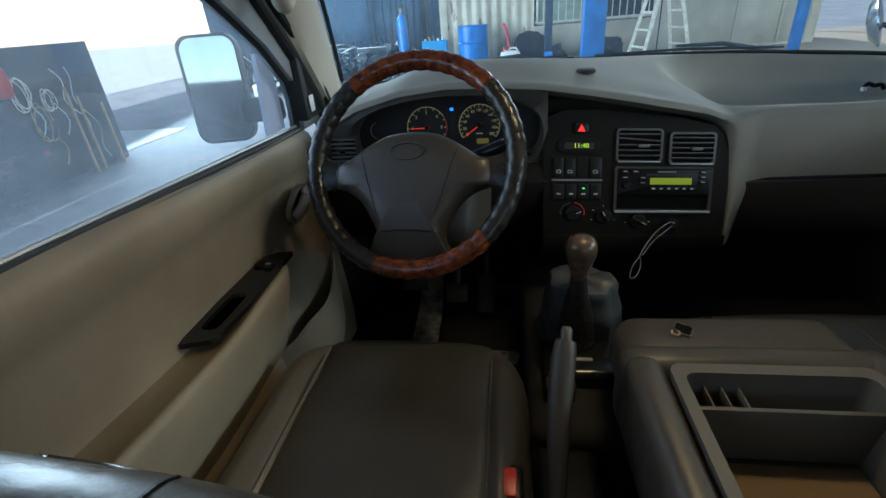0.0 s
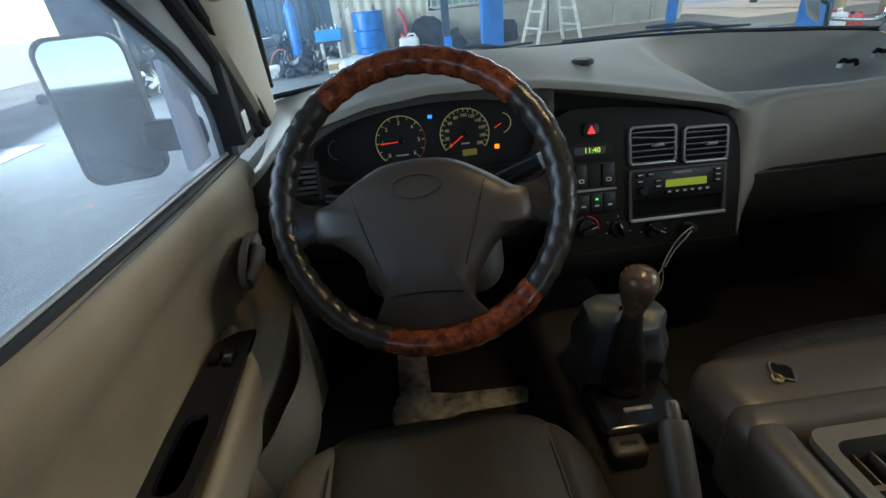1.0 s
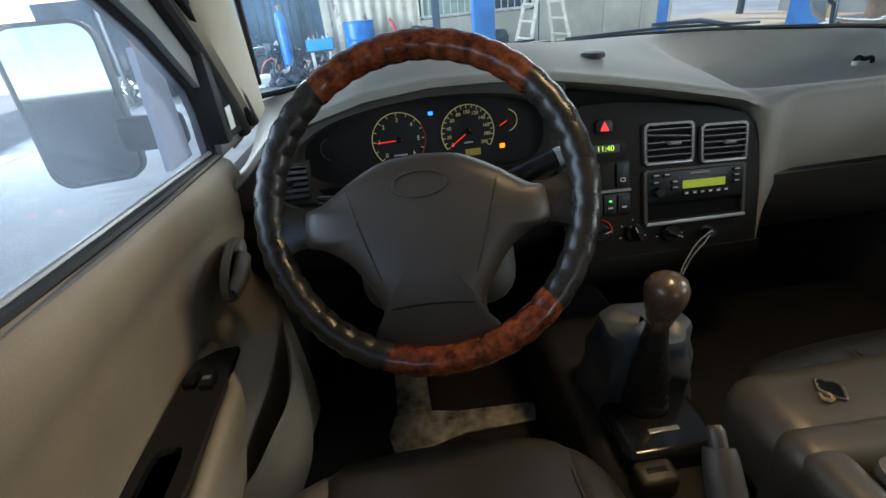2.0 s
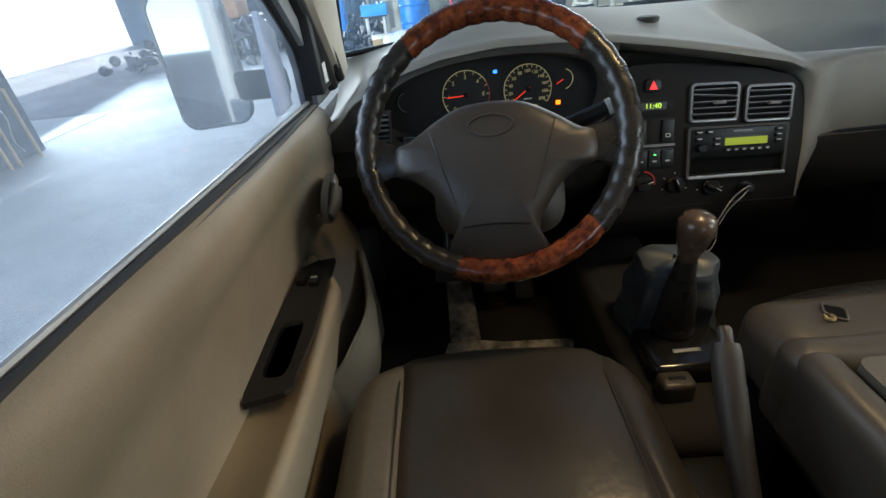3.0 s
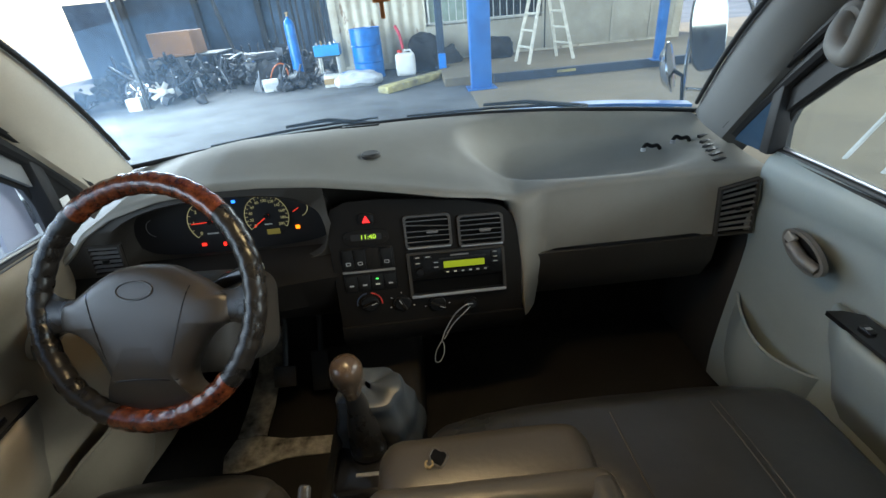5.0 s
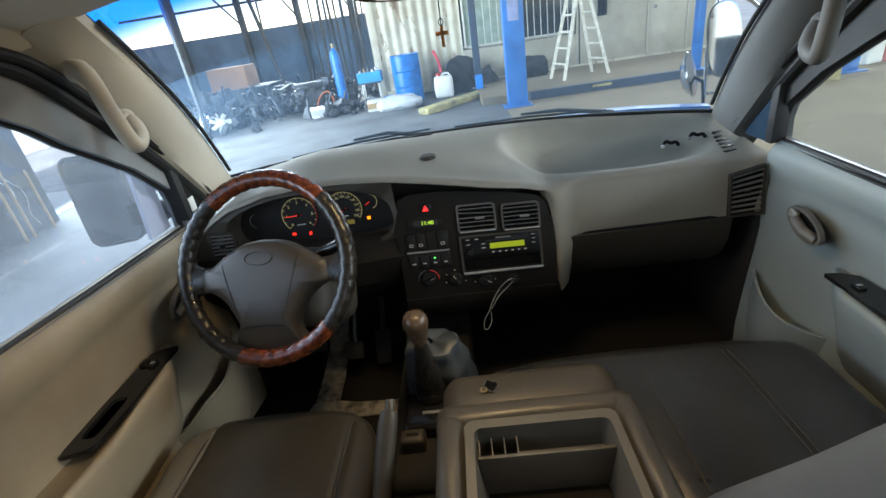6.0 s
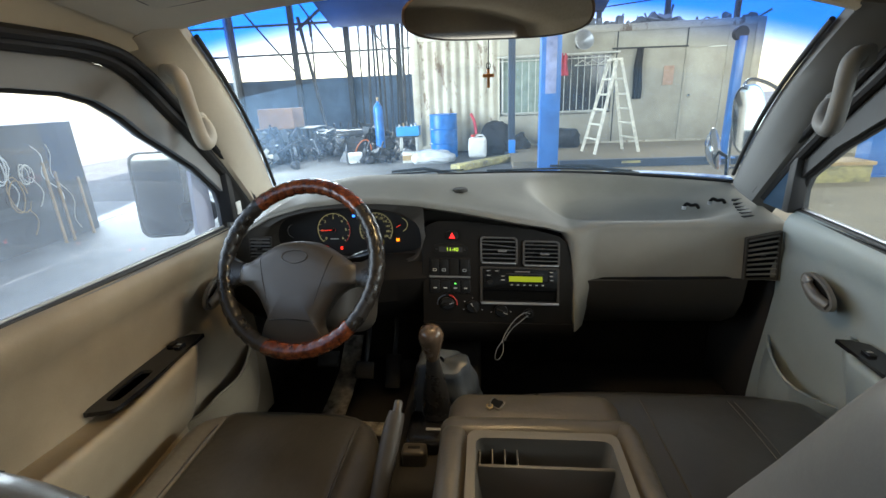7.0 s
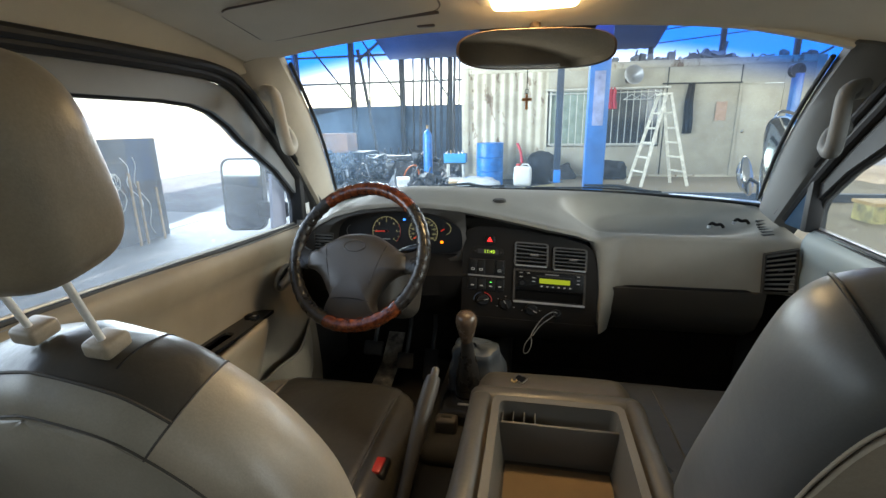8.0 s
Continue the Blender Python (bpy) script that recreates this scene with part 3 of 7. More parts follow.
stack = part("stack_core", box(-0.185, 0.195, 1.12, 1.30, 0.70, 0.96, 0.01), "pad_low", dash)
rows = [[F(u, 0.74, 0.001), F(u, 0.715, -0.004), F(u, 0.685, -0.03), F(u, 0.66, -0.09)] for u in [-0.192 + 0.40 * k / 12 for k in range(13)]]
part("stack_foot", thicken(grid(rows), 0.006), "fascia", dash)
# ---- steering wheel ----
WC = V((-0.437, 0.777, 1.016))
w_up = V((0.03, 0.508, 0.86)).normalized()
w_right = V((0.985, -0.10, 0.10))
w_right = (w_right - w_up * w_right.dot(w_up)).normalized()
w_out = w_right.cross(w_up)
WM = Matrix((( w_right.x, w_up.x, w_out.x, WC.x), (w_right.y, w_up.y, w_out.y, WC.y), (w_right.z, w_up.z, w_out.z, WC.z), (0, 0, 0, 1)))
wheel = thing("steering_wheel", WC, "dark leather steering wheel with burr wood inserts on the rim", "steering wheel")
R0 = 0.186


def rim_arc(a0, a1, r, n, swell=0.0):
    """An arc of the rim; angles in degrees, clockwise from the top as the driver sees it."""
    pts, rs = [], []
    for k in range(n + 1):
        a = radians(a0 + (a1 - a0) * k / n)
        wave = R0 + swell * math.cos(a * 44)
        pts.append(WM @ V((wave * math.sin(a), wave * math.cos(a), 0)))
        rs.append(r)
    return tube(pts, rs, 14)


rim = part("rim", rim_arc(47, 133, 0.0172, 180, 0.0007), "rim", wheel, "black leather rim with finger ridges")
part("rim", rim_arc(198, 322, 0.0172, 240, 0.0010), "rim", wheel, "black leather rim with finger ridges")
part("wood_insert", rim_arc(-38.2, 47.2, 0.0177, 180, 0.0007), "burl", wheel, "glossy burr wood insert")
part("wood_insert", rim_arc(132.8, 198.2, 0.0177, 140, 0.0007), "burl", wheel, "glossy burr wood insert")


HUB_HALF = [(0, 0.058), (0.045, 0.053), (0.085, 0.034), (0.122, 0.010), (0.145, 0.000), (0.146, -0.036), (0.122, -0.046), (0.094, -0.066), (0.073, -0.096), (0.062, -0.120), (0.064, -0.145), (0.080, -0.168), (0.045, -0.181), (0, -0.186)]
HUB_LINE = HUB_HALF + [(-x, y) for x, y in reversed(HUB_HALF[1:-1])]
HUB_LINE = [(p.x, p.y) for p in spline([(x, y, 0) for x, y in HUB_LINE + HUB_LINE[:1]], 4)][:-1]
HUB_RISE = [(0.0, 0.0205), (0.55, 0.020), (0.75, 0.0185), (0.86, 0.015), (0.93, 0.010), (0.975, 0.003), (1.0, -0.006)]


def hub_z(x, y, s):
    """Height of the hub cover over the wheel's plane; s: 0 at its middle, 1 at its edge."""
    return lerp(HUB_RISE, s) - 0.016 * smooth01(-0.09, -0.17, y)


def hub_share(x, y):
    """How far out a place on the hub lies, as a share of the outline."""
    best = 0.0
    for (ax, ay), (bx, by) in zip(HUB_LINE, HUB_LINE[1:] + HUB_LINE[:1]):
        ay, by, py = ay + 0.03, by + 0.03, y + 0.03
        den = (bx - ax) * py - (by - ay) * x
        if abs(den) > 1e-9:
            k = (ay * x - ax * py) / den
            if 0 <= k <= 1:
                ex, ey = ax + (bx - ax) * k, ay + (by - ay) * k
                if ex * x + ey * py > 0:
                    best = max(best, math.hypot(x, py) / math.hypot(ex, ey))
    return best


def hub_pad():
    rows = []
    for s, low in ((0.93, -0.040), (1.0, -0.018), (1.0, 0), (0.99, 0), (0.975, 0), (0.95, 0), (0.92, 0), (0.88, 0), (0.83, 0), (0.75, 0), (0.55, 0), (0.3, 0)):
        pts = []
        for x, y in HUB_LINE:
            px, py = x * s, (y + 0.03) * s - 0.03
            pts.append(WM @ V((px, py, low - 0.016 * smooth01(-0.09, -0.17, py) if low else hub_z(px, py, s))))
        rows.append(pts)
    bm = grid(rows, close_v=True)
    bm.verts.ensure_lookup_table()
    n = len(HUB_LINE)
    bm.faces.new([bm.verts[(len(rows) - 1) * n + k] for k in range(n)])
    bm.faces.new([bm.verts[k] for k in range(n)])
    return bm


def on_hub(pts):
    return [WM @ V((x, y, hub_z(x, y, hub_share(x, y)) + 0.0003)) for x, y in pts]


hub = part("hub_pad", hub_pad(), "hub", wheel, "dark grey moulded hub cover")


def spoke(p, q, w0, w1, h0, h1):
    """A flat moulded arm from p to q in the wheel's plane."""
    p, q = V(p), V(q)
    d = (q - p).normalized()
    n = V((-d.y, d.x, 0))
    rows = []
    for k in range(9):
        t = k / 8
        c, w = p.lerp(q, t), w0 + (w1 - w0) * t - 0.008 * math.sin(math.pi * t)
        z = h0 + (h1 - h0) * t
        rows.append([WM @ (c + n * (w * a) + V((0, 0, z + b))) for a, b in ((-1, -0.008), (-0.9, 0.004), (-0.5, 0.009), (0, 0.010), (0.5, 0.009), (0.9, 0.004), (1, -0.008), (0, -0.014))])
    return grid(rows, close_v=True)


part("spoke", spoke((-0.128, -0.016, 0), (-0.184, -0.016, 0), 0.027, 0.048, -0.005, -0.003), "rim", wheel)
part("spoke", spoke((0.128, -0.016, 0), (0.184, -0.016, 0), 0.027, 0.048, -0.005, -0.003), "rim", wheel)
part("groove", tube(on_hub([(-0.056 + 0.0112 * k, -0.122 + 0.004 * math.sin(math.pi * k / 10)) for k in range(11)]), 0.0013, 6), "black", hub, "dark joint of the hub cover")
for s_ in (-1, 1):
    part("crease", tube(on_hub([(s_ * (0.088 - 0.0042 * k), 0.020 - 0.0135 * k) for k in range(9)]), 0.0008, 6), "rim", hub)
e = [WM @ V((0.031 * math.cos(a), 0.018 + 0.0145 * math.sin(a), hub_z(0, 0.02, hub_share(0.031 * math.cos(a), 0.018 + 0.0145 * math.sin(a))) + 0.0004)) for a in [2 * math.pi * k / 32 for k in range(33)]]
part("emblem", tube(e, 0.0016, 6), "hub", hub, "plain oval emblem")

# column shroud, stalks and ignition lock
column = thing("steering_column", (-0.42, 0.95, 0.9), "beige-grey steering column shroud under the wheel", "steering column")
CM = WM.copy()
b = box(-0.105, 0.105, -0.135, 0.042, -0.26, -0.050, 0.045, 5, m=CM)
part("shroud", b, "shroud", column)
stalk = part("stalk", tube([CM @ V(p) for p in ((0.05, 0.004, -0.055), (0.095, 0.016, -0.05), (0.110, 0.021, -0.048), (0.165, 0.040, -0.040))], [0.010, 0.010, 0.0135, 0.0115], 14), "gloss_black", column, "black wiper stalk")
part("stalk_end", tube([CM @ V(p) for p in ((0.165, 0.040, -0.040), (0.172, 0.0425, -0.039), (0.175, 0.0435, -0.0385))], [0.0118, 0.0118, 0.008], 14), "cord", stalk, "pale grey cap")
stalk = part("stalk", tube([CM @ V(p) for p in ((-0.05, 0.012, -0.055), (-0.10, 0.016, -0.05), (-0.14, 0.020, -0.048))], [0.009, 0.011, 0.010], 12), "gloss_black", column, "black light stalk")
part("ignition_lock", spin([(0.016, -0.02), (0.016, 0.004), (0.012, 0.008)], look((-0.330, 1.0, 0.925), (-0.45, 0.5, 1.2)) @ pose(0, 0, 0, 0, 180), 20), "silver", column, "round metal ignition lock")

# ---- driver's seat ----
def seam(parent, pts, r=0.002, material="leather"):
    part("seam", tube(spline(pts, 5), r, 6), material, parent)


def round_front(bm, xc, hw, k):
    """Rounds the front corners of a cushion in plan."""
    for v in bm.verts:
        q = min(1.2, abs(v.co.x - xc) / hw)
        v.co.y -= k * q ** 5 * smooth01(0.3, 0.7, v.co.y)
    return bm


seat = thing("driver_seat", (-0.45, 0.4, FLOOR), "taupe leather driver seat with a beige side and a headrest", "car seat")
part("cushion", round_front(cushion(-0.628, -0.268, 0.06, 0.705, 0.55, 0.704, 0.045, 0.014), -0.465, 0.22, 0.07), "leather", seat, "smooth taupe leather seat cushion")
part("bolster", round_front(cushion(-0.685, -0.570, 0.06, 0.700, 0.54, 0.703, 0.045, 0.006), -0.465, 0.22, 0.07), "leather_sheen", seat, "leather side of the cushion, window sheen painted lighter")
part("bolster", round_front(cushion(-0.330, -0.240, 0.06, 0.700, 0.54, 0.700, 0.040, 0.006), -0.465, 0.22, 0.07), "leather", seat)
for x in (-0.606, -0.300):
    seam(seat, [(x, 0.690 - (0.03 if x > -0.4 else 0.025), 0.66), (x, 0.672 - (0.03 if x > -0.4 else 0.025), 0.699), (x, 0.5, 0.7055), (x, 0.15, 0.7055)], 0.0022, "leather")
part("seat_base", box(-0.66, -0.26, 0.10, 0.62, FLOOR, 0.56, 0.02), "black", seat)
BACK = Matrix.Translation((-0.458, 0.150, 0.60)) @ pose(0, 0, 0, 12)

class Backrest:
    """A rounded upholstered backrest: an edge band round its outline, a front and a rear face."""

    def __init__(self, m, side, depth, inset):
        self.m, self.side, self.depth, self.inset = m, side, depth, inset
        self.ring = side + [V((-p.x, 0, p.z)) for p in reversed(side[:-1])]
        self.n = len(self.ring)

    def at(self, i, deg, out=0.0):
        """i along the outline, deg round the edge from rear (-) to front (+)."""
        th, p = radians(deg), self.ring[i]
        d = (self.ring[min(i + 1, self.n - 1)] - self.ring[max(i - 1, 0)]).normalized()
        nv = V((d.z, 0, -d.x))
        wide = self.depth + 0.012 * smooth01(0.45, 0.1, p.z)
        q = p - nv * (self.inset * (1 - math.cos(th)) - out)
        dent = 0.0022 * noise.noise(V((q.x * 11, th * 1.5, q.z * 11)))
        return self.m @ (V((q.x, math.sin(th) * wide, q.z)) + nv * dent)

    def band(self, i0, i1, d0=-88, d1=88):
        return thicken(grid([[self.at(i, d0 + (d1 - d0) * k / 14) for k in range(15)] for i in range(i0, i1 + 1)]), 0.006)

    def face(self, sign):
        rows = []
        for i in range(len(self.side) - 1):
            a_, b_ = self.at(i, 88 * sign), self.at(self.n - 1 - i, 88 * sign)
            puff = 0.014 * (1 - (i / len(self.side)) ** 4)
            rows.append([a_.lerp(b_, k / 12) + self.m.to_3x3() @ V((0, sign * (puff * math.sin(math.pi * k / 12) + 0.003 * noise.noise(V((k * 0.5, i * 0.2, 3)))), 0)) for k in range(13)])
        return thicken(grid(rows), 0.006)

    def index(self, x):
        """The place on the top of the outline at which it is x wide."""
        return min(range(len(self.side)), key=lambda i: abs(self.ring[i].x - x) + (9 if self.ring[i].z < 0.40 else 0))


def thread(parent, pts, r=0.0018, material="thread"):
    part("seam", tube(spline(pts, 4), r, 6), material, parent)


DB = Backrest(BACK, spline([(0.255, 0, 0.0), (0.270, 0, 0.20), (0.270, 0, 0.28), (0.258, 0, 0.345), (0.232, 0, 0.402), (0.198, 0, 0.450), (0.155, 0, 0.490), (0.095, 0, 0.528), (0.0, 0, 0.548)], 5), 0.066, 0.050)
I0, I1 = DB.index(0.140), DB.index(0.075)
part("side_bolster", DB.band(0, I0), "leather_lt", seat, "shiny beige leather side of the backrest")
part("side_bolster", DB.band(DB.n - 1 - I0, DB.n - 1), "leather_lt", seat, "shiny beige leather side of the backrest")
part("top_panel", DB.band(I0, DB.n - 1 - I0, -40, 88), "leather", seat, "dark glossy leather strip along the top")
part("back_edge", DB.band(I0, DB.n - 1 - I0, -88, -40), "leather_back", seat)
part("back_panel", DB.face(-1), "leather_back", seat, "grey-beige leather rear panel")
part("front_pad", DB.face(1), "leather", seat, "taupe leather front pad")
for i in (I0, DB.n - 1 - I0):
    thread(seat, [DB.at(i, a, 0.0) for a in range(-86, 87, 17)], 0.0014)
thread(seat, [DB.at(I1, a, 0.0) for a in range(-20, 71, 15)], 0.0012, "black")
thread(seat, [DB.at(i, -40, 0.001) for i in range(I0, DB.n - I0, 2)])
thread(seat, [DB.at(i, -84, 0.001) for i in range(3, DB.n - 3, 3)], 0.0015)
HEAD = Matrix.Translation((-0.400, 0.125, 0.60)) @ pose(0, 0, 0, 14)
head = part("headrest", pillow(-0.016, 0.0, 0.730, 0.115, 0.052, 0.088, 0.55, HEAD), "leather_lt", seat, "beige leather headrest on two posts")
for foot, top in (((-0.485, 0.030, 1.132), (-0.470, -0.020, 1.25)), ((-0.400, 0.030, 1.124), (-0.385, -0.020, 1.25))):
    part("post", tube([foot, top], 0.0036, 12), "white", head, "pale headrest post")
    part("post_guide", box(-0.015, 0.015, -0.016, 0.016, -0.004, 0.014, 0.005, 3, m=Matrix.Translation((foot[0], foot[1], foot[2] + 0.006)) @ pose(0, 0, 0, 12, 4)), "leather_lt", seat, "beige plastic guide")
buckle = thing("seat_belt_buckle", (-0.262, 0.42, 0.62), "black seat belt buckle with a red button beside the seat", "buckle")
part("housing", box(-0.297, -0.250, 0.374, 0.432, 0.58, 0.700, 0.008, 3), "black", buckle)
part("button", box(-0.291, -0.259, 0.379, 0.421, 0.692, 0.7045, 0.003), "red", buckle, "red release button")

# ---- passenger bench and folded centre backrest ----
bench = thing("passenger_bench", (0.3, 0.4, FLOOR), "dark leather double passenger bench with a stitched front", "bench seat")
bm = round_front(cushion(-0.045, 0.665, -0.05, 0.765, 0.55, 0.738, 0.055, 0.014), 0.32, 0.375, 0.06)
for v in bm.verts:
    if v.co.x < 0.20 and v.co.y < 0.54:
        v.co.z = min(v.co.z, 0.672)
part("cushion", bm, "leather_cool_bench", bench)
for x in (0.125, 0.137):
    seam(bench, [(x, 0.71, 0.740), (x, 0.68, 0.7455), (x, 0.64, 0.749)], 0.0011, "thread")
for x in (0.470, 0.482):
    seam(bench, [(x, 0.70, 0.742), (x, 0.60, 0.7495), (x, 0.45, 0.7515), (x, 0.2, 0.7515)], 0.0011, "thread")
seam(bench, [(0.295, 0.70, 0.742), (0.295, 0.5, 0.752), (0.295, 0.2, 0.7525)], 0.0018, "thread")
part("seat_base", box(0.0, 0.58, 0.02, 0.68, FLOOR, 0.56, 0.02), "black", bench)
PB = Matrix.Translation((0.484, 0.322, 0.672)) @ pose(0, 0, 0, 26)
BB = Backrest(PB, spline([(0.252, 0, 0.0), (0.262, 0, 0.20), (0.262, 0, 0.40), (0.258, 0, 0.50), (0.245, 0, 0.552), (0.215, 0, 0.582), (0.16, 0, 0.596), (0.08, 0, 0.602), (0.0, 0, 0.603)], 5), 0.070, 0.034)
J0 = BB.index(0.225)
part("side_bolster", BB.band(0, J0), "leather_dark", bench, "dark leather side of the upright backrest")
part("side_bolster", BB.band(BB.n - 1 - J0, BB.n - 1), "leather_dark", bench)
part("top_panel", BB.band(J0, BB.n - 1 - J0), "leather_dark", bench, "dark brown glossy top of the backrest")
part("rear_panel", BB.face(-1), "leather_brown", bench, "brown leather rear of the backrest")
part("front_pad", BB.face(1), "leather", bench, "upright dark leather backrest")
for i in (J0, BB.n - 1 - J0):
    thread(bench, [BB.at(i, a, 0.0006) for a in range(-86, 87, 17)], 0.0022, "black")
thread(bench, [BB.at(i, -84, 0.0008) for i in range(3, BB.n - 3, 3)], 0.0018, "leather_lt")
thread(bench, [PB @ V((-0.22 + 0.44 * k / 10, -0.087 - 0.002, 0.36)) for k in range(11)], 0.0015)

console = thing("folded_centre_backrest", (0.07, 0.3, 0.74), "folded-down leather centre backrest with an open plastic tray", "centre console")
ZT = 0.802
# near-black that paints the shade inside vents, pockets, cells and holes
M["recess_shade"] = surface("recess_shade_black", (0.004, 0.004, 0.004), 0.9, vary=0.2, spec=0.1)
M["tray_mat"] = surface("tray_felt", (0.22, 0.145, 0.078), 0.85, vary=0.12, fine=900, bump=0.3)
part("frame_side", cushion(-0.105, -0.055, -0.10, 0.545, 0.66, ZT, 0.02, 0.004), "frame_leather", console)
part("frame_side", cushion(0.195, 0.242, -0.10, 0.560, 0.66, ZT, 0.02, 0.004), "frame_leather", console)
part("front_lip", cushion(-0.105, 0.242, 0.515, 0.575, 0.66, ZT - 0.004, 0.022, 0.006), "frame_leather", console)
part("headrest_pad", cushion(-0.095, 0.232, 0.535, 0.672, 0.665, 0.786, 0.036, 0.005), "frame_leather", console, "soft leather front of the backrest")


def tray():
    """The open tray: a rim, steep walls and a floor."""
    o = round_rect(-0.056, 0.196, -0.09, 0.518, 0.016)
    i = round_rect(-0.041, 0.182, -0.06, 0.500, 0.014)
    f = round_rect(-0.028, 0.170, -0.05, 0.470, 0.014)
    rows = [[(x, y, z) for x, y in p] for p, z in ((o, ZT - 0.02), (o, ZT + 0.004), (i, ZT + 0.004), (i, ZT - 0.004), (f, ZT - 0.105))]
    bm = grid([[V(p) for p in r] for r in rows], close_v=True)
    bm.verts.ensure_lookup_table()
    n = len(o)
    bm.faces.new([bm.verts[4 * n + k] for k in range(n)])
    return bm


t = part("tray", tray(), "tray", console, "grey-beige plastic tray")
part("tray_mat", box(-0.026, 0.168, -0.045, 0.448, ZT - 0.104, ZT - 0.101, 0.001), "tray_mat", t, "brown tray floor")
part("divider", box(-0.038, 0.180, 0.454, 0.461, ZT - 0.10, ZT - 0.014, 0.002), "tray", t)
part("front_pocket", box(-0.038, 0.180, 0.461, 0.499, ZT - 0.06, ZT - 0.044, 0.002), "tray", t)
part("cell_shade", box(-0.034, 0.030, 0.462, 0.498, ZT - 0.044, ZT - 0.041, 0.001), "recess_shade", t)
for k in range(4):
    part("fin", box(-0.036 + 0.021 * k, -0.0335 + 0.021 * k, 0.461, 0.497, ZT - 0.044, ZT - 0.016, 0.0008), "tray", t)
tear = [(0.0125 * math.cos(a) * (1 + 0.10 * math.sin(3 * a + 1) + 0.06 * math.sin(7 * a)), 0.0135 * math.sin(a) * (1 + 0.2 * math.sin(4 * a))) for a in [2 * math.pi * k / 28 for k in range(28)]]
hole = part("torn_hole", slab(tear, 0.0012, pose(-0.004, 0.612, 0.7895, 2, 0, 0)), "recess_shade", console, "torn hole in the leather, its depth painted black")
lip = [pose(-0.004, 0.612, 0.7895, 2, 0, 0) @ V((x * 1.06, y * 1.10, 0.0012 + 0.0012 * math.sin(3 * k))) for k, (x, y) in enumerate(tear)]
part("torn_lip", tube(lip + lip[:1], 0.0018, 6), "frame_leather", hole, "frayed edge of the tear")
flap = [pose(-0.0175, 0.603, 0.7905, 2, 0, 0) @ V((0.0055 * math.cos(a), 0.0065 * math.sin(a), 0.001 + 0.0008 * math.sin(5 * a))) for a in [math.radians(115 + 290 * k / 16) for k in range(17)]]
part("foam", tube(flap, [0.0010 + 0.0014 * math.sin(math.pi * k / 16) for k in range(17)], 8), "foam", hole, "curled rim of yellow foam")
small = [(x * 0.34, y * 0.30) for x, y in tear]
part("small_tear", slab(small, 0.0010, pose(0.128, 0.598, 0.7880, 2, 0, 0)), "recess_shade", console, "small hole in the leather")
coin = part("coin", spin([(0.0085, 0), (0.0085, 0.0016)], pose(0.135, 0.255, ZT - 0.1005), 20), "cardboard")
tagged(coin, "small copper coin in the tray", "coin")

# ---- gear lever and hand brake ----
gear = thing("gear_lever", (-0.136, 0.75, 0.55), "worn gear lever with a grey leather boot and round knob", "gear lever")
part("tunnel", box(-0.235, -0.045, 0.55, 1.25, FLOOR, 0.62, 0.03, 4), "carpet", gear)
part("base_frame", box(-0.205, -0.065, 0.655, 0.765, 0.60, 0.655, 0.014, 3), "gloss_black", gear)
rows = []
for k in range(25):
    t_ = k / 24
    c = V((-0.120, 0.815, 0.615)).lerp(V((-0.128, 0.795, 0.772)), min(1.0, t_ * 1.12))
    sag = 1 - 0.34 * t_ ** 1.5 + 0.03 * math.sin(t_ * 5 * math.pi)
    shut = math.sqrt(max(0.0, 1 - max(0.0, (t_ - 0.80) / 0.20) ** 2)) * 0.88 + 0.12
    ring = []
    for j in range(40):
        a = 2 * math.pi * j / 40
        ca, sa = math.cos(a), math.sin(a)
        pleat = 1 + 0.045 * math.sin(5 * a + 2.2 * t_) + 0.03 * math.sin(9 * a - 3 * t_)
        r = pleat * sag * shut
        ring.append(c + V((0.084 * r * math.copysign(abs(ca) ** 0.75, ca), 0.070 * r * math.copysign(abs(sa) ** 0.75, sa), 0.005 * math.sin(3 * a + 2 * t_))))
    rows.append(ring)
part("boot", grid(rows, close_v=True), "boot", gear, "grey pleated leather boot")
part("shaft", tube([(-0.139, 0.750, 0.66), (-0.140, 0.748, 0.72), (-0.141, 0.745, 0.77), (-0.143, 0.738, 0.83)], [0.036, 0.030, 0.020, 0.012], 16), "rim", gear, "dark leather sleeve on the lever")
part("knob", spin([(0.0, 0.0), (0.0115, 0.0), (0.0145, 0.014), (0.019, 0.032), (0.0245, 0.052), (0.0275, 0.068), (0.0270, 0.078), (0.0225, 0.089), (0.012, 0.096), (0.0, 0.098)], pose(-0.143, 0.741, 0.797, 6), 28), "knob", gear, "worn brown round knob")
brake = thing("hand_brake", (-0.19, 0.4, 0.55), "grey hand brake lever with a push button", "hand brake")
lever = part("grip", tube(spline([(-0.216, 0.26, 0.58), (-0.211, 0.37, 0.665), (-0.203, 0.455, 0.735), (-0.194, 0.515, 0.785), (-0.187, 0.548, 0.815)], 4), [0.011, 0.011, 0.011, 0.0115, 0.012, 0.0125, 0.0135, 0.0145, 0.0155, 0.0165, 0.017, 0.0175, 0.0175, 0.0175, 0.017, 0.016, 0.0145], 18), "brake_grip", brake)
part("button", tube([(-0.187, 0.546, 0.813), (-0.185, 0.560, 0.8265), (-0.1845, 0.563, 0.829)], [0.0085, 0.0085, 0.006], 14), "hub", brake, "grey push button")
part("console_box", box(-0.235, -0.125, 0.10, 0.66, FLOOR, 0.585, 0.02, 3), "black", brake)
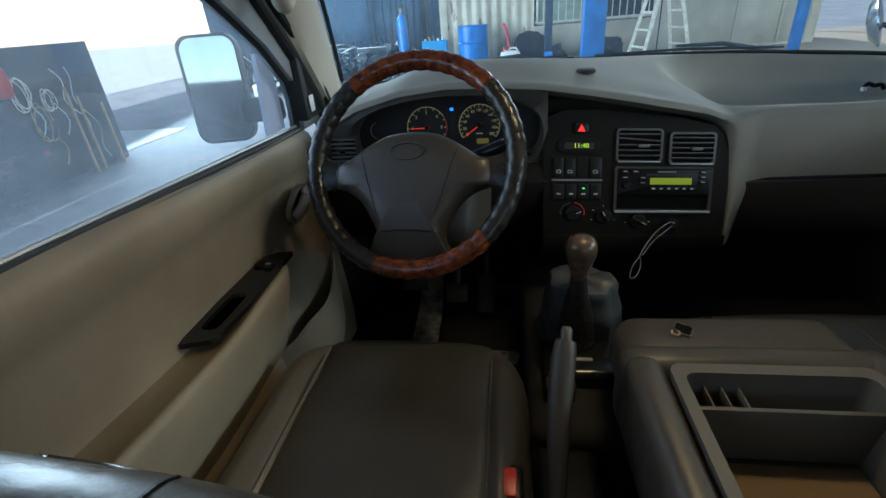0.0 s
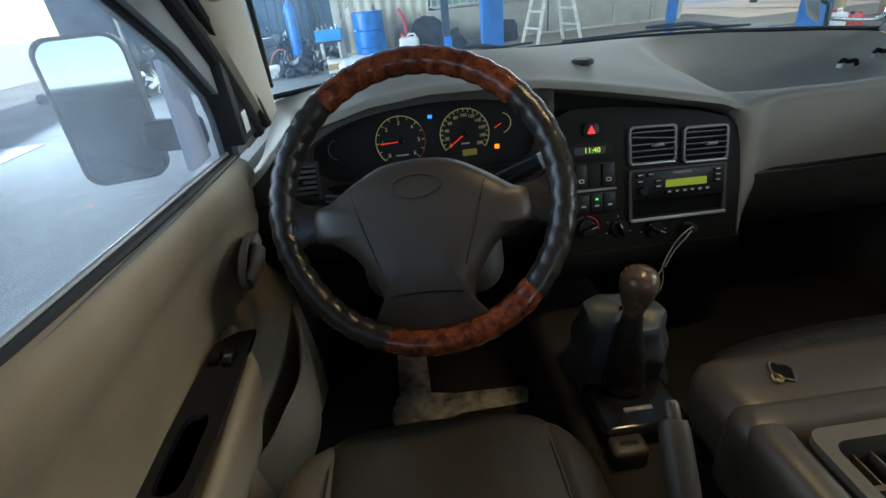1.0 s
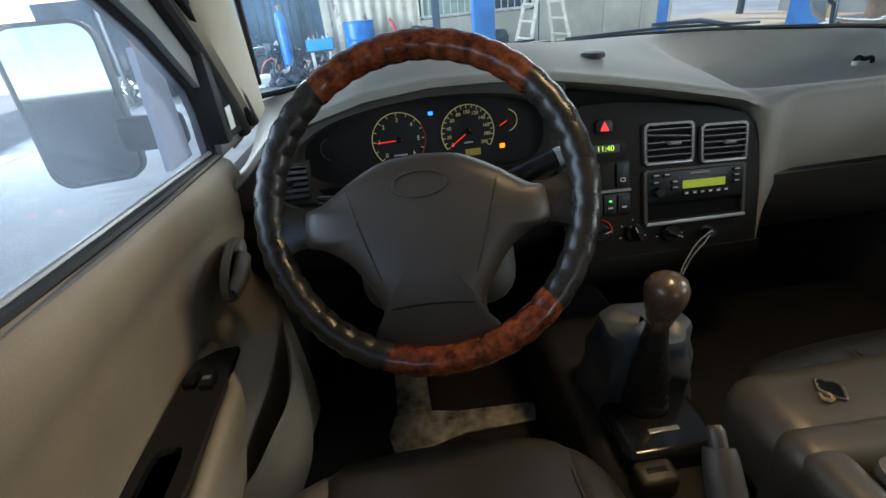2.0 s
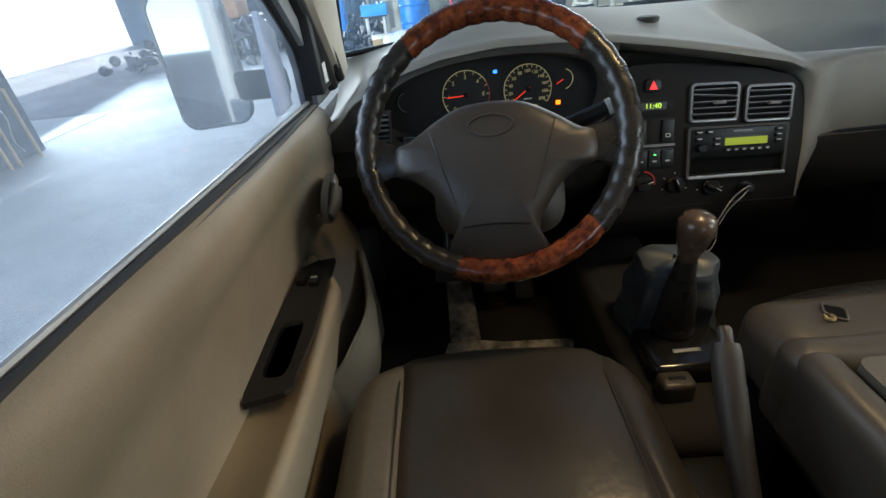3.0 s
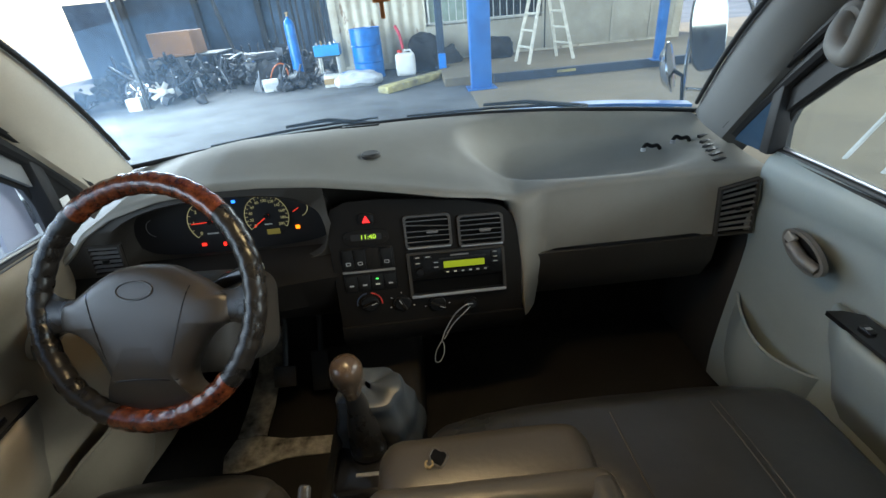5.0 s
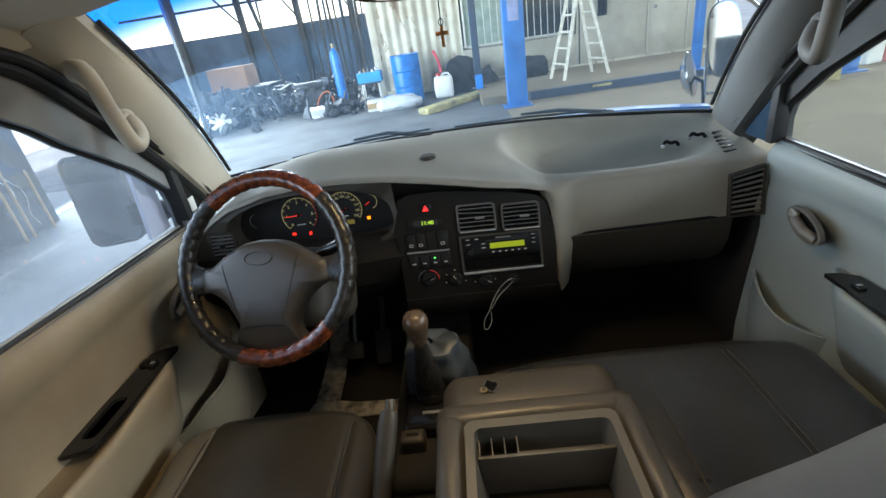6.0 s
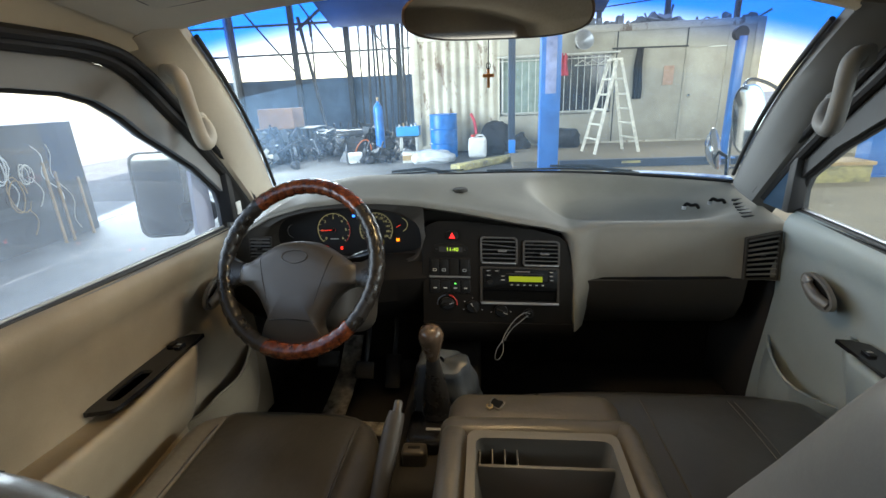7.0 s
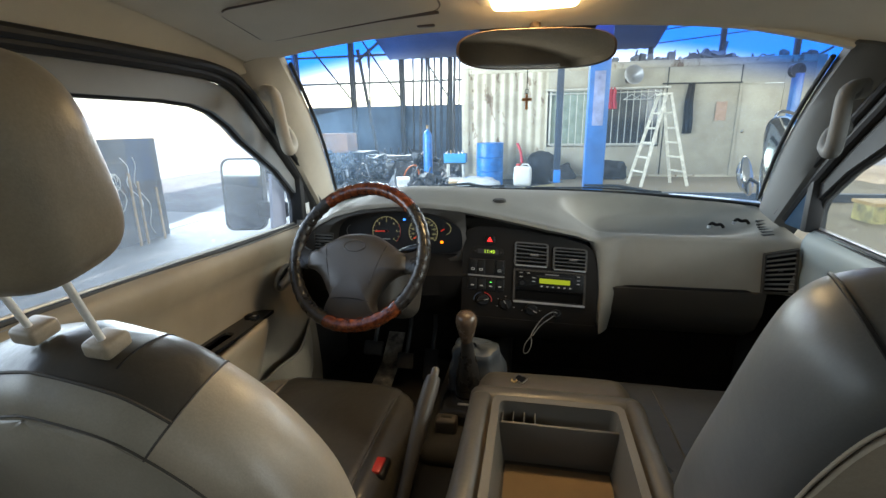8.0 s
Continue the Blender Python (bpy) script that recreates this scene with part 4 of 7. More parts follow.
part("gate_slot", box(-0.160, -0.115, 0.690, 0.698, 0.654, 0.657, 0.001), "silver", gear, "worn bright gate edge")
belt = thing("seat_belt_buckle", (-0.178, 0.675, 0.60), "beige plastic seat belt buckle with a dark slot", "buckle")
part("housing", box(-0.205, -0.152, 0.62, 0.655, 0.585, 0.655, 0.008, 3), "frame_leather", belt)
part("slot", box(-0.192, -0.165, 0.634, 0.641, 0.650, 0.6565, 0.001), "black", belt)
# ---- doors ----
def door(side, n):
    """Door with its inner panel, window frame, pane and fittings. side: -1 driver, 1 passenger."""
    mat = "beige" if side < 0 else "cool_cast_trim"
    ox = -0.008 if side > 0 else 0.0
    fall = lambda y, z: z + (0.040 * (1.0 - min(1.1, max(0.0, y))) - 0.020 if side < 0 else -0.03 * (1.0 - min(1.0, max(0.1, y)))) * smooth01(0.90, 1.0, z) * smooth01(1.12, 1.06, z)
    S = lambda x, y, z: V((side * (x - ox * smooth01(1.03, 0.93, z)), y, fall(y, z)))
    d = thing("door_%d" % n, (side * 0.75, 0.35, 0.45), ("beige moulded driver door with window, armrest and pull cup" if side < 0 else "grey moulded passenger door, bluish daylight painted in, with window and armrest"), "car door", "cab doors", "structure")
    ys = [-0.45 + 1.50 * k / 60 for k in range(61)]
    zs = [(1.054, 0.763), (1.052, 0.755), (1.040, 0.738), (1.020, 0.732), (0.995, 0.735), (0.972, 0.744), (0.955, 0.752), (0.935, 0.753), (0.91, 0.757), (0.88, 0.762), (0.83, 0.765), (0.76, 0.760), (0.68, 0.752), (0.60, 0.745), (0.52, 0.740), (0.44, 0.742)]
    rows = []
    for y in ys:
        f = smooth01(0.80, 1.05, y)
        rows.append([S(x - 0.035 * f * smooth01(1.04, 0.9, z) - 0.004 * math.sin(9 * y + 4 * z), y, z) for z, x in zs])
    panel = part("inner_panel", thicken(grid(rows), 0.012), mat, d, angle=60)
    # armrest that swells out of the panel
    rows = []
    for k in range(33):
        y = 0.815 - 0.98 * k / 32
        a = smooth01(-0.01, 0.10, k / 32) if k < 6 else 1.0
        out = 0.688 + 0.012 * smooth01(0.40, 0.0, y) + 0.055 * (1 - a)
        zt = 0.826 + 0.02 * smooth01(0.6, 0.2, y) - 0.012 * smooth01(0.7, 0.5, y)
        rows.append([S(0.775, y, zt - 0.004), S(out + 0.020, y, zt - 0.002), S(out + 0.014, y, zt + 0.005), S(out + 0.006, y, zt + 0.005), S(out + 0.001, y, zt), S(out, y, zt - 0.008), S(out + 0.003, y, zt - 0.03), S(out + 0.020, y, zt - 0.09), S(out + 0.042, y, zt - 0.17), S(0.775, y, zt - 0.25)])
    arm = part("armrest", thicken(grid(rows), 0.006), mat, d, angle=60)
    plate = [(0.790, 0.704), (0.782, 0.757), (0.55, 0.764), (0.492, 0.760), (0.508, 0.706), (0.60, 0.700)]
    cy_, cx_ = 0.582, 0.733
    out_line, cup_line, floor_line = [], [], []
    for k in range(48):
        ca, sa = math.cos(2 * math.pi * k / 48), math.sin(2 * math.pi * k / 48)
        r_ = 0.3
        for (ay, ax), (by, bx) in zip(plate, plate[1:] + plate[:1]):
            den = ca * (bx - ax) - sa * (by - ay)
            if abs(den) > 1e-9:
                t_ = ((ay - cy_) * (bx - ax) - (ax - cx_) * (by - ay)) / den
                u_ = ((ay - cy_) * sa - (ax - cx_) * ca) / den
                if t_ > 0 and 0 <= u_ <= 1:
                    r_ = min(r_, t_)
        e_ = (abs(ca / 0.052) ** 5 + abs(sa / 0.016) ** 5) ** -0.2
        for line, q in ((out_line, r_), (cup_line, e_), (floor_line, e_ * 0.93)):
            line.append((cy_ + q * ca, cx_ + q * sa))
    at_ = lambda line, z: [V((side * (x - ox), y, z)) for y, x in line]
    sw = part("switch_plate", grid([at_(out_line, 0.829), at_(out_line, 0.838), at_(cup_line, 0.838), at_(floor_line, 0.8315)], close_v=True), "gloss_black", d, "gloss black window switch plate")
    # shallow cup floor, its depth painted as black shade
    bm = bmesh.new()
    bm.faces.new([bm.verts.new(p) for p in at_(floor_line, 0.8318)])
    bmesh.ops.solidify(bm, geom=list(bm.faces), thickness=0.001)
    part("pull_cup", bm, "recess_shade", sw, "black pull cup, deepened by painted shade")
    part("switch", box(-0.008, 0.008, -0.012, 0.012, 0, 0.007, 0.003, 3, m=Matrix.Translation(S(0.726, 0.728, 0.837))), "gloss_black", sw, "window switch")
    # painted glint on the dark switch
    part("switch_glint", box(-0.005, 0.005, -0.003, 0.003, 0, 0.0008, 0.0003, m=Matrix.Translation(S(0.726, 0.728, 0.8438))), "silver", sw, "glint on the switch, painted as a pale mark")
    if side < 0:
        part("switch", box(-0.008, 0.008, -0.012, 0.012, 0, 0.007, 0.003, 3, m=Matrix.Translation(S(0.747, 0.733, 0.837))), "black", sw)
    # handle with its bezel
    hy, hz = (0.885, 0.905)
    HM = Matrix(((0, 0, -side, side * (0.722 - ox)), (1, 0, 0, hy), (0, 1, 0, hz), (0, 0, 0, 1))) @ pose(0, 0, 0, 0, 0, 18)
    o = [(0.058 * math.cos(a), 0.031 * math.sin(a)) for a in [2 * math.pi * k / 32 for k in range(32)]]
    i = [(0.050 * math.cos(a), 0.024 * math.sin(a)) for a in [2 * math.pi * k / 32 for k in range(32)]]
    bz = part("handle_bezel", ring_slab(o, i, 0.010, HM), "handle_grey", d, "satin grey handle bezel")
    part("handle_recess", slab(i, 0.002, HM @ Matrix.Translation((0, 0, -0.004))), "black", bz)
    part("lever", tube([HM @ V(p) for p in ((-0.046, -0.004, 0.006), (-0.01, -0.009, 0.012), (0.028, -0.006, 0.010))], [0.010, 0.013, 0.012], 12), "handle_grey", d, "door release lever")
    part("lock_knob", box(-0.012, 0.012, -0.010, 0.010, 0, 0.012, 0.004, 3, m=HM @ Matrix.Translation((0.038, 0.002, 0.002))), "silver_trim", d)
    # map pocket low at the front
    rows = []
    for k in range(21):
        y = 1.06 - (0.36 if side < 0 else 0.27) * k / 20
        b = math.sin(math.pi * min(1, max(0, k / 20))) ** 0.6
        lip = 0.66 + 0.055 * smooth01(0.85, 1.05, y) - 0.02 * smooth01(0.8, 0.72, y)
        rows.append([S(0.756 - 0.067 * b, y, lip), S(0.758 - 0.063 * b, y, lip - 0.01), S(0.758 - 0.071 * b, y, lip - 0.08), S(0.758 - 0.065 * b, y, lip - 0.16), S(0.758 - 0.036 * b, y, 0.45)])
    part("map_pocket", thicken(grid(rows), 0.006), mat, d, "moulded map pocket")
    # window frame
    op = [(1.055, 1.048), (1.060, 1.10), (1.050, 1.135), (0.960, 1.215), (0.870, 1.272), (0.815, 1.305), (0.765, 1.345), (0.705, 1.378), (0.640, 1.394), (0.550, 1.400), (0.30, 1.400), (0.0, 1.393), (-0.36, 1.38), (-0.40, 1.35), (-0.40, 1.046), (-0.1, 1.046), (0.3, 1.046), (0.7, 1.047)]
    ou = [(1.170, 1.050), (1.105, 1.125), (1.045, 1.190), (0.955, 1.278), (0.880, 1.345), (0.820, 1.398), (0.755, 1.437), (0.680, 1.452), (0.60, 1.455), (0.52, 1.456), (0.30, 1.455), (0.0, 1.450), (-0.40, 1.435), (-0.46, 1.39), (-0.46, 1.041), (-0.1, 1.041), (0.3, 1.041), (0.7, 1.042)]
    op, ou = [[(y, fall(y, z)) for y, z in loop] for loop in (op, ou)]
    KM = Matrix(((0, 0, side, side * 0.745), (1, 0, 0, 0), (0, 1, 0, 0), (0, 0, 0, 1)))
    part("window_frame", ring_slab(ou, op, 0.035, KM), "grey_frame" if side < 0 else "rubber", d, "grey inner door frame" if side < 0 else "dark inner door frame")
    for x, dy, r in ((0.740, 0.002, 0.015), (0.722, 0.016, 0.011)):
        line = [V((side * x, y + dy, z + 0.010 + dy * 0.8)) for y, z in ou[:13]]
        part("door_seal", tube(spline(line, 4), r, 10), "rubber", d, "black rubber door seal")
    seal_i = [V((side * 0.762, y, z)) for y, z in op] + [V((side * 0.762, *op[0]))]
    part("glass_run", tube(seal_i, 0.007, 8, cap=False), "rubber", d)
    part("sill_strip", tube([S(0.764, -0.4 + 1.45 * k / 14, 1.056) for k in range(15)], 0.004, 8), "silver", d, "bright strip along the window sill")
    part("sill_seal", tube([S(0.756, -0.4 + 1.45 * k / 14, 1.050) for k in range(15)], 0.006, 8), "rubber", d, "black rubber wiper seal along the sill")
    part("corner_cover", slab([(1.165, 1.046), (1.100, 1.180), (1.076, 1.180), (1.074, 1.12), (1.068, 1.046)], 0.014, Matrix(((0, 0, side, side * 0.733), (1, 0, 0, 0), (0, 1, 0, 0), (0, 0, 0, 1)))), "black" if side < 0 else "blue_glass", d, "black corner cover behind the mirror" if side < 0 else "dark blue quarter glass")
    part("division_bar", box(min(side * 0.728, side * 0.765), max(side * 0.728, side * 0.765), 1.050, 1.076, 1.045, 1.185, 0.004), "rubber", d, "black bar at the window front")
    pane = part("pane", slab(op, 0.003, Matrix(((0, 0, side, side * 0.766), (1, 0, 0, 0), (0, 1, 0, 0), (0, 0, 0, 1)))), "glass" if side < 0 else "clear_pane", d)
    pane.visible_shadow = False
    part("outer_skin", box(min(side * 0.79, side * 0.83), max(side * 0.79, side * 0.83), -0.47, 1.10, 0.36, 1.012, 0.012), "steel", d)
    return d


M["grey_frame"] = surface("grey_door_frame", (0.255, 0.262, 0.268), 0.6, vary=0.1, fine=600)
M["handle_grey"] = surface("satin_grey_handle", (0.17, 0.16, 0.145), 0.38, metal=0.2, vary=0.1, bump=0.05)
M["silver_trim"] = surface("pale_grey_trim", (0.33, 0.32, 0.30), 0.4, metal=0.2, vary=0.1)
M["blue_glass"] = surface("dark_blue_glass", (0.03, 0.06, 0.10), 0.15, vary=0.2, bump=0)
door(-1, 1)
door(1, 2)
sticker = part("sticker", box(-0.727, -0.725, 1.070, 1.095, 1.062, 1.098, 0.0005), "white", None)
tagged(sticker, "small white paper sticker on the corner cover", "sticker")
shell = part("cab_side", box(-0.80, -0.76, -1.29, -0.47, FLOOR - 0.1, 1.58, 0.01), "headliner")
tagged(shell, "plain cab side behind the door", "wall", kind="structure")
shell = part("cab_side", box(0.76, 0.80, -1.29, -0.47, FLOOR - 0.1, 1.58, 0.01), "headliner")
tagged(shell, "plain cab side behind the door", "wall", kind="structure")
# roof rail between lining and door frame
for side in (-1, 1):
    up = 0.046 - 0.018 * side
    rows = [[(side * 0.625, 0.838, 1.470 + up), (side * 0.665, 0.838, 1.462 + up), (side * 0.705, 0.820, 1.450 + up * 0.6), (side * 0.735, 0.815, 1.446 + up * 0.4)]]
    for y in (0.78, 0.72, 0.66, 0.58, 0.50, 0.40, 0.2, 0.0, -0.5, -1.28):
        zl = 1.557 - 0.012 * side - 0.055 * max(0, (y - 0.35) / 0.46) ** 1.6
        zs = lerp([(-1.3, 1.462), (0.0, 1.474), (0.5, 1.482), (0.66, 1.480), (0.72, 1.474), (0.82, 1.450)], y) + 0.014
        rows.append([(side * 0.690, y, zl + 0.004), (side * 0.715, y, (zl + zs) / 2 + 0.006), (side * 0.735, y, zs), (side * 0.80, y, zs + 0.004)])
    p = part("roof_rail_trim", thicken(grid(rows), 0.01), "headliner")
    tagged(p, "beige cloth roof edge above the door", "roof trim", "roof edges", "structure")
outer = part("roof_skin", box(-0.80, 0.80, -1.30, 0.80, 1.68, 1.71, 0.02), "steel")
tagged(outer, "outer roof panel of the cab", "roof", kind="structure")

# ---- rear-view mirror, dome lamp, pendant ----
rv = thing("rear_view_mirror", (-0.01, 0.76, 1.50), "wide brown-framed rear-view mirror hung at the windscreen", "mirror")
RM = Matrix.Translation((0.004, 0.735, 1.489)) @ pose(0, 0, 0, 90 + 2.7, 0, 7) @ Matrix.Scale(1.10, 4)
shape = [(0.150 * math.copysign(abs(math.cos(a)) ** 0.55, math.cos(a)), 0.036 * math.copysign(abs(math.sin(a)) ** 0.75, math.sin(a))) for a in [2 * math.pi * k / 48 for k in range(48)]]
rows = [[RM @ V((x * s, y * s, h)) for x, y in shape] for s, h in ((0.6, -0.035), (0.93, -0.022), (1.0, -0.006), (1.0, 0.004), (0.965, 0.006))]
bm = grid(rows, close_v=True)
bm.verts.ensure_lookup_table()
bm.faces.new([bm.verts[k] for k in range(48)])
M["mirror_back"] = surface("mirror_frame_brown", (0.10, 0.065, 0.045), 0.35, vary=0.1)
part("housing", bm, "mirror_back", rv)
part("glass", slab([(x * 0.965, y * 0.95) for x, y in shape], 0.001, RM @ Matrix.Translation((0, 0, 0.0052))), "dim_mirror", rv, "mirror glass")
part("arm", tube([(0.005, 0.755, 1.510), (0.003, 0.80, 1.540), (0, 0.845, 1.565)], [0.012, 0.011, 0.016], 12), "mirror_back", rv)
rows = [[ws_point((0.19 + 0.03 * i / 5) * (k / 8 - 1) + 0.006, 0.885 + 0.105 * i / 5) + V((0, -0.007, -0.004)) for k in range(17)] for i in range(6)]
part("foot", thicken(grid(rows), 0.003), "carpet", rv, "dark patch behind the mirror foot")

lamp = thing("dome_lamp", (-0.015, 0.74, 1.56), "lit dome lamp in the front of the roof lining", "dome lamp")
part("housing", box(-0.120, 0.120, 0.625, 0.740, 1.574, 1.612, 0.012, 3), "headliner", lamp)
part("lens", cushion(-0.083, 0.083, 0.640, 0.726, 1.561, 1.580, 0.009, 0.004), glow("lamp_lens", (1.0, 0.70, 0.30), 8.0), lamp, "glowing warm lens")
for x, y in ((-0.242, 0.795), (0.229, 0.800)):
    c = thing("visor_clip", (x, y, 1.555), "brown plastic sun visor clip on the roof lining", "clip", "visor clips")
    part("clip_body", box(x - 0.022, x + 0.022, y - 0.010, y + 0.008, 1.554, 1.576, 0.005, 3), "mirror_back", c)
for side in (-1, 1):
    v = thing("sun_visor", (side * 0.40, 0.62, 1.57), "beige cloth sun visor folded against the roof", "sun visor", "sun visors")
    part("flap", cushion(-0.21, 0.21, -0.085, 0.085, -0.009, 0.009, 0.008, 0.002, Matrix.Translation((side * 0.40, 0.645, 1.572)) @ pose(0, 0, 0, -10, side * 6, 0)), "headliner", v)
    VM = Matrix.Translation((side * 0.40, 0.645, 1.572)) @ pose(0, 0, 0, -10, side * 6, 0)
    edge = [VM @ V((x, y, -0.0065)) for x, y in round_rect(-0.2085, 0.2085, -0.0835, 0.0835, 0.03, 6)]
    part("piping", tube(edge + edge[:1], 0.0022, 6), "mirror_back", v, "dark edge seam")
    part("pivot_rod", tube([(side * 0.20, 0.735, 1.573), (side * 0.58, 0.735, 1.548)], 0.006, 8), "mirror_back", v, "brown pivot rod")
    part("hinge_foot", box(side * 0.60 - 0.02, side * 0.60 + 0.02, 0.715, 0.755, 1.538, 1.560, 0.006, 3), "headliner", v)
M["cross_wood"] = surface("orange_brown_wood", (0.62, 0.25, 0.08), 0.5, vary=0.2, coarse=60)
pend = thing("cross_pendant", (-0.01, 0.869, 1.389), "small brown wooden cross hanging from the mirror", "pendant")
for nm, bx in (("upright", (-0.0165, -0.0105, 0.866, 0.871, 1.372, 1.408)), ("crossbar", (-0.0255, -0.0015, 0.8655, 0.8715, 1.392, 1.399))):
    part(nm, box(*bx, 0.001), "cross_wood", pend)
part("cord", tube([(-0.0135, 0.868, 1.408), (-0.0135, 0.862, 1.425), (-0.012, 0.80, 1.490), (-0.01, 0.765, 1.515)], 0.0012, 6), "black", pend)
part("ring", tube([(-0.0135 + 0.004 * math.sin(a), 0.867, 1.414 + 0.006 * math.cos(a)) for a in [2 * math.pi * k / 16 for k in range(17)]], 0.001, 6), "black", pend)
# ---- outside of the van ----
M["beam_blue"] = surface("dark_blue_beam", (0.035, 0.055, 0.09), 0.5, vary=0.25, coarse=3)
M["grey_wall"] = surface("grey_plaster", (0.22, 0.22, 0.21), 0.8, vary=0.2, coarse=1.2, fine=40)
M["yellow"] = surface("worn_yellow_paint", (0.42, 0.36, 0.14), 0.7, vary=0.4, coarse=6, tint=(0.3, 0.27, 0.18))
cowl = thing("bonnet_cowl", (0, 1.6, 1.0), "blue bonnet edge and black cowl before the windscreen", "bonnet")
grille, hood = [], []
for k in range(31):
    s = k / 15 - 1
    p = ws_point(s, 0)
    grille.append([p + V((0, 0.004, -0.012)), p + V((0, 0.03, -0.022)), p + V((0, 0.07, -0.030)), p + V((0, 0.10, -0.014 - 0.028 * smooth01(0.75, 0.1, s)))])
    p = p - V((0, 0, 0.028 * smooth01(0.75, 0.1, s)))
    hood.append([p + V((0.04 * s, 0.102, -0.008)), p + V((0.05 * s, 0.15, -0.008)), p + V((0.05 * s, 0.22, -0.03)), p + V((0.05 * s, 0.26, -0.16)), p + V((0.05 * s, 0.27, -0.6))])
part("cowl_grille", thicken(grid(grille), 0.008), "black", cowl, "black plastic cowl")
part("bonnet_panel", thicken(grid(hood), 0.008), "blue", cowl, "blue painted bonnet")
for x0, x1 in ((-0.56, -0.10), (-0.02, 0.46)):
    w = thing("wiper", (x0, 1.5, 1.09), "black windscreen wiper resting on the glass base", "wiper", "wipers")
    a, b = ws_point(x0 / 0.765, 0.008) + V((0, 0.02, 0.002)), ws_point(x1 / 0.765, 0.02) + V((0, 0.018, 0.002))
    part("blade", tube([a, a.lerp(b, 0.5) + V((0, 0, 0.006)), b], [0.003, 0.004, 0.003], 6), "rubber", w)
    part("arm", tube([V((x1 + 0.04, 1.50, 1.075)), a.lerp(b, 0.7) + V((0, 0.01, 0.014)), a.lerp(b, 0.45) + V((0, 0.008, 0.014))], [0.008, 0.006, 0.004], 8), "steel", w)

M["lilac"] = surface("pale_lilac_paint", (0.55, 0.54, 0.66), 0.3, vary=0.06, bump=0)
lm = thing("door_mirror", (-0.93, 1.07, 1.02), "large grey door mirror on the driver side", "door mirror")
LM_ = Matrix.Translation((-0.957, 1.08, 1.122)) @ pose(0, 0, 0, 85.5, 0, 14)
shape = round_rect(-0.064, 0.070, -0.122, 0.122, 0.03, 6)
rows = [[LM_ @ V((x * s, y * s, h)) for x, y in shape] for s, h in ((0.5, -0.075), (0.9, -0.055), (1.0, -0.02), (1.0, 0.008), (0.955, 0.010), (0.95, 0.002))]
bm = grid(rows, close_v=True)
bm.verts.ensure_lookup_table()
bm.faces.new([bm.verts[k] for k in range(len(shape))])
part("housing", bm, "pillar_shade_mirror_grey", lm)
part("glass", slab([(x * 0.95, y * 0.955) for x, y in shape], 0.002, LM_ @ Matrix.Translation((0, 0, 0.001))), "mirror", lm, "mirror glass")
part("arm", box(-0.90, -0.80, 1.06, 1.10, 1.045, 1.10, 0.012, 3), "black", lm)
part("base_cover", slab([(1.006, 1.200), (1.070, 1.165), (1.066, 1.03), (0.985, 1.03)], 0.010, Matrix(((0, 0, -1, -0.798), (1, 0, 0, 0), (0, 1, 0, 0), (0, 0, 0, 1)))), "lilac", lm, "pale lilac painted mirror base")

rm = thing("kerb_mirror", (0.80, 1.69, 0.95), "round and long mirrors on a bracket at the bonnet corner", "mirror")
part("bracket", tube(spline([(0.875, 1.66, 0.94), (0.872, 1.66, 1.06), (0.866, 1.66, 1.18), (0.878, 1.66, 1.32), (0.905, 1.66, 1.368), (1.0, 1.66, 1.33), (1.055, 1.66, 1.25), (1.062, 1.66, 1.09), (1.03, 1.66, 1.045), (0.88, 1.66, 1.06)], 8), 0.006, 10), "chrome", rm)
MM = Matrix.Translation((0.895, 1.62, 1.235)) @ pose(0, 0, 0, 86, -6, -14)
shape = [(0.050 * math.copysign(abs(math.cos(a)) ** 0.7, math.cos(a)), 0.118 * math.copysign(abs(math.sin(a)) ** 0.7, math.sin(a))) for a in [2 * math.pi * k / 36 for k in range(36)]]
rows = [[MM @ V((x * s, y * s, h)) for x, y in shape] for s, h in ((0.5, -0.04), (0.92, -0.025), (1.0, -0.004), (1.0, 0.004), (0.93, 0.005))]
bm = grid(rows, close_v=True)
bm.verts.ensure_lookup_table()
bm.faces.new([bm.verts[k] for k in range(36)])
part("long_housing", bm, "chrome", rm, "chrome mirror housing")
part("long_glass", slab([(x * 0.93, y * 0.95) for x, y in shape], 0.002, MM @ Matrix.Translation((0, 0, 0.0035))), "mirror", rm)
SM = Matrix.Translation((0.821, 1.67, 1.13)) @ pose(0, 0, 0, 76, -22, 60)
part("round_mirror", spin([(0.0, -0.03), (0.05, -0.022), (0.078, 0.0), (0.076, 0.004), (0.0, 0.010)], SM, 28), "chrome", rm, "round convex mirror")
part("stem", tube([(0.835, 1.675, 1.12), (0.865, 1.665, 1.10), (0.872, 1.66, 1.02)], 0.007, 8), "black", rm)

# ---- workshop ----
def flat(name, x0, x1, y0, y1, z0, z1, material, label, category):
    return tagged(part(name, box(x0, x1, y0, y1, z0, z1, 0.0), material), label, category, kind="structure")


flat("ground", -60, 60, -60, 60, GROUND - 0.3, GROUND, "concrete", "stained grey concrete workshop floor", "floor")
flat("yard", -60, -9.7, -60, 60, GROUND - 0.1, GROUND + 0.008, "yard", "pale sunlit yard outside the workshop", "yard")
flat("yard", -9.696, -4.65, -60, 5.9, GROUND - 0.1, GROUND + 0.008, "yard", "pale sunlit yard outside the workshop", "yard")
flat("floor_tan", 0.75, 9.2, -6.0, 8.3, GROUND - 0.1, GROUND + 0.006, "tan_floor", "tan worn concrete floor", "floor")
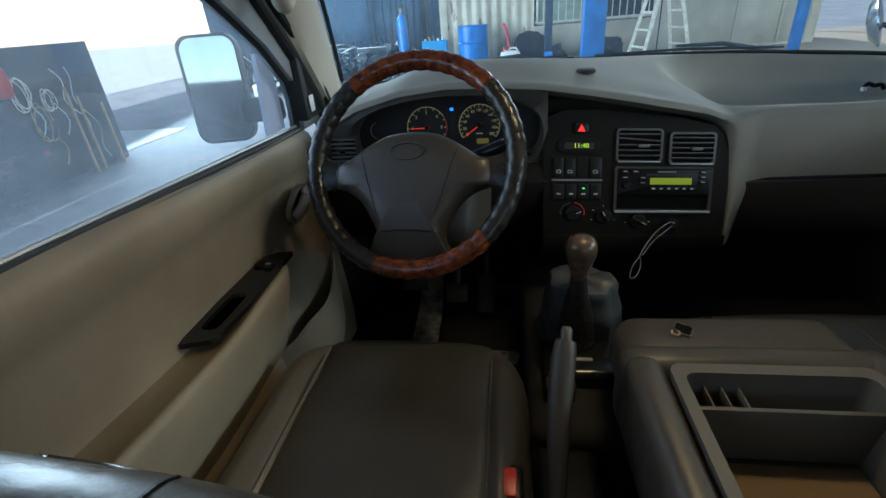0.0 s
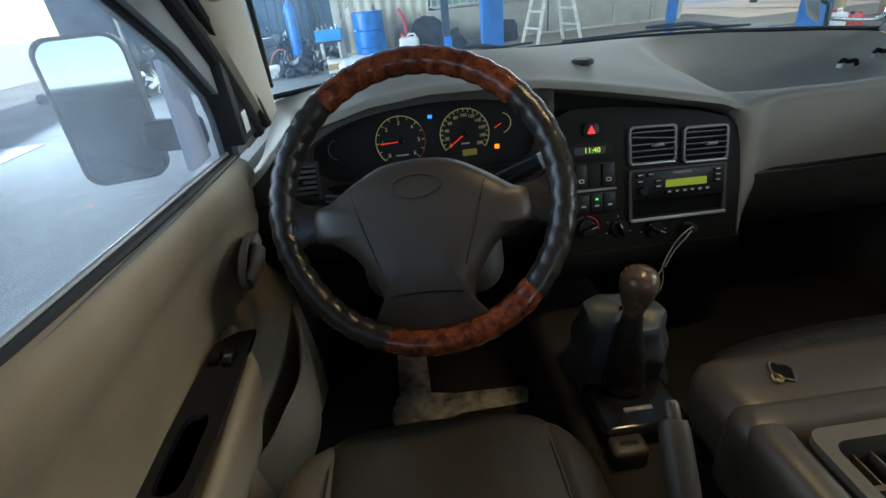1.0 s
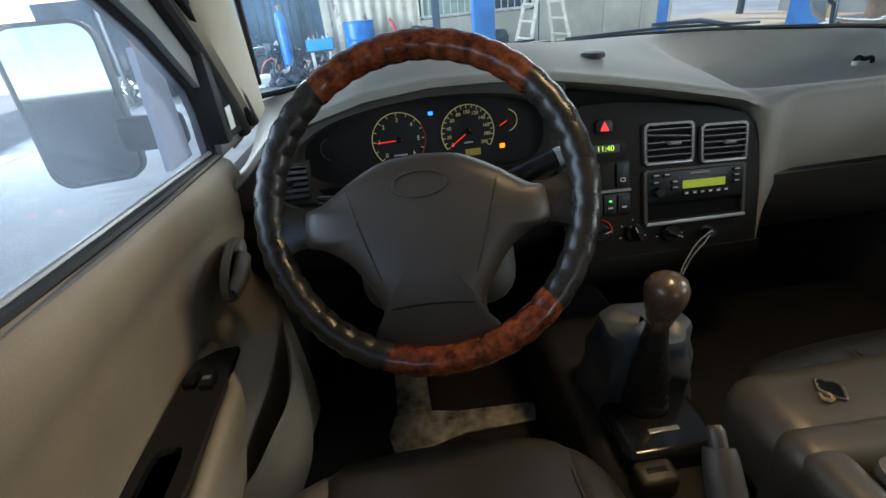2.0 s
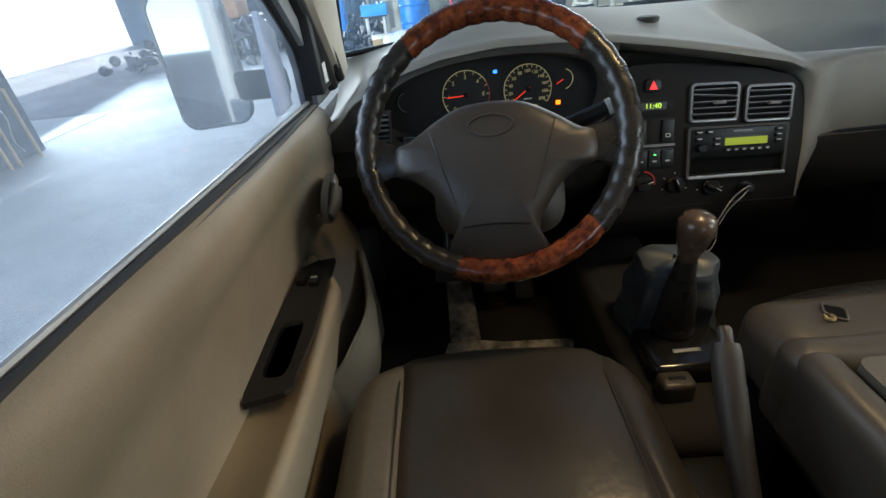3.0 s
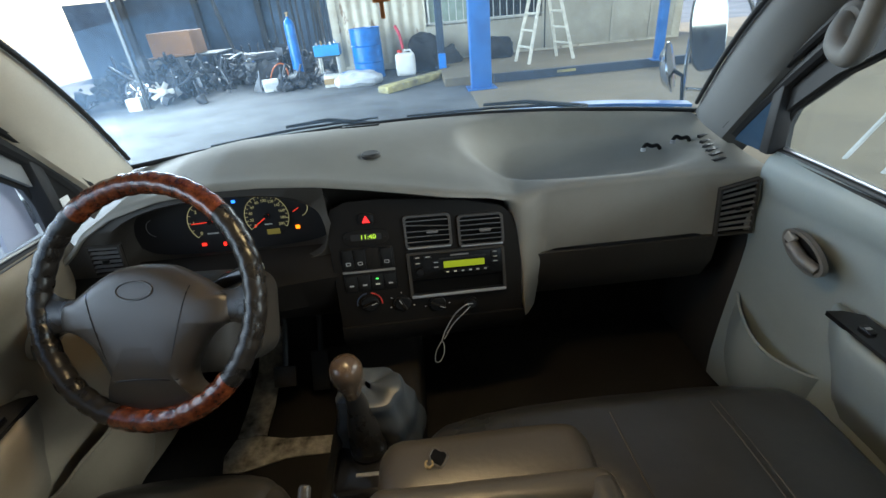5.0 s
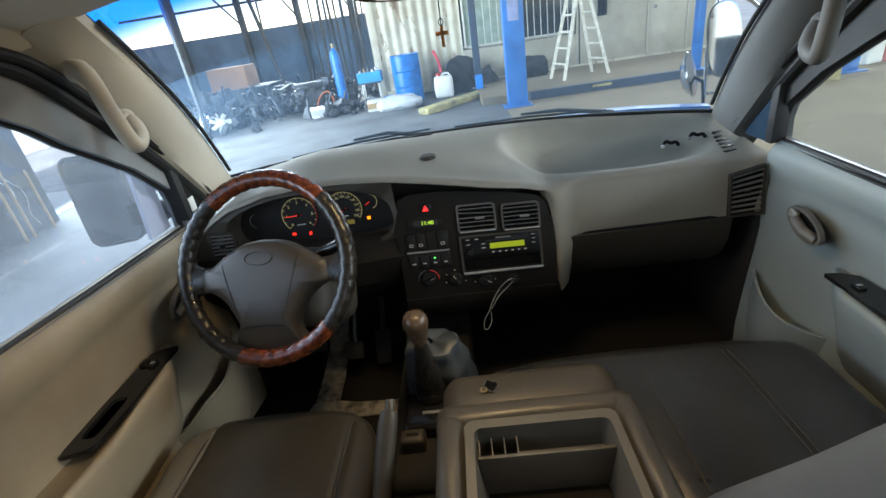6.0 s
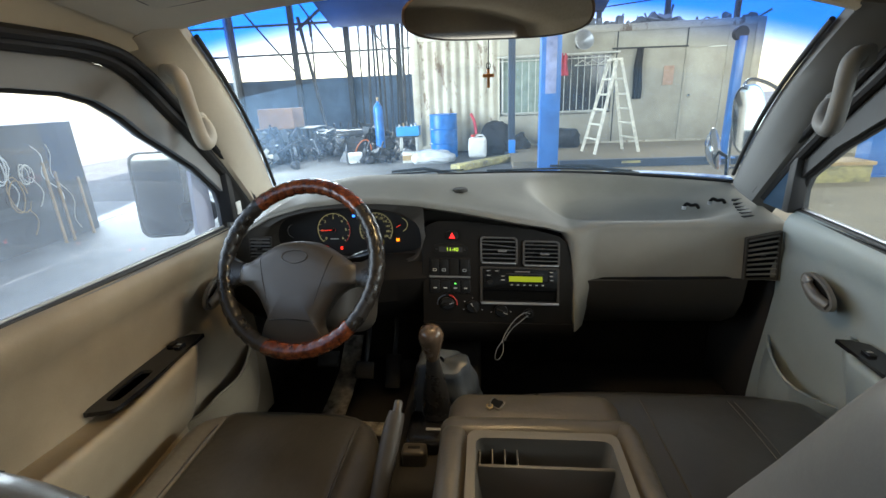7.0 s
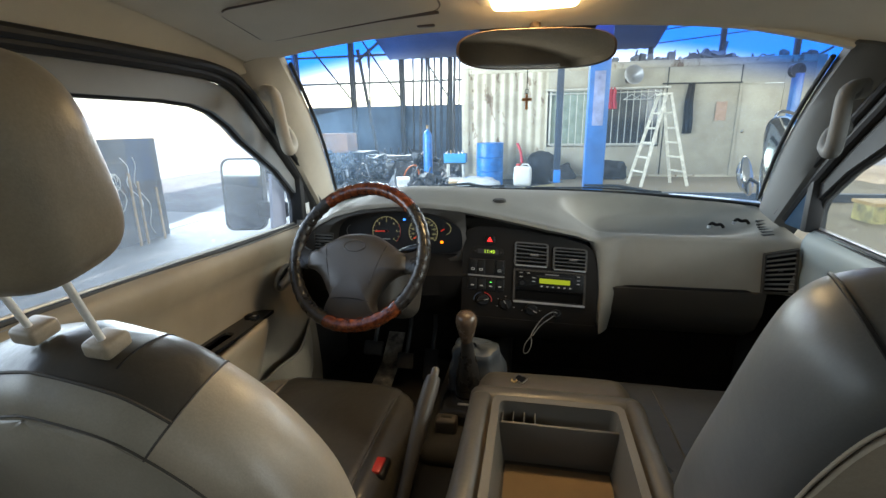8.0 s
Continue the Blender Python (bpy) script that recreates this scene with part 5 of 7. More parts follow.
flat("lift_beam", 1.2, 5.6, 7.78, 7.9, GROUND, 0.215, "beam_blue", "dark blue edge beam of the platform", "beam")
flat("beam_mark", 2.2, 2.5, 7.772, 7.779, 0.15, 0.19, "yellow", "yellow mark on the beam", "mark")
tagged(part("kerb", box(-0.78, 0.78, -0.12, 0.12, GROUND, 0.19, 0.02, m=pose(-0.06, 8.42, 0, 0, 0, 48)), "yellow"), "worn yellow concrete kerb of the platform", "kerb", kind="structure")
flat("platform", 0.42, 9.0, 7.9, 13.2, GROUND - 0.1, 0.20, "tan_floor", "low tan concrete platform under the container", "platform")
flat("workshop_wall_left", -4.60, -4.45, -6, 4.55, GROUND, 1.25, "dark_wall", "dark lower workshop wall", "wall")
flat("workshop_wall_back", -9.7, -1.4, 15.2, 15.35, GROUND, 2.0, "blue_wall", "faded blue lower back wall of the workshop", "wall")
flat("workshop_wall_rear", -10.0, 10.0, -6.2, -6.0, GROUND, 1.6, "dark_wall", "dark rear workshop wall", "wall")
flat("workshop_wall_right", 9.2, 9.4, -6.0, 12.0, GROUND, 4.6, "grey_wall", "grey workshop side wall", "wall")
# out of view, added to shade the tan floor from the sun
flat("workshop_roof_right", 2.0, 9.4, -6.0, 13.0, 4.7, 4.8, "roof", "corrugated roof over the side bay", "roof")
eaves = part("workshop_eaves", thicken(grid([[(-4.2 + 0.12 * k, y, z + 0.02 * (k % 2)) for k in range(61)] for y, z in ((10.6, 4.0), (13.4, 3.2))]), 0.01), "roof")
tagged(eaves, "dark corrugated roof sloping down behind the container", "roof", kind="structure")
# added above the view to block a patch of sun on the floor
flat("workshop_roof_left", -8.8, -5.2, 6.0, 15.4, 5.0, 5.1, "roof", "corrugated roof over the left bay", "roof")
flat("workshop_roof", -5.2, 2.0, -6.0, 15.4, 5.2, 5.3, "roof", "corrugated workshop roof", "roof")


def post(name, x, y, w, z1, label, material="steel", z0=GROUND):
    p = thing(name, (x, y, z0), label, "post", "workshop posts")
    part("shaft", box(x - w / 2, x + w / 2, y - w / 2, y + w / 2, z0, z1, 0.01), material, p)
    part("foot_plate", box(x - w, x + w, y - w, y + w, z0, z0 + 0.02, 0.004), material, p)


for x, y in ( (-6.0, 15.0), (-4.3, 15.0), (-2.7, 15.0), (-8.0, 15.0)):
    post("steel_post", x, y, 0.16, 5.2, "dark steel workshop post")
post("steel_post", -4.7, 8.6, 0.06, 3.4, "thin dark steel pole")

# two-column car lift
M["cyan_box"] = surface("bright_blue_plastic", (0.01, 0.20, 0.70), 0.4, vary=0.1)
# scuffed blue paint with its glare painted in pale
M["scuff_glare"] = surface("scuff_glare_blue", (0.30, 0.34, 0.55), 0.3, vary=0.35, coarse=5)


def lift_column(x, y):
    c = thing("lift_column", (x, y, GROUND), "blue steel column of a car lift", "lift column", "car lift columns")
    part("column", box(x - 0.15, x + 0.15, y - 0.12, y + 0.12, GROUND, 3.6, 0.01), "blue", c)
    part("base_plate", box(x - 0.22, x + 0.22, y - 0.2, y + 0.2, GROUND, GROUND + 0.02, 0.004), "blue", c)
    part("scuff_glare_patch", box(x - 0.08, x + 0.08, y - 0.126, y - 0.119, 1.3, 2.1, 0.002), "scuff_glare", c, "pale scuffed patch with glare painted in")


lift_column(0.95, 7.5)
post("lift_post", 0.46, 9.29, 0.13, 3.2, "narrow dark blue lift post", "beam_blue", 0.19)
post("lift_post", 3.79, 7.75, 0.12, 2.0, "narrow blue lift post with a black pulley on top", "blue", 0.2)
pulley = part("pulley_wheel", spin([(0.0, -0.05), (0.10, -0.05), (0.10, 0.05), (0.0, 0.05)], pose(3.76, 7.75, 2.04, 90), 20), "rubber")
tagged(pulley, "black pulley wheel on the blue lift post", "pulley")
tagged(part("switch_box", box(0.40, 0.53, 9.12, 9.22, 0.2, 0.45, 0.01), "cyan_box"), "bright blue box at the foot of the lift post", "box")
lift_column(5.15, 6.6)


def wavy(x0, x1, y, z0, z1, pitch=0.20, depth=0.035):
    """Sheet steel pressed in broad round waves."""
    n = int((x1 - x0) / pitch * 10)
    xs = [x0 + (x1 - x0) * k / n for k in range(n + 1)]
    return thicken(grid([[(x, y - depth / 2 * math.cos(2 * math.pi * (x - x0) / pitch), z) for x in xs] for z in (z0, z1)]), 0.004)


M["container_flat"] = surface("stained_cream_sheet", (0.47, 0.44, 0.36), 0.6, vary=0.16, coarse=1.1, fine=30, bump=0.15, tint=(0.40, 0.36, 0.28))
cont = thing("shipping_container", (1.9, 11.6, 0.2), "cream steel shipping container with windows and a door", "container")
Y0 = 10.4
part("corrugated_wall", wavy(-1.48, 0.26, Y0 + 0.02, 0.2, 2.42), "container", cont, "cream steel sheet in broad waves", angle=80)
for x0, x1, z0, z1 in ((2.60, 4.06, 0.24, 2.42), (4.82, 5.35, 0.24, 2.42), (0.26, 2.60, 0.24, 0.84), (0.26, 2.60, 2.06, 2.42), (4.06, 4.82, 2.06, 2.42)):
    part("wall_sheet", box(x0 + 0.002, x1 - 0.002, Y0, Y0 + 0.03, z0, z1, 0.004), "container_flat", cont, "flat stained steel sheet")
for x in (2.66, 4.03):
    part("seam_strip", box(x - 0.012, x + 0.012, Y0 - 0.008, Y0, 0.24, 2.42, 0.003), "steel", cont, "dark upright joint")
part("door_frame", ring_slab(round_rect(4.02, 4.86, 0.22, 2.10, 0.01), round_rect(4.065, 4.815, 0.235, 2.055, 0.006), 0.02, Matrix(((1, 0, 0, 0), (0, 0, -1, Y0), (0, 1, 0, 0), (0, 0, 0, 1)))), "container_flat", cont)
for x in (-1.55, 5.40):
    part("corner_post", box(x - 0.08, x + 0.08, Y0 - 0.02, Y0 + 0.16, 0.15, 2.55, 0.01), "container", cont)
part("top_rail", box(-1.55, 5.40, Y0 - 0.015, Y0 + 0.1, 2.42, 2.52, 0.01), "container", cont)
part("bottom_rail", box(-1.55, 5.40, Y0 - 0.015, Y0 + 0.1, 0.12, 0.24, 0.01), "container", cont)
part("roof", box(-1.6, 5.45, Y0, Y0 + 2.4, 2.52, 2.56, 0.01), "container", cont)
part("side_wall", box(-1.6, -1.56, Y0 + 0.05, Y0 + 2.4, 0.15, 2.54, 0.0), "container", cont)
part("back_wall", box(-1.6, 5.45, Y0 + 2.36, Y0 + 2.4, 0.15, 2.54, 0.0), "container", cont)
cd = part("door", box(4.07, 4.81, Y0 - 0.005, Y0 + 0.04, 0.24, 2.05, 0.008), "container_flat", cont, "plain steel side door")
part("knob", spin([(0.0, 0.06), (0.03, 0.05), (0.03, 0.02), (0.012, 0.0)], pose(4.16, Y0 - 0.005, 1.12, 90), 14), "chrome", cd)
M["dark_glass"] = surface("dark_window_glass", (0.03, 0.035, 0.04), 0.08, vary=0.2, bump=0)
M["green_glass"] = surface("pale_green_pane", (0.30, 0.36, 0.30), 0.2, vary=0.2, bump=0)
for x0, x1, gl in ((0.30, 1.30, "green_glass"), (1.34, 2.56, "dark_glass")):
    w = part("window", box(x0, x1, Y0 + 0.03, Y0 + 0.05, 0.88, 2.02, 0.0), gl, cont)
    for fx in (x0, x1 - 0.04):
        part("frame", box(fx, fx + 0.04, Y0 - 0.02, Y0 + 0.05, 0.86, 2.04, 0.005), "paint_white", w)
    for fz in (0.86, 2.0):
        part("frame", box(x0, x1, Y0 - 0.02, Y0 + 0.05, fz, fz + 0.04, 0.005), "paint_white", w)
    n = int((x1 - x0) / 0.13)
    for k in range(1, n):
        part("bar", tube([(x0 + (x1 - x0) * k / n, Y0 - 0.04, 0.82), (x0 + (x1 - x0) * k / n, Y0 - 0.04, 2.04)], 0.008, 6), "paint_white", w)
    for bz in (0.9, 1.95):
        part("bar", tube([(x0 - 0.04, Y0 - 0.035, bz), (x1 + 0.04, Y0 - 0.035, bz)], 0.012, 6), "paint_white", w)


M["ladder_paint"] = surface("dripped_cream_paint", (0.72, 0.68, 0.58), 0.5, vary=0.25, coarse=14, fine=120)


def ladder():
    l = thing("step_ladder", (2.4, 8.9, 0.2), "white paint-worn folding step ladder", "ladder")
    feet = {"front": ((1.80, 9.10), (1.93, 8.58)), "back": ((2.60, 9.25), (2.76, 8.75))}
    tops = {"front": ((2.18, 9.02), (2.24, 8.72)), "back": ((2.27, 9.04), (2.32, 8.74))}
    for leg in feet:
        for (fx, fy), (tx, ty) in zip(feet[leg], tops[leg]):
            part("rail", tube([(fx, fy, 0.20), (tx, ty, 1.80)], 0.034, 4), "ladder_paint", l, smooth=False)
        for k in range(1, 6):
            t = k / 6.2
            a = [V((f[0], f[1], 0.2)).lerp(V((q[0], q[1], 1.80)), t) for f, q in zip(feet[leg], tops[leg])]
            part("rung", tube(a, 0.020, 6), "ladder_paint", l)
    part("cap", box(2.15, 2.34, 8.68, 9.08, 1.79, 1.83, 0.005), "ladder_paint", l)


ladder()


def drum(x, y, label, material):
    d = thing("oil_drum", (x, y, GROUND), label, "drum")
    prof = [(0.0, 0.0), (0.285, 0.0), (0.295, 0.02), (0.285, 0.03), (0.285, 0.28), (0.298, 0.295), (0.285, 0.31), (0.285, 0.57), (0.298, 0.585), (0.285, 0.60), (0.285, 0.86), (0.295, 0.87), (0.295, 0.885), (0.28, 0.885), (0.278, 0.87), (0.0, 0.868)]
    part("body", spin(prof, pose(x, y, GROUND), 40), material, d)
    part("bung", spin([(0.03, 0), (0.03, 0.02)], pose(x + 0.15, y - 0.1, GROUND + 0.868), 12), "steel", d)


drum(-0.93, 9.8, "blue steel oil drum with white drip marks", "blue_drum")


def gas_bottle(x, y):
    g_ = thing("gas_cylinder", (x, y, GROUND), "tall blue gas cylinder with a brass valve", "gas cylinder")
    part("body", spin([(0.0, 0.0), (0.097, 0.0), (0.10, 0.03), (0.10, 1.02), (0.09, 1.08), (0.06, 1.13), (0.03, 1.16), (0.026, 1.19), (0.0, 1.19)], pose(x, y, GROUND), 28), "blue_drum", g_)
    part("valve", spin([(0.022, 0), (0.022, 0.05), (0.035, 0.055), (0.035, 0.075), (0.0, 0.08)], pose(x, y, GROUND + 1.19), 14), "wood", g_, "brass valve")


gas_bottle(-2.35, 10.0)


def jerrycan(x, y, z, w, h, material, cap, label, turn=0):
    j = thing("jerrycan", (x, y, z), label, "canister")
    m = pose(x, y, z, 0, 0, turn)
    part("body", cushion(-w / 2, w / 2, -w * 0.3, w * 0.3, 0, h * 0.86, w * 0.12, 0.01, m), material, j)
    part("neck", spin([(w * 0.1, h * 0.84), (w * 0.1, h * 0.92)], m @ Matrix.Translation((-w * 0.25, 0, 0)), 14), material, j)
    part("cap", spin([(w * 0.13, h * 0.90), (w * 0.13, h), (0.0, h)], m @ Matrix.Translation((-w * 0.25, 0, 0)), 14), cap, j)
    part("handle", tube([m @ V(p) for p in ((-w * 0.1, 0, h * 0.84), (0, 0, h * 0.97), (w * 0.3, 0, h * 0.97), (w * 0.4, 0, h * 0.84))], w * 0.05, 8), material, j)


jerrycan(-0.22, 9.6, GROUND, 0.36, 0.46, "white", "red", "white plastic jerrycan on the workshop floor")
jerrycan(5.75, 6.9, GROUND, 0.30, 0.38, "white", "red", "white plastic canister beside the lift", 20)
jerrycan(6.05, 6.9, GROUND, 0.2, 0.32, "red", "black", "red plastic canister beside the lift", -10)


def folding_stool(x, y):
    s_ = thing("folding_stand", (x, y, GROUND), "white folding metal stand on the tan floor", "stand")
    for k, (dx, dy) in enumerate(((0.28, 0.16), (-0.28, 0.16), (0.28, -0.16), (-0.28, -0.16))):
        part("leg", tube([(x + dx, y + dy, GROUND), (x - dx * 0.7, y + dy, 0.78)], 0.016, 8), "white", s_)
    part("cross_bar", tube([(x, y + 0.16, 0.46), (x, y - 0.16, 0.46)], 0.014, 8), "white", s_)
    for dx in (-0.2, 0.2):
        part("top_bar", tube([(x + dx, y + 0.18, 0.78), (x + dx, y - 0.18, 0.78)], 0.016, 8), "white", s_)
    part("seat_sling", box(x - 0.2, x + 0.2, y - 0.13, y + 0.13, 0.755, 0.765, 0.003), "paint_white", s_)


folding_stool(3.35, 3.1)
yb = thing("yellow_crate", (4.45, 6.3, GROUND), "low yellow wooden crate on the tan floor", "crate")
part("crate_body", box(4.1, 4.8, 6.1, 6.5, GROUND, 0.34, 0.01), "yellow", yb)
part("crate_rim", box(4.08, 4.82, 6.08, 6.52, 0.30, 0.345, 0.006), "wood", yb)
# ---- fittings of the dashboard ----
DISP = glow("radio_display", (0.42, 0.52, 0.01), 0.16)
DIGIT = glow("clock_digits", (0.60, 0.95, 0.05), 0.45)
HAZ = glow("hazard_red", (1.0, 0.02, 0.02), 0.8)
AMBER = glow("amber_lamp", (1.0, 0.22, 0.005), 1.1)
REDL = glow("red_lamp", (1.0, 0.02, 0.01), 1.1)
BLUEL = glow("blue_lamp", (0.03, 0.2, 1.0), 1.2)
GREENL = glow("green_lamp", (0.1, 0.9, 0.1), 1.0)
MARK = surface("printed_marks", (0.55, 0.54, 0.5), 0.5, vary=0.05, bump=0)
DIAL = glow("dial_print", (0.70, 0.62, 0.30), 0.10)
NEEDLE = glow("needle_red", (1.0, 0.05, 0.02), 0.35)


def fpart(name, u0, u1, v0, v1, w0, w1, r, material, parent, label="", bevel=0.001):
    return part(name, slab(frect(u0, u1, v0, v1, r), w1 - w0, lift(w0), bevel), material, parent, label)


def air_vent(u0, u1, v0, v1, broken=False):
    """A framed outlet with slats and a thumb tab."""
    v = part("air_vent", ring_slab(frect(u0, u1, v0, v1, 0.010), frect(u0 + 0.005, u1 - 0.005, v0 + 0.006, v1 - 0.005, 0.007), 0.008, lift(-0.002)), "slat_grey", dash, "air vent with a satin grey frame")
    # flat sheet behind the slats, painted as the duct's shade
    part("duct", slab(frect(u0 + 0.004, u1 - 0.004, v0 + 0.005, v1 - 0.004, 0.007), 0.002, lift(0.0005)), "recess_shade", v)
    n = 5
    for k in range(n):
        c = v0 + 0.010 + (v1 - v0 - 0.018) * (k + 0.5) / n
        d = 0.007 if broken and k == 3 else 0.0
        pts = [lift(0.0) @ V((fu(u), fv(c + d * (0.5 - t)), 0.0045)) for t, u in ((0, u0 + 0.005), (1, u1 - 0.005))]
        out, up = lift(0).to_3x3() @ V((0, 0.45, 0.89)), lift(0).to_3x3() @ V((0, 1, 0))
        rows = [[p - out * 0.002 - up * 0.0005, p + out * 0.004 - up * 0.0006, p + out * 0.004 + up * 0.0006, p - out * 0.002 + up * 0.0005] for p in pts]
        part("slat", grid(rows, close_v=True), "silver_dark", v, smooth=False)
    part("lower_bar", slab(frect(u0 + 0.004, u1 - 0.004, v0 + 0.0005, v0 + 0.0045, 0.0015), 0.003, lift(0.005), 0.001), "silver", v, "bright lower edge of the frame")
    part("tab", box(-0.012, 0.012, -0.004, 0.004, 0.004, 0.012, 0.002, m=lift(0.0) @ Matrix.Translation((fu((u0 + u1) / 2 + 0.008), fv((v0 + v1) / 2), 0))), "silver_dark", v, "thumb tab")


M["slat_grey"] = surface("vent_slat_grey", (0.085, 0.08, 0.073), 0.35, vary=0.1, fine=600, bump=0.05)
M["silver_dark"] = surface("satin_grey_plastic", (0.20, 0.195, 0.19), 0.42, vary=0.08, fine=600, bump=0.05)
air_vent(-0.039, 0.060, 0.919, 1.000, True)
air_vent(0.074, 0.173, 0.914, 0.992)

# radio with a pocket below
radio = thing("car_radio", F(0.065, 0.80), "black car radio with a green display above an empty pocket", "car radio")
part("surround", ring_slab(frect(-0.040, 0.171, 0.796, 0.910, 0.006), frect(-0.034, 0.165, 0.804, 0.905, 0.004), 0.006, lift(0.0)), "pad_low", radio, "dark grey surround")
part("lower_lip", slab(frect(-0.038, 0.169, 0.797, 0.804, 0.002), 0.006, lift(0.004), 0.001), "silver", radio, "bright lower lip")
body = fpart("radio_body", -0.034, 0.165, 0.842, 0.904, 0.0, 0.007, 0.003, "radio_black", radio)
fpart("display", 0.036, 0.125, 0.867, 0.883, 0.007, 0.0078, 0.001, DISP, body, "lit yellow-green display", 0)
fpart("cassette_slot", 0.028, 0.130, 0.8885, 0.8925, 0.007, 0.0076, 0.001, "cluster", body, "", 0)
fpart("brand_bar", 0.052, 0.092, 0.8955, 0.8995, 0.007, 0.0074, 0.001, "silver_dark", body, "", 0)
for k in range(6):
    u = 0.036 + 0.0165 * k
    b_ = fpart("preset_key", u, u + 0.0145, 0.853, 0.861, 0.007, 0.0095, 0.001, "black", body, "", 0.0005)
    part("key_mark", slab(frect(u + 0.004, u + 0.010, 0.8555, 0.859, 0.0005), 0.0003, lift(0.0095)), MARK, b_)
for u0, v0 in ((-0.026, 0.893), (-0.004, 0.893), (-0.026, 0.879), (0.012, 0.878), (0.012, 0.866), (0.141, 0.892), (0.141, 0.880), (0.141, 0.868)):
    b_ = fpart("key", u0, u0 + 0.015, v0, v0 + 0.008, 0.007, 0.0095, 0.001, "black", body, "", 0.0005)
    part("key_mark", slab(frect(u0 + 0.003, u0 + 0.012, v0 + 0.0045, v0 + 0.0065, 0.0005), 0.0003, lift(0.0095)), MARK, b_)
part("volume_knob", spin([(0.010, 0.007), (0.0095, 0.016), (0.008, 0.018), (0.0, 0.018)], lift(0) @ Matrix.Translation((fu(-0.016), fv(0.865), 0)), 20), "black", body, "round volume knob")
# pocket's inner shade painted on a flat sheet
part("pocket", slab(frect(-0.032, 0.163, 0.805, 0.840, 0.004), 0.0005, lift(0.0012)), "recess_shade", radio, "empty pocket, its inner shade painted near-black")
part("pocket_floor", slab(frect(-0.030, 0.161, 0.8045, 0.8075, 0.001), 0.004, lift(0.001)), "black", radio)

# clock, hazard switch, switch rows
clock = part("clock", slab([(fu(-0.117 + 0.046 * math.copysign(abs(math.cos(a)) ** 0.5, math.cos(a))), fv(0.958 + 0.018 * math.copysign(abs(math.sin(a)) ** 0.7, math.sin(a)))) for a in [2 * math.pi * k / 36 for k in range(36)]], 0.005, lift(0.0), 0.001), "fascia", dash, "digital clock showing 11:40")
fpart("clock_glass", -0.148, -0.086, 0.951, 0.966, 0.005, 0.0056, 0.002, "cluster", clock, "", 0)
part("digits", words("11:40", 0.0150, lift(0.0060) @ Matrix.Translation((fu(-0.113), fv(0.9585), 0))), DIGIT, clock, "lit green digits", smooth=False)
for u in (-0.154, -0.080):
    part("clock_key", spin([(0.0025, 0.005), (0.002, 0.007), (0, 0.007)], lift(0) @ Matrix.Translation((fu(u), fv(0.958), 0)), 10), "black", clock)
hz = part("hazard_switch", slab(frect(-0.129, -0.097, 0.986, 1.014, 0.010), 0.005, lift(0.0), 0.002), "black", dash, "black hazard switch with a red triangle")
part("triangle", slab([(fu(-0.121), fv(0.992)), (fu(-0.105), fv(0.992)), (fu(-0.113), fv(1.009))], 0.0005, lift(0.005)), HAZ, hz, "red warning triangle", smooth=False)
row = fpart("switch_panel", -0.174, -0.066, 0.876, 0.932, 0.0, 0.002, 0.004, "black", dash, "black switch panel")
part("panel_lip", slab(frect(-0.174, -0.066, 0.874, 0.879, 0.001), 0.006, lift(0.0)), "silver_dark", row)
for u0, u1, hgt in ((-0.171, -0.149, 0), (-0.147, -0.125, 0), (-0.121, -0.097, 1), (-0.093, -0.070, 0)):
    sw = fpart("switch", u0, u1, 0.882, 0.930 if hgt == 0 else 0.932, 0.002, 0.006 if hgt == 0 else 0.003, 0.002, "black" if hgt == 0 else "fascia", row)
    if hgt == 0:
        part("symbol", ring_slab(round_rect(fu((u0 + u1) / 2 - 0.005), fu((u0 + u1) / 2 + 0.005), fv(0.893), fv(0.901), 0.002), round_rect(fu((u0 + u1) / 2 - 0.0035), fu((u0 + u1) / 2 + 0.0035), fv(0.8945), fv(0.8995), 0.001), 0.0004, lift(0.006)), MARK, sw)
row = fpart("switch_panel", -0.174, -0.066, 0.826, 0.870, 0.0, 0.002, 0.004, "black", dash, "black switch panel")
for k in range(4):
    u0 = -0.172 + 0.0268 * k
    sw = fpart("switch", u0, u0 + 0.0245, 0.829, 0.867, 0.002, 0.005, 0.002, "black", row)
    part("symbol", slab(frect(u0 + 0.008, u0 + 0.017, 0.841, 0.8445, 0.001), 0.0004, lift(0.005)), MARK, sw)
    if k == 2:
        part("lamp", slab(frect(u0 + 0.010, u0 + 0.015, 0.855, 0.858, 0.001), 0.0006, lift(0.005)), GREENL, sw, "small lit green lamp")

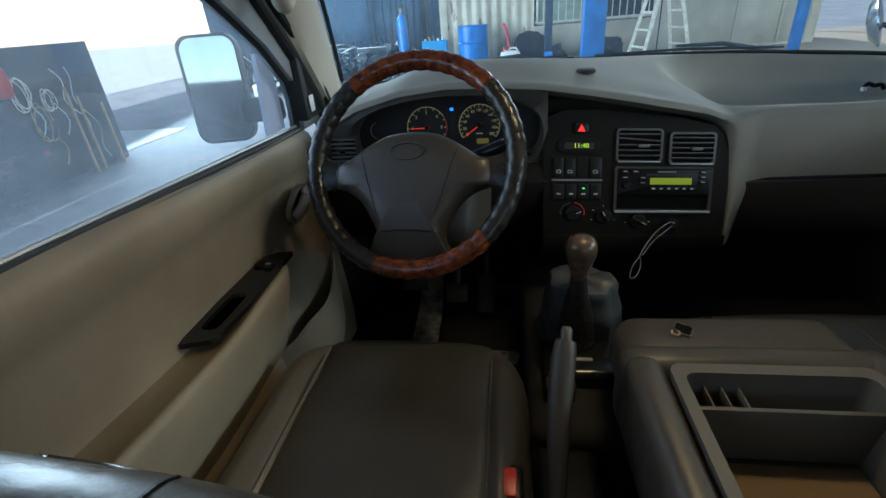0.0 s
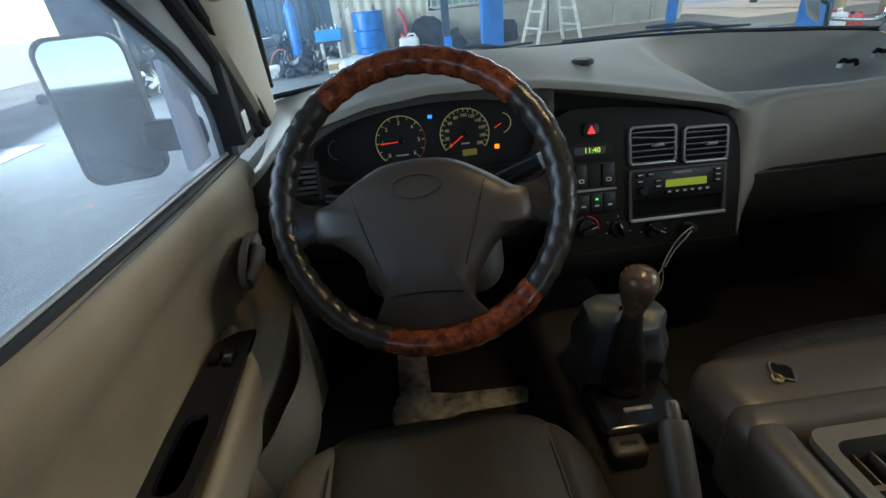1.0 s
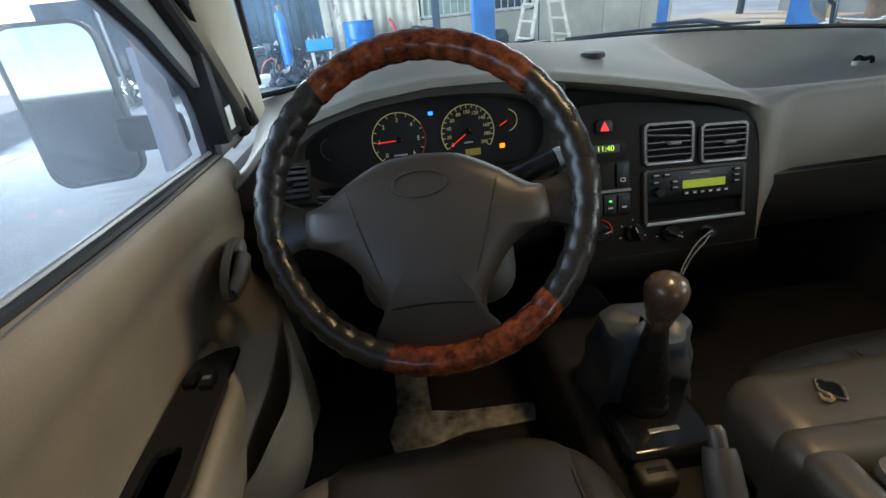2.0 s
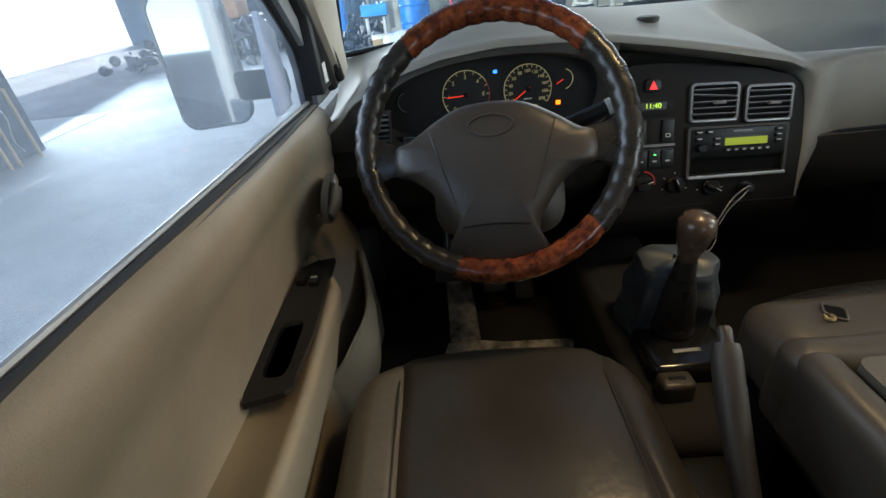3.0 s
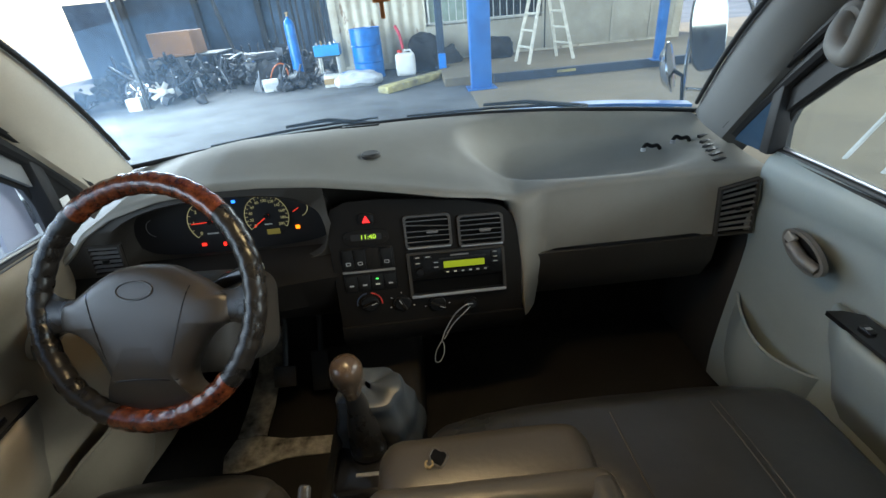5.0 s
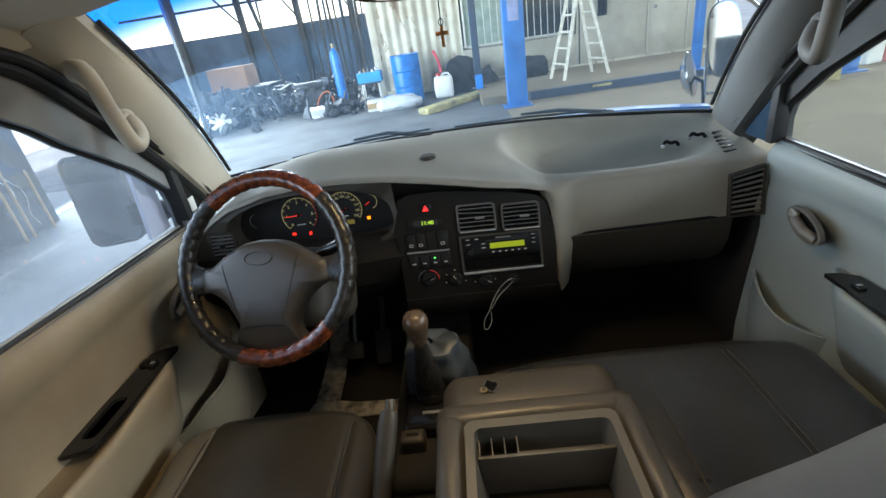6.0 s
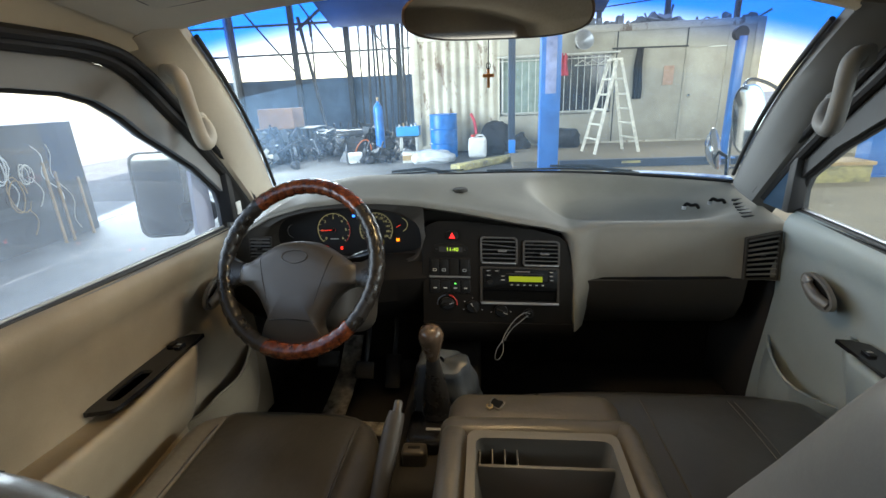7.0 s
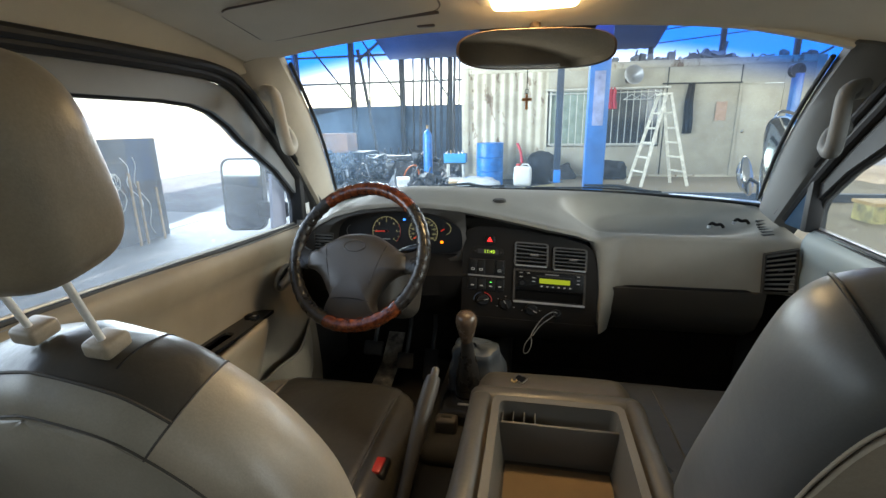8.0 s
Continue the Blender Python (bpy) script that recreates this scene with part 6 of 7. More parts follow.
# heater dials
for u, v, kind in ((-0.128, 0.795, 0), (-0.060, 0.787, 1), (0.015, 0.776, 2)):
    at = lift(0) @ Matrix.Translation((fu(u), fv(v), 0))
    dial = part("heater_dial", spin([(0.019, 0.0), (0.0185, 0.006), (0.016, 0.008), (0.0, 0.008)], at, 28), "black", dash, "black heater dial")
    ang = radians((20, 115, -25)[kind])
    part("grip_bar", box(-0.017, 0.017, -0.0035, 0.0035, 0.008, 0.018, 0.002, m=at @ Matrix.Rotation(ang, 4, "Z")), "fascia", dial)
    part("pointer", box(0.004, 0.016, -0.0008, 0.0008, 0.018, 0.0185, 0.0, m=at @ Matrix.Rotation(ang, 4, "Z")), MARK, dial)
    if kind == 0:
        for a0, a1, mt in ((-10, 80, "red"), (100, 190, "blue")):
            o = [at @ V((0.0265 * math.cos(radians(a0 + (a1 - a0) * k / 10)), 0.0265 * math.sin(radians(a0 + (a1 - a0) * k / 10)), 0.001)) for k in range(11)]
            part("scale_arc", tube(o, 0.0016, 6), mt if mt == "red" else "beam_blue", dial, mt + " temperature arc")
    else:
        for k in range(5 if kind == 1 else 4):
            a = radians(200 - 55 * k) if kind == 1 else radians(190 - 65 * k)
            part("scale_mark", box(-0.002, 0.002, -0.0008, 0.0008, 0.0, 0.0006, 0.0, m=at @ Matrix.Translation((0.027 * math.cos(a), 0.027 * math.sin(a), 0)) @ Matrix.Rotation(a, 4, "Z")), MARK, dial)
socket = part("power_socket", spin([(0.016, 0.0), (0.016, 0.004), (0.011, 0.005), (0.0105, 0.0), (0.0, 0.0)], lift(0) @ Matrix.Translation((fu(0.090), fv(0.768), 0)), 24), "black", dash, "power socket")
cord = thing("charging_cord", F(0.088, 0.768, 0.02), "thin pale cord tied in a loop at the socket", "cord")
part("plug", tube([F(0.090, 0.768, 0.002), F(0.088, 0.772, 0.022)], [0.009, 0.008], 12), "black", cord)
part("wire", tube(spline([F(0.088, 0.774, 0.022), F(0.070, 0.778, 0.035), F(0.045, 0.755, 0.032), F(0.022, 0.715, 0.03), F(0.012, 0.690, 0.03), F(-0.002, 0.665, 0.03), F(-0.006, 0.638, 0.03), F(0.004, 0.636, 0.03), F(0.014, 0.655, 0.03), F(0.016, 0.680, 0.03), F(0.012, 0.692, 0.032)], 8), 0.0013, 6), "cord", cord)
part("wire", tube(spline([F(0.086, 0.770, 0.020), F(0.066, 0.755, 0.028), F(0.040, 0.730, 0.03), F(0.018, 0.695, 0.032)], 8), 0.0012, 6), "cord", cord)

# ---- instrument cluster ----
CY = 1.092


CO = [(-0.622, 0.962), (-0.626, 1.0), (-0.605, 1.038), (-0.55, 1.068), (-0.48, 1.083), (-0.40, 1.089), (-0.32, 1.085), (-0.25, 1.071), (-0.205, 1.045), (-0.192, 1.01), (-0.196, 0.972), (-0.22, 0.946), (-0.30, 0.936), (-0.41, 0.934), (-0.52, 0.936), (-0.59, 0.944)]
cl = V((-0.41, 1.01, 0))
inner = spline([(x, z, 0) for x, z in CO] + [(CO[0][0], CO[0][1], 0)], 4)[:-1]
outer = []
for p in inner:
    d = (p - cl).normalized()
    r = (p - cl).length
    while r < 0.6:
        q = cl + d * r
        if q.x < -0.735 or q.x > -0.186 or q.y < 0.925 or q.y > lerp(BROW, q.x) - 0.006:
            break
        r += 0.002
    outer.append(cl + d * max(r, (p - cl).length + 0.002))
rows = [[V((p.x, 1.014, p.y)) for p in outer], [V((q.x + (p.x - q.x) * 0.85, 1.008, q.y + (p.y - q.y) * 0.85)) for p, q in zip(inner, outer)], [V((p.x, 1.014, p.y)) for p in inner], [V((p.x * 1.0, CY - 0.004, p.y)) for p in inner]]
part("binnacle", thicken(grid(rows, close_v=True), 0.003), "pad_low", dash, "dark binnacle round the instruments", angle=60)
cluster = part("instrument_panel", slab([(p.x, p.y - 1.0) for p in inner], 0.004, Matrix(((1, 0, 0, 0), (0, 0.12, -1, CY), (0, 1, 0.12, 1.0), (0, 0, 0, 1)))), "cluster", dash, "black instrument panel with lit dials")
KM = Matrix(((1, 0, 0, 0), (0, 0.12, -0.993, CY - 0.005), (0, 0.993, 0.12, 1.0), (0, 0, 0, 1)))


def dial_at(cx, cz, r, a0, a1, labels, ticks, needle, red_from=None):
    m = KM @ Matrix.Translation((cx, cz - 1.0, 0))
    face = part("dial", spin([(r, 0.0), (r, 0.001), (0, 0.001)], m, 40), "cluster", cluster, "round dial with pale figures")
    arc = lambda b0, b1: [m @ V((r * math.cos(radians(b0 + (b1 - b0) * k / 40)), r * math.sin(radians(b0 + (b1 - b0) * k / 40)), 0.002)) for k in range(41)]
    am = a0 + (a1 - a0) * (red_from if red_from else 1.0)
    part("scale_ring", tube(arc(a0, am), 0.0008, 6), DIAL, face)
    if red_from:
        part("red_zone", tube(arc(am, a1), 0.0009, 6), "red", face, "red zone of the scale")
    for k in range(ticks + 1):
        a = radians(a0 + (a1 - a0) * k / ticks)
        part("tick", box(r - 0.006, r - 0.001, -0.0006, 0.0006, 0.001, 0.0018, 0.0, m=m @ Matrix.Rotation(a, 4, "Z")), DIAL, face, smooth=False)
    for k, t in enumerate(labels):
        a = radians(a0 + (a1 - a0) * k / (len(labels) - 1))
        part("figure", words(t, 0.0105 if len(t) < 2 else 0.0085, m @ Matrix.Translation(((r - 0.0125) * math.cos(a), (r - 0.0125) * math.sin(a), 0.0018))), DIAL, face, smooth=False)
    a = radians(a0 + (a1 - a0) * needle)
    part("needle", box(-0.006, r - 0.008, -0.0008, 0.0008, 0.003, 0.004, 0.0, m=m @ Matrix.Rotation(a, 4, "Z")), NEEDLE, face, "red needle")
    part("needle_hub", spin([(0.006, 0.001), (0.005, 0.006), (0, 0.006)], m, 16), "black", face)


dial_at(-0.456, 1.008, 0.047, 225, -45, ["0", "1", "2", "3", "4", "5", "6"], 12, 0.16, 0.72)
dial_at(-0.333, 1.008, 0.047, 215, -35, ["0", "20", "40", "60", "80", "100", "120", "140", "160", "180", "200"], 20, 0.0)
m = KM @ Matrix.Translation((-0.262, 0.020, 0))
part("fuel_gauge", tube([m @ V((0.019 * math.cos(radians(a)), 0.019 * math.sin(radians(a)), 0.001)) for a in range(-75, 80, 8)], 0.0009, 6), DIAL, cluster, "fuel gauge arc")
part("fuel_needle", box(0.0, 0.015, -0.0007, 0.0007, 0.002, 0.003, 0.0, m=m @ Matrix.Rotation(radians(-150), 4, "Z")), NEEDLE, cluster)
fm = KM @ Matrix.Translation((-0.575, 0.006, 0))
part("temperature_gauge", tube([fm @ V((0.019 * math.cos(radians(a)), 0.019 * math.sin(radians(a)), 0.001)) for a in range(105, 260, 8)], 0.0007, 6), "silver_dark", cluster)
for x, z, mt, w, h in ((-0.272, 0.977, AMBER, 0.009, 0.008), (-0.396, 1.047, BLUEL, 0.008, 0.006), (-0.482, 0.958, REDL, 0.010, 0.006), (-0.437, 0.955, REDL, 0.006, 0.008)):
    part("warning_lamp", slab(round_rect(-w / 2, w / 2, -h / 2, h / 2, 0.001), 0.0008, KM @ Matrix.Translation((x, z - 1.0, 0.001))), mt, cluster, "lit warning lamp", smooth=False)
part("trip_display", slab(round_rect(-0.014, 0.014, -0.006, 0.006, 0.001), 0.0008, KM @ Matrix.Translation((-0.326, -0.028, 0.001))), glow("trip_glass", (0.25, 0.2, 0.04), 0.15), cluster, smooth=False)
part("unit_bar", slab(round_rect(-0.008, 0.008, -0.0014, 0.0014, 0.0005), 0.0006, KM @ Matrix.Translation((-0.333, -0.010, 0.002))), MARK, cluster)
part("unit_bar", slab(round_rect(-0.012, 0.012, -0.0014, 0.0014, 0.0005), 0.0006, KM @ Matrix.Translation((-0.456, -0.018, 0.002))), MARK, cluster)


def side_vent(name, corners, y, n, tab):
    """An end outlet: corners (x, z) from lower inner corner round; slats level."""
    (ax, az), (bx, bz), (cx, cz), (dx, dz) = corners
    mid = V(((ax + cx) / 2, (az + cz) / 2))
    o = [(mid.x + (x - mid.x) * 1.14, mid.y + (z - mid.y) * 1.09) for x, z in corners]
    m = Matrix(((1, 0, 0, 0), (0, 0, -1, y), (0, 1, 0, 0), (0, 0, 0, 1)))
    v = part("side_vent", ring_slab(o, corners, 0.012, m @ Matrix.Translation((0, 0, -0.006))), "pad_low", dash, "dashboard end air vent", smooth=False)
    # duct depth painted as a near-black sheet
    part("duct", slab(o, 0.002, m @ Matrix.Translation((0, 0, -0.004))), "recess_shade", v)
    for k in range(n):
        t = (k + 0.6) / n
        l, r = V((ax, az)).lerp(V((dx, dz)), t), V((bx, bz)).lerp(V((cx, cz)), t)
        rows = [[V((q.x, y - 0.004, q.y - 0.0015)), V((q.x, y - 0.005, q.y + 0.0006)), V((q.x, y + 0.002, q.y + 0.0026)), V((q.x, y + 0.003, q.y + 0.0005))] for q in (l, r)]
        part("slat", grid(rows, close_v=True), "silver_dark", v, smooth=False)
    part("tab", box(mid.x - 0.006, mid.x + 0.006, y - 0.010, y - 0.004, mid.y - 0.003, mid.y + 0.003, 0.001), "black", v)


side_vent("l", [(-0.672, 0.953), (-0.612, 0.953), (-0.606, 1.012), (-0.664, 1.014)], 1.004, 6, 0)
side_vent("r", [(0.648, 0.878), (0.722, 0.878), (0.712, 0.998), (0.640, 0.982)], 1.036, 8, 0)
for k in range(6):
    t = k / 5
    p = V((0.708, 1.245, 1.035)).lerp(V((0.672, 1.115, 1.022)), t)
    part("demister_slot", box(-0.017, 0.017, -0.005, 0.005, -0.004, 0.0055, 0.0005, m=Matrix.Translation((p.x, p.y, dash_top(p.x, p.y) - 0.004)) @ pose(0, 0, 0, 0, 0, 20)), "black", dash)
z_ = dash_top(-0.094, 1.125)
part("sun_sensor", spin([(0.021, 0.0), (0.021, 0.006), (0.017, 0.009), (0.0, 0.009)], pose(-0.094, 1.125, z_ - 0.001), 24), "pad_low", dash, "small round sun sensor")
part("screw_cover", slab(round_rect(-0.05, 0.05, -0.006, 0.006, 0.003), 0.003, pose(-0.14, 1.37, dash_top(-0.14, 1.37) + 0.001)), "black", dash)
for x, y, lab in ((0.585, 1.255, "black and white plastic cable clip on the dashboard"), (0.652, 1.245, "grey plastic clip on the dashboard")):
    z_ = dash_top(x, y) + 0.006
    c = thing("cable_clip", (x, y, z_), lab, "clip", "clips on the dashboard")
    part("hook", tube(spline([(x - 0.022, y, z_ + 0.004), (x - 0.012, y + 0.004, z_ + 0.016), (x, y, z_ + 0.012), (x + 0.012, y - 0.004, z_ + 0.014), (x + 0.022, y, z_ + 0.004)], 5), 0.005, 8), "black", c)
    part("tip", spin([(0.0, -0.006), (0.006, -0.004), (0.006, 0.004), (0, 0.006)], pose(x - 0.02, y, z_ + 0.005), 12), "white" if "white" in lab else "silver", c)

# ---- footwell ----
mat_piece = part("floor_mat", thicken(grid([[(-0.548, 0.905, 0.426), (-0.50, 0.90, 0.428), (-0.40, 0.93, 0.427), (-0.25, 0.935, 0.426)], [(-0.560, 0.95, 0.428), (-0.50, 0.955, 0.432), (-0.40, 0.965, 0.431), (-0.24, 0.975, 0.427)], [(-0.545, 1.0, 0.428), (-0.48, 1.0, 0.432), (-0.41, 0.985, 0.431), (-0.25, 0.982, 0.427)]]), 0.004), "mat")
tagged(mat_piece, "worn pale rubber floor mat in the driver footwell", "floor mat")
strip = part("foot_plate", thicken(grid([[(-0.540, 1.0, 0.430), (-0.465, 1.0, 0.430)], [(-0.542, 1.10, 0.433), (-0.468, 1.10, 0.433)], [(-0.545, 1.22, 0.45), (-0.475, 1.22, 0.45)], [(-0.545, 1.33, 0.53), (-0.478, 1.33, 0.53)]]), 0.004), "mat")
tagged(strip, "scuffed pale foot rest strip on the footwell floor", "foot rest")
for x, y, z, w, h in ((-0.53, 1.10, 0.575, 0.07, 0.05), (-0.415, 1.10, 0.535, 0.06, 0.055), (-0.335, 1.15, 0.50, 0.05, 0.11)):
    p = thing("pedal", (x, y, z), "black rubber pedal on a steel arm", "pedal", "pedals")
    pm = pose(x, y, z, 55)
    part("pad", box(-w / 2, w / 2, -h / 2, h / 2, -0.006, 0.006, 0.004, 2, m=pm), "rubber", p)
    part("arm", tube([pm @ V((0, 0.01, -0.008)), (x, y + 0.10, z + 0.10), (x, y + 0.12, z + 0.28)], 0.008, 8), "steel", p)
# ---- workshop clutter ----
def engine_block(x, y, z, s, turn, seed, label):
    """A stripped engine: block, head, pipes, pulleys."""
    rnd = random.Random(seed)
    e = thing("engine_block", (x, y, z), label, "engine part", "scrap engines")
    m = pose(x, y, z, 0, 0, turn) @ Matrix.Scale(s, 4)
    part("block", box(-0.28, 0.28, -0.18, 0.18, 0.05, 0.34, 0.03, 2, m=m), "grime", e)
    part("head", box(-0.26, 0.26, -0.10, 0.10, 0.34, 0.46, 0.02, 2, m=m), "grime", e)
    part("sump", box(-0.2, 0.2, -0.13, 0.13, 0.0, 0.06, 0.02, 2, m=m), "steel", e)
    for k in range(3):
        cx, cz, r = rnd.uniform(-0.22, 0.22), rnd.uniform(0.14, 0.36), rnd.uniform(0.05, 0.09)
        part("pulley", spin([(r, 0.0), (r, 0.02), (r * 0.8, 0.026), (r, 0.032), (r, 0.05), (r * 0.3, 0.055), (0, 0.055)], m @ pose(cx, -0.18, cz, 90), 18), "chrome" if k == 0 else "grime", e)
    for k in range(4):
        p0 = V((rnd.uniform(-0.25, 0.25), -0.15, rnd.uniform(0.3, 0.45)))
        p1 = p0 + V((rnd.uniform(-0.15, 0.15), -0.12, rnd.uniform(-0.05, 0.12)))
        p2 = p1 + V((rnd.uniform(-0.2, 0.2), rnd.uniform(-0.05, 0.1), rnd.uniform(-0.25, 0.0)))
        part("pipe", tube([m @ p for p in spline([p0, p1, p2], 5)], 0.016 * s, 8), ("silver", "grime", "rubber", "chrome")[k], e)


def scrap_heap(x, y, z, w, d, h, n, seed, name, label, material="scrap"):
    """A heap of small oily parts, too many to count."""
    rnd = random.Random(seed)
    bm = bmesh.new()
    for k in range(n):
        px, py = rnd.gauss(0, 0.38), rnd.gauss(0, 0.38)
        hz = max(0, h * (1 - (px * px + py * py) * 0.9)) * rnd.random()
        s = rnd.uniform(0.04, 0.15)
        mm = pose(x + px * w, y + py * d, z + hz + s * 0.4, rnd.uniform(0, 360), rnd.uniform(0, 360), rnd.uniform(0, 360))
        if k % 3 == 0:
            spin([(s * 0.6, -s * 0.5), (s * 0.7, -s * 0.3), (s * 0.5, s * 0.2), (s * 0.3, s * 0.6)], mm, 9, bm)
        elif k % 3 == 1:
            box(-s, s, -s * 0.6, s * 0.6, -s * 0.4, s * 0.4, 0.0, bm=bm, m=mm)
        else:
            tube([mm @ V((-s * 2, 0, 0)), mm @ V((0, s * 0.5, 0)), mm @ V((s * 2, 0, s * 0.5))], s * 0.18, 6, bm)
    ob = part(name, bm, material, None, smooth=True)
    return tagged(ob, label, "scrap", kind="stuff")


M["scrap"] = surface("mixed_scrap", (0.045, 0.05, 0.06), 0.45, metal=0.4, vary=0.8, coarse=9, fine=60, bump=0.4, tint=(0.03, 0.035, 0.05))
M["cyan"] = surface("cyan_plastic", (0.02, 0.25, 0.55), 0.4, vary=0.15)
M["bag"] = surface("pale_plastic_bag", (0.55, 0.57, 0.60), 0.3, vary=0.12, coarse=20)
M["cloth_dark"] = surface("dark_cloth", (0.02, 0.022, 0.028), 0.9, vary=0.4, coarse=9, bump=0.5)
M["cloth_red"] = surface("pink_red_cloth", (0.55, 0.06, 0.09), 0.85, vary=0.25, coarse=9)
M["orange"] = surface("orange_hose", (0.5, 0.12, 0.03), 0.5)
M["sheet_paper"] = surface("faded_notice", (0.50, 0.33, 0.24), 0.7, vary=0.2, coarse=14)

engine_block(-3.25, 10.7, GROUND, 1.25, 15, 1, "grimy stripped engine standing on the workshop floor")
engine_block(-4.0, 11.4, GROUND, 1.2, -25, 2, "grimy engine with pale pipes in the scrap heap")
engine_block(-4.7, 10.0, GROUND, 0.9, 40, 3, "small greasy engine in the scrap heap")
scrap_heap(-5.0, 10.0, GROUND, 2.1, 1.2, 0.62, 300, 4, "scrap_parts", "heap of oily engine parts and pipes")
scrap_heap(-3.2, 11.5, GROUND, 1.7, 0.9, 0.55, 240, 5, "scrap_parts", "heap of oily metal parts")
scrap_heap(-2.3, 9.4, GROUND, 0.9, 0.35, 0.12, 70, 6, "small_parts", "scattered small parts on the floor")
wheel_junk = thing("wheel_rim", (-5.1, 9.2, GROUND), "old alloy wheel rim leaning on scrap", "wheel rim")
wm_ = pose(-5.0, 9.0, 0.32, 68, 0, 30)
part("rim_ring", spin([(0.19, -0.09), (0.20, -0.08), (0.185, 0.0), (0.20, 0.08), (0.19, 0.09), (0.165, 0.07), (0.165, -0.07)], wm_, 30), "chrome", wheel_junk)
for k in range(6):
    part("spoke", box(0.02, 0.172, -0.02, 0.02, 0.03, 0.055, 0.008, m=wm_ @ Matrix.Rotation(k * math.pi / 3, 4, "Z")), "chrome", wheel_junk)

bx = thing("brown_panel_box", (-5.2, 11.6, 0.7), "large brown cardboard box lying on a bench", "box")
part("box_body", box(-5.72, -4.80, 11.3, 12.0, 0.70, 1.18, 0.02), "cardboard", bx)
part("lid_flap", box(-5.72, -4.80, 11.1, 11.3, 0.70, 0.72, 0.005), "cardboard", bx)
bench_w = thing("work_bench", (-5.2, 11.6, GROUND), "dark steel work bench", "bench")
part("top", box(-5.9, -4.3, 11.2, 12.2, 0.66, 0.70, 0.005), "steel", bench_w)
for x in (-5.8, -4.4):
    for y in (11.3, 12.1):
        part("leg", box(x - 0.03, x + 0.03, y - 0.03, y + 0.03, GROUND, 0.66, 0.004), "steel", bench_w)

crane = thing("engine_crane", (-4.5, 12.6, GROUND), "dark steel engine crane with a leaning mast", "engine crane")
part("mast", tube([(-4.35, 12.6, GROUND), (-4.9, 12.7, 3.4)], 0.05, 8), "steel", crane)
part("jib", tube([(-4.95, 12.7, 3.1), (-4.2, 12.4, 3.5)], 0.04, 8), "steel", crane)
part("ram", tube([(-4.6, 12.6, 1.4), (-4.5, 12.5, 3.25)], 0.025, 8), "grime", crane)
part("foot", box(-4.9, -3.8, 12.45, 12.55, GROUND, GROUND + 0.1, 0.01), "steel", crane)
part("chain_hook", tube([(-4.55, 12.55, 3.4), (-4.55, 12.55, 2.9)], 0.03, 6), "rubber", crane)

crate = thing("tool_crate", (-1.7, 9.85, 0.55), "bright blue plastic crate of tools on a stand", "crate")
bm = box(-1.93, -1.45, 9.70, 9.72, 0.56, 0.74, 0.0)
for q in ((-1.93, -1.45, 9.98, 10.0, 0.56, 0.74), (-1.93, -1.91, 9.72, 9.98, 0.56, 0.74), (-1.47, -1.45, 9.72, 9.98, 0.56, 0.74), (-1.93, -1.45, 9.70, 10.0, 0.55, 0.57)):
    box(*q, 0.0, bm=bm)
part("crate_body", bm, "cyan", crate)
for k in range(5):
    part("tool", tube([(-1.85 + 0.08 * k, 9.85, 0.58), (-1.88 + 0.085 * k, 9.84, 0.78 + 0.03 * (k % 3))], 0.02, 6), ("silver", "wood", "grime", "white", "chrome")[k], crate)
stand = thing("crate_stand", (-1.7, 9.85, GROUND), "rusty steel stand under the crate", "stand")
part("plate", box(-1.9, -1.48, 9.72, 9.98, 0.52, 0.55, 0.003), "steel", stand)
for x in (-1.86, -1.52):
    for y in (9.75, 9.95):
        part("leg", tube([(x, y, GROUND), (x, y, 0.52)], 0.018, 6), "paint_white", stand)


def carton(x, y, w, d, h, material, label, turn=0, lid="white"):
    c = thing("carton", (x, y, GROUND), label, "box", "cartons")
    m = pose(x, y, GROUND, 0, 0, turn)
    part("carton_body", box(-w / 2, w / 2, -d / 2, d / 2, 0, h, 0.006, m=m), material, c)
    part("carton_band", box(-w / 2 - 0.002, w / 2 + 0.002, -d / 2 - 0.002, d / 2 + 0.002, h * 0.25, h * 0.75, 0.0, m=m), lid, c)


carton(-1.55, 9.15, 0.34, 0.26, 0.20, "paint_white", "pale cardboard carton on the floor", 8, "wood")
carton(-1.22, 9.35, 0.34, 0.26, 0.20, "blue_drum", "blue and white carton on the floor", -18)
carton(-2.75, 9.3, 0.26, 0.24, 0.20, "white", "small white box on the floor", 25, "bag")
bag = part("plastic_bag", cushion(-1.45, -0.72, 8.75, 9.1, GROUND, GROUND + 0.20, 0.08, 0.05), "bag")
for v in bag.data.vertices:
    v.co += V(noise.noise_vector(v.co * 7)) * 0.05
tagged(bag, "crumpled translucent plastic bag on the floor", "plastic bag")
for x, y, w, h in ((0.15, 10.0, 0.55, 0.62), (0.62, 9.9, 0.4, 0.38), (1.6, 9.9, 0.5, 0.45)):
    b_ = part("black_sack", cushion(x - w / 2, x + w / 2, y - 0.22, y + 0.22, GROUND + (0.12 if x > 0.7 else 0), GROUND + h, 0.10, 0.06), "cloth_dark")
    for v in b_.data.vertices:
        v.co += V(noise.noise_vector(v.co * 5)) * 0.07
    tagged(b_, "slumped black sack against the container", "sack", "sacks")
hose = part("pink_hose", tube(spline([(-0.35, 9.72, 0.95), (-0.28, 9.66, 0.8), (-0.24, 9.62, 0.55)], 5), 0.028, 8), "cloth_red")
tagged(hose, "pink hose hanging into the jerrycan", "hose")
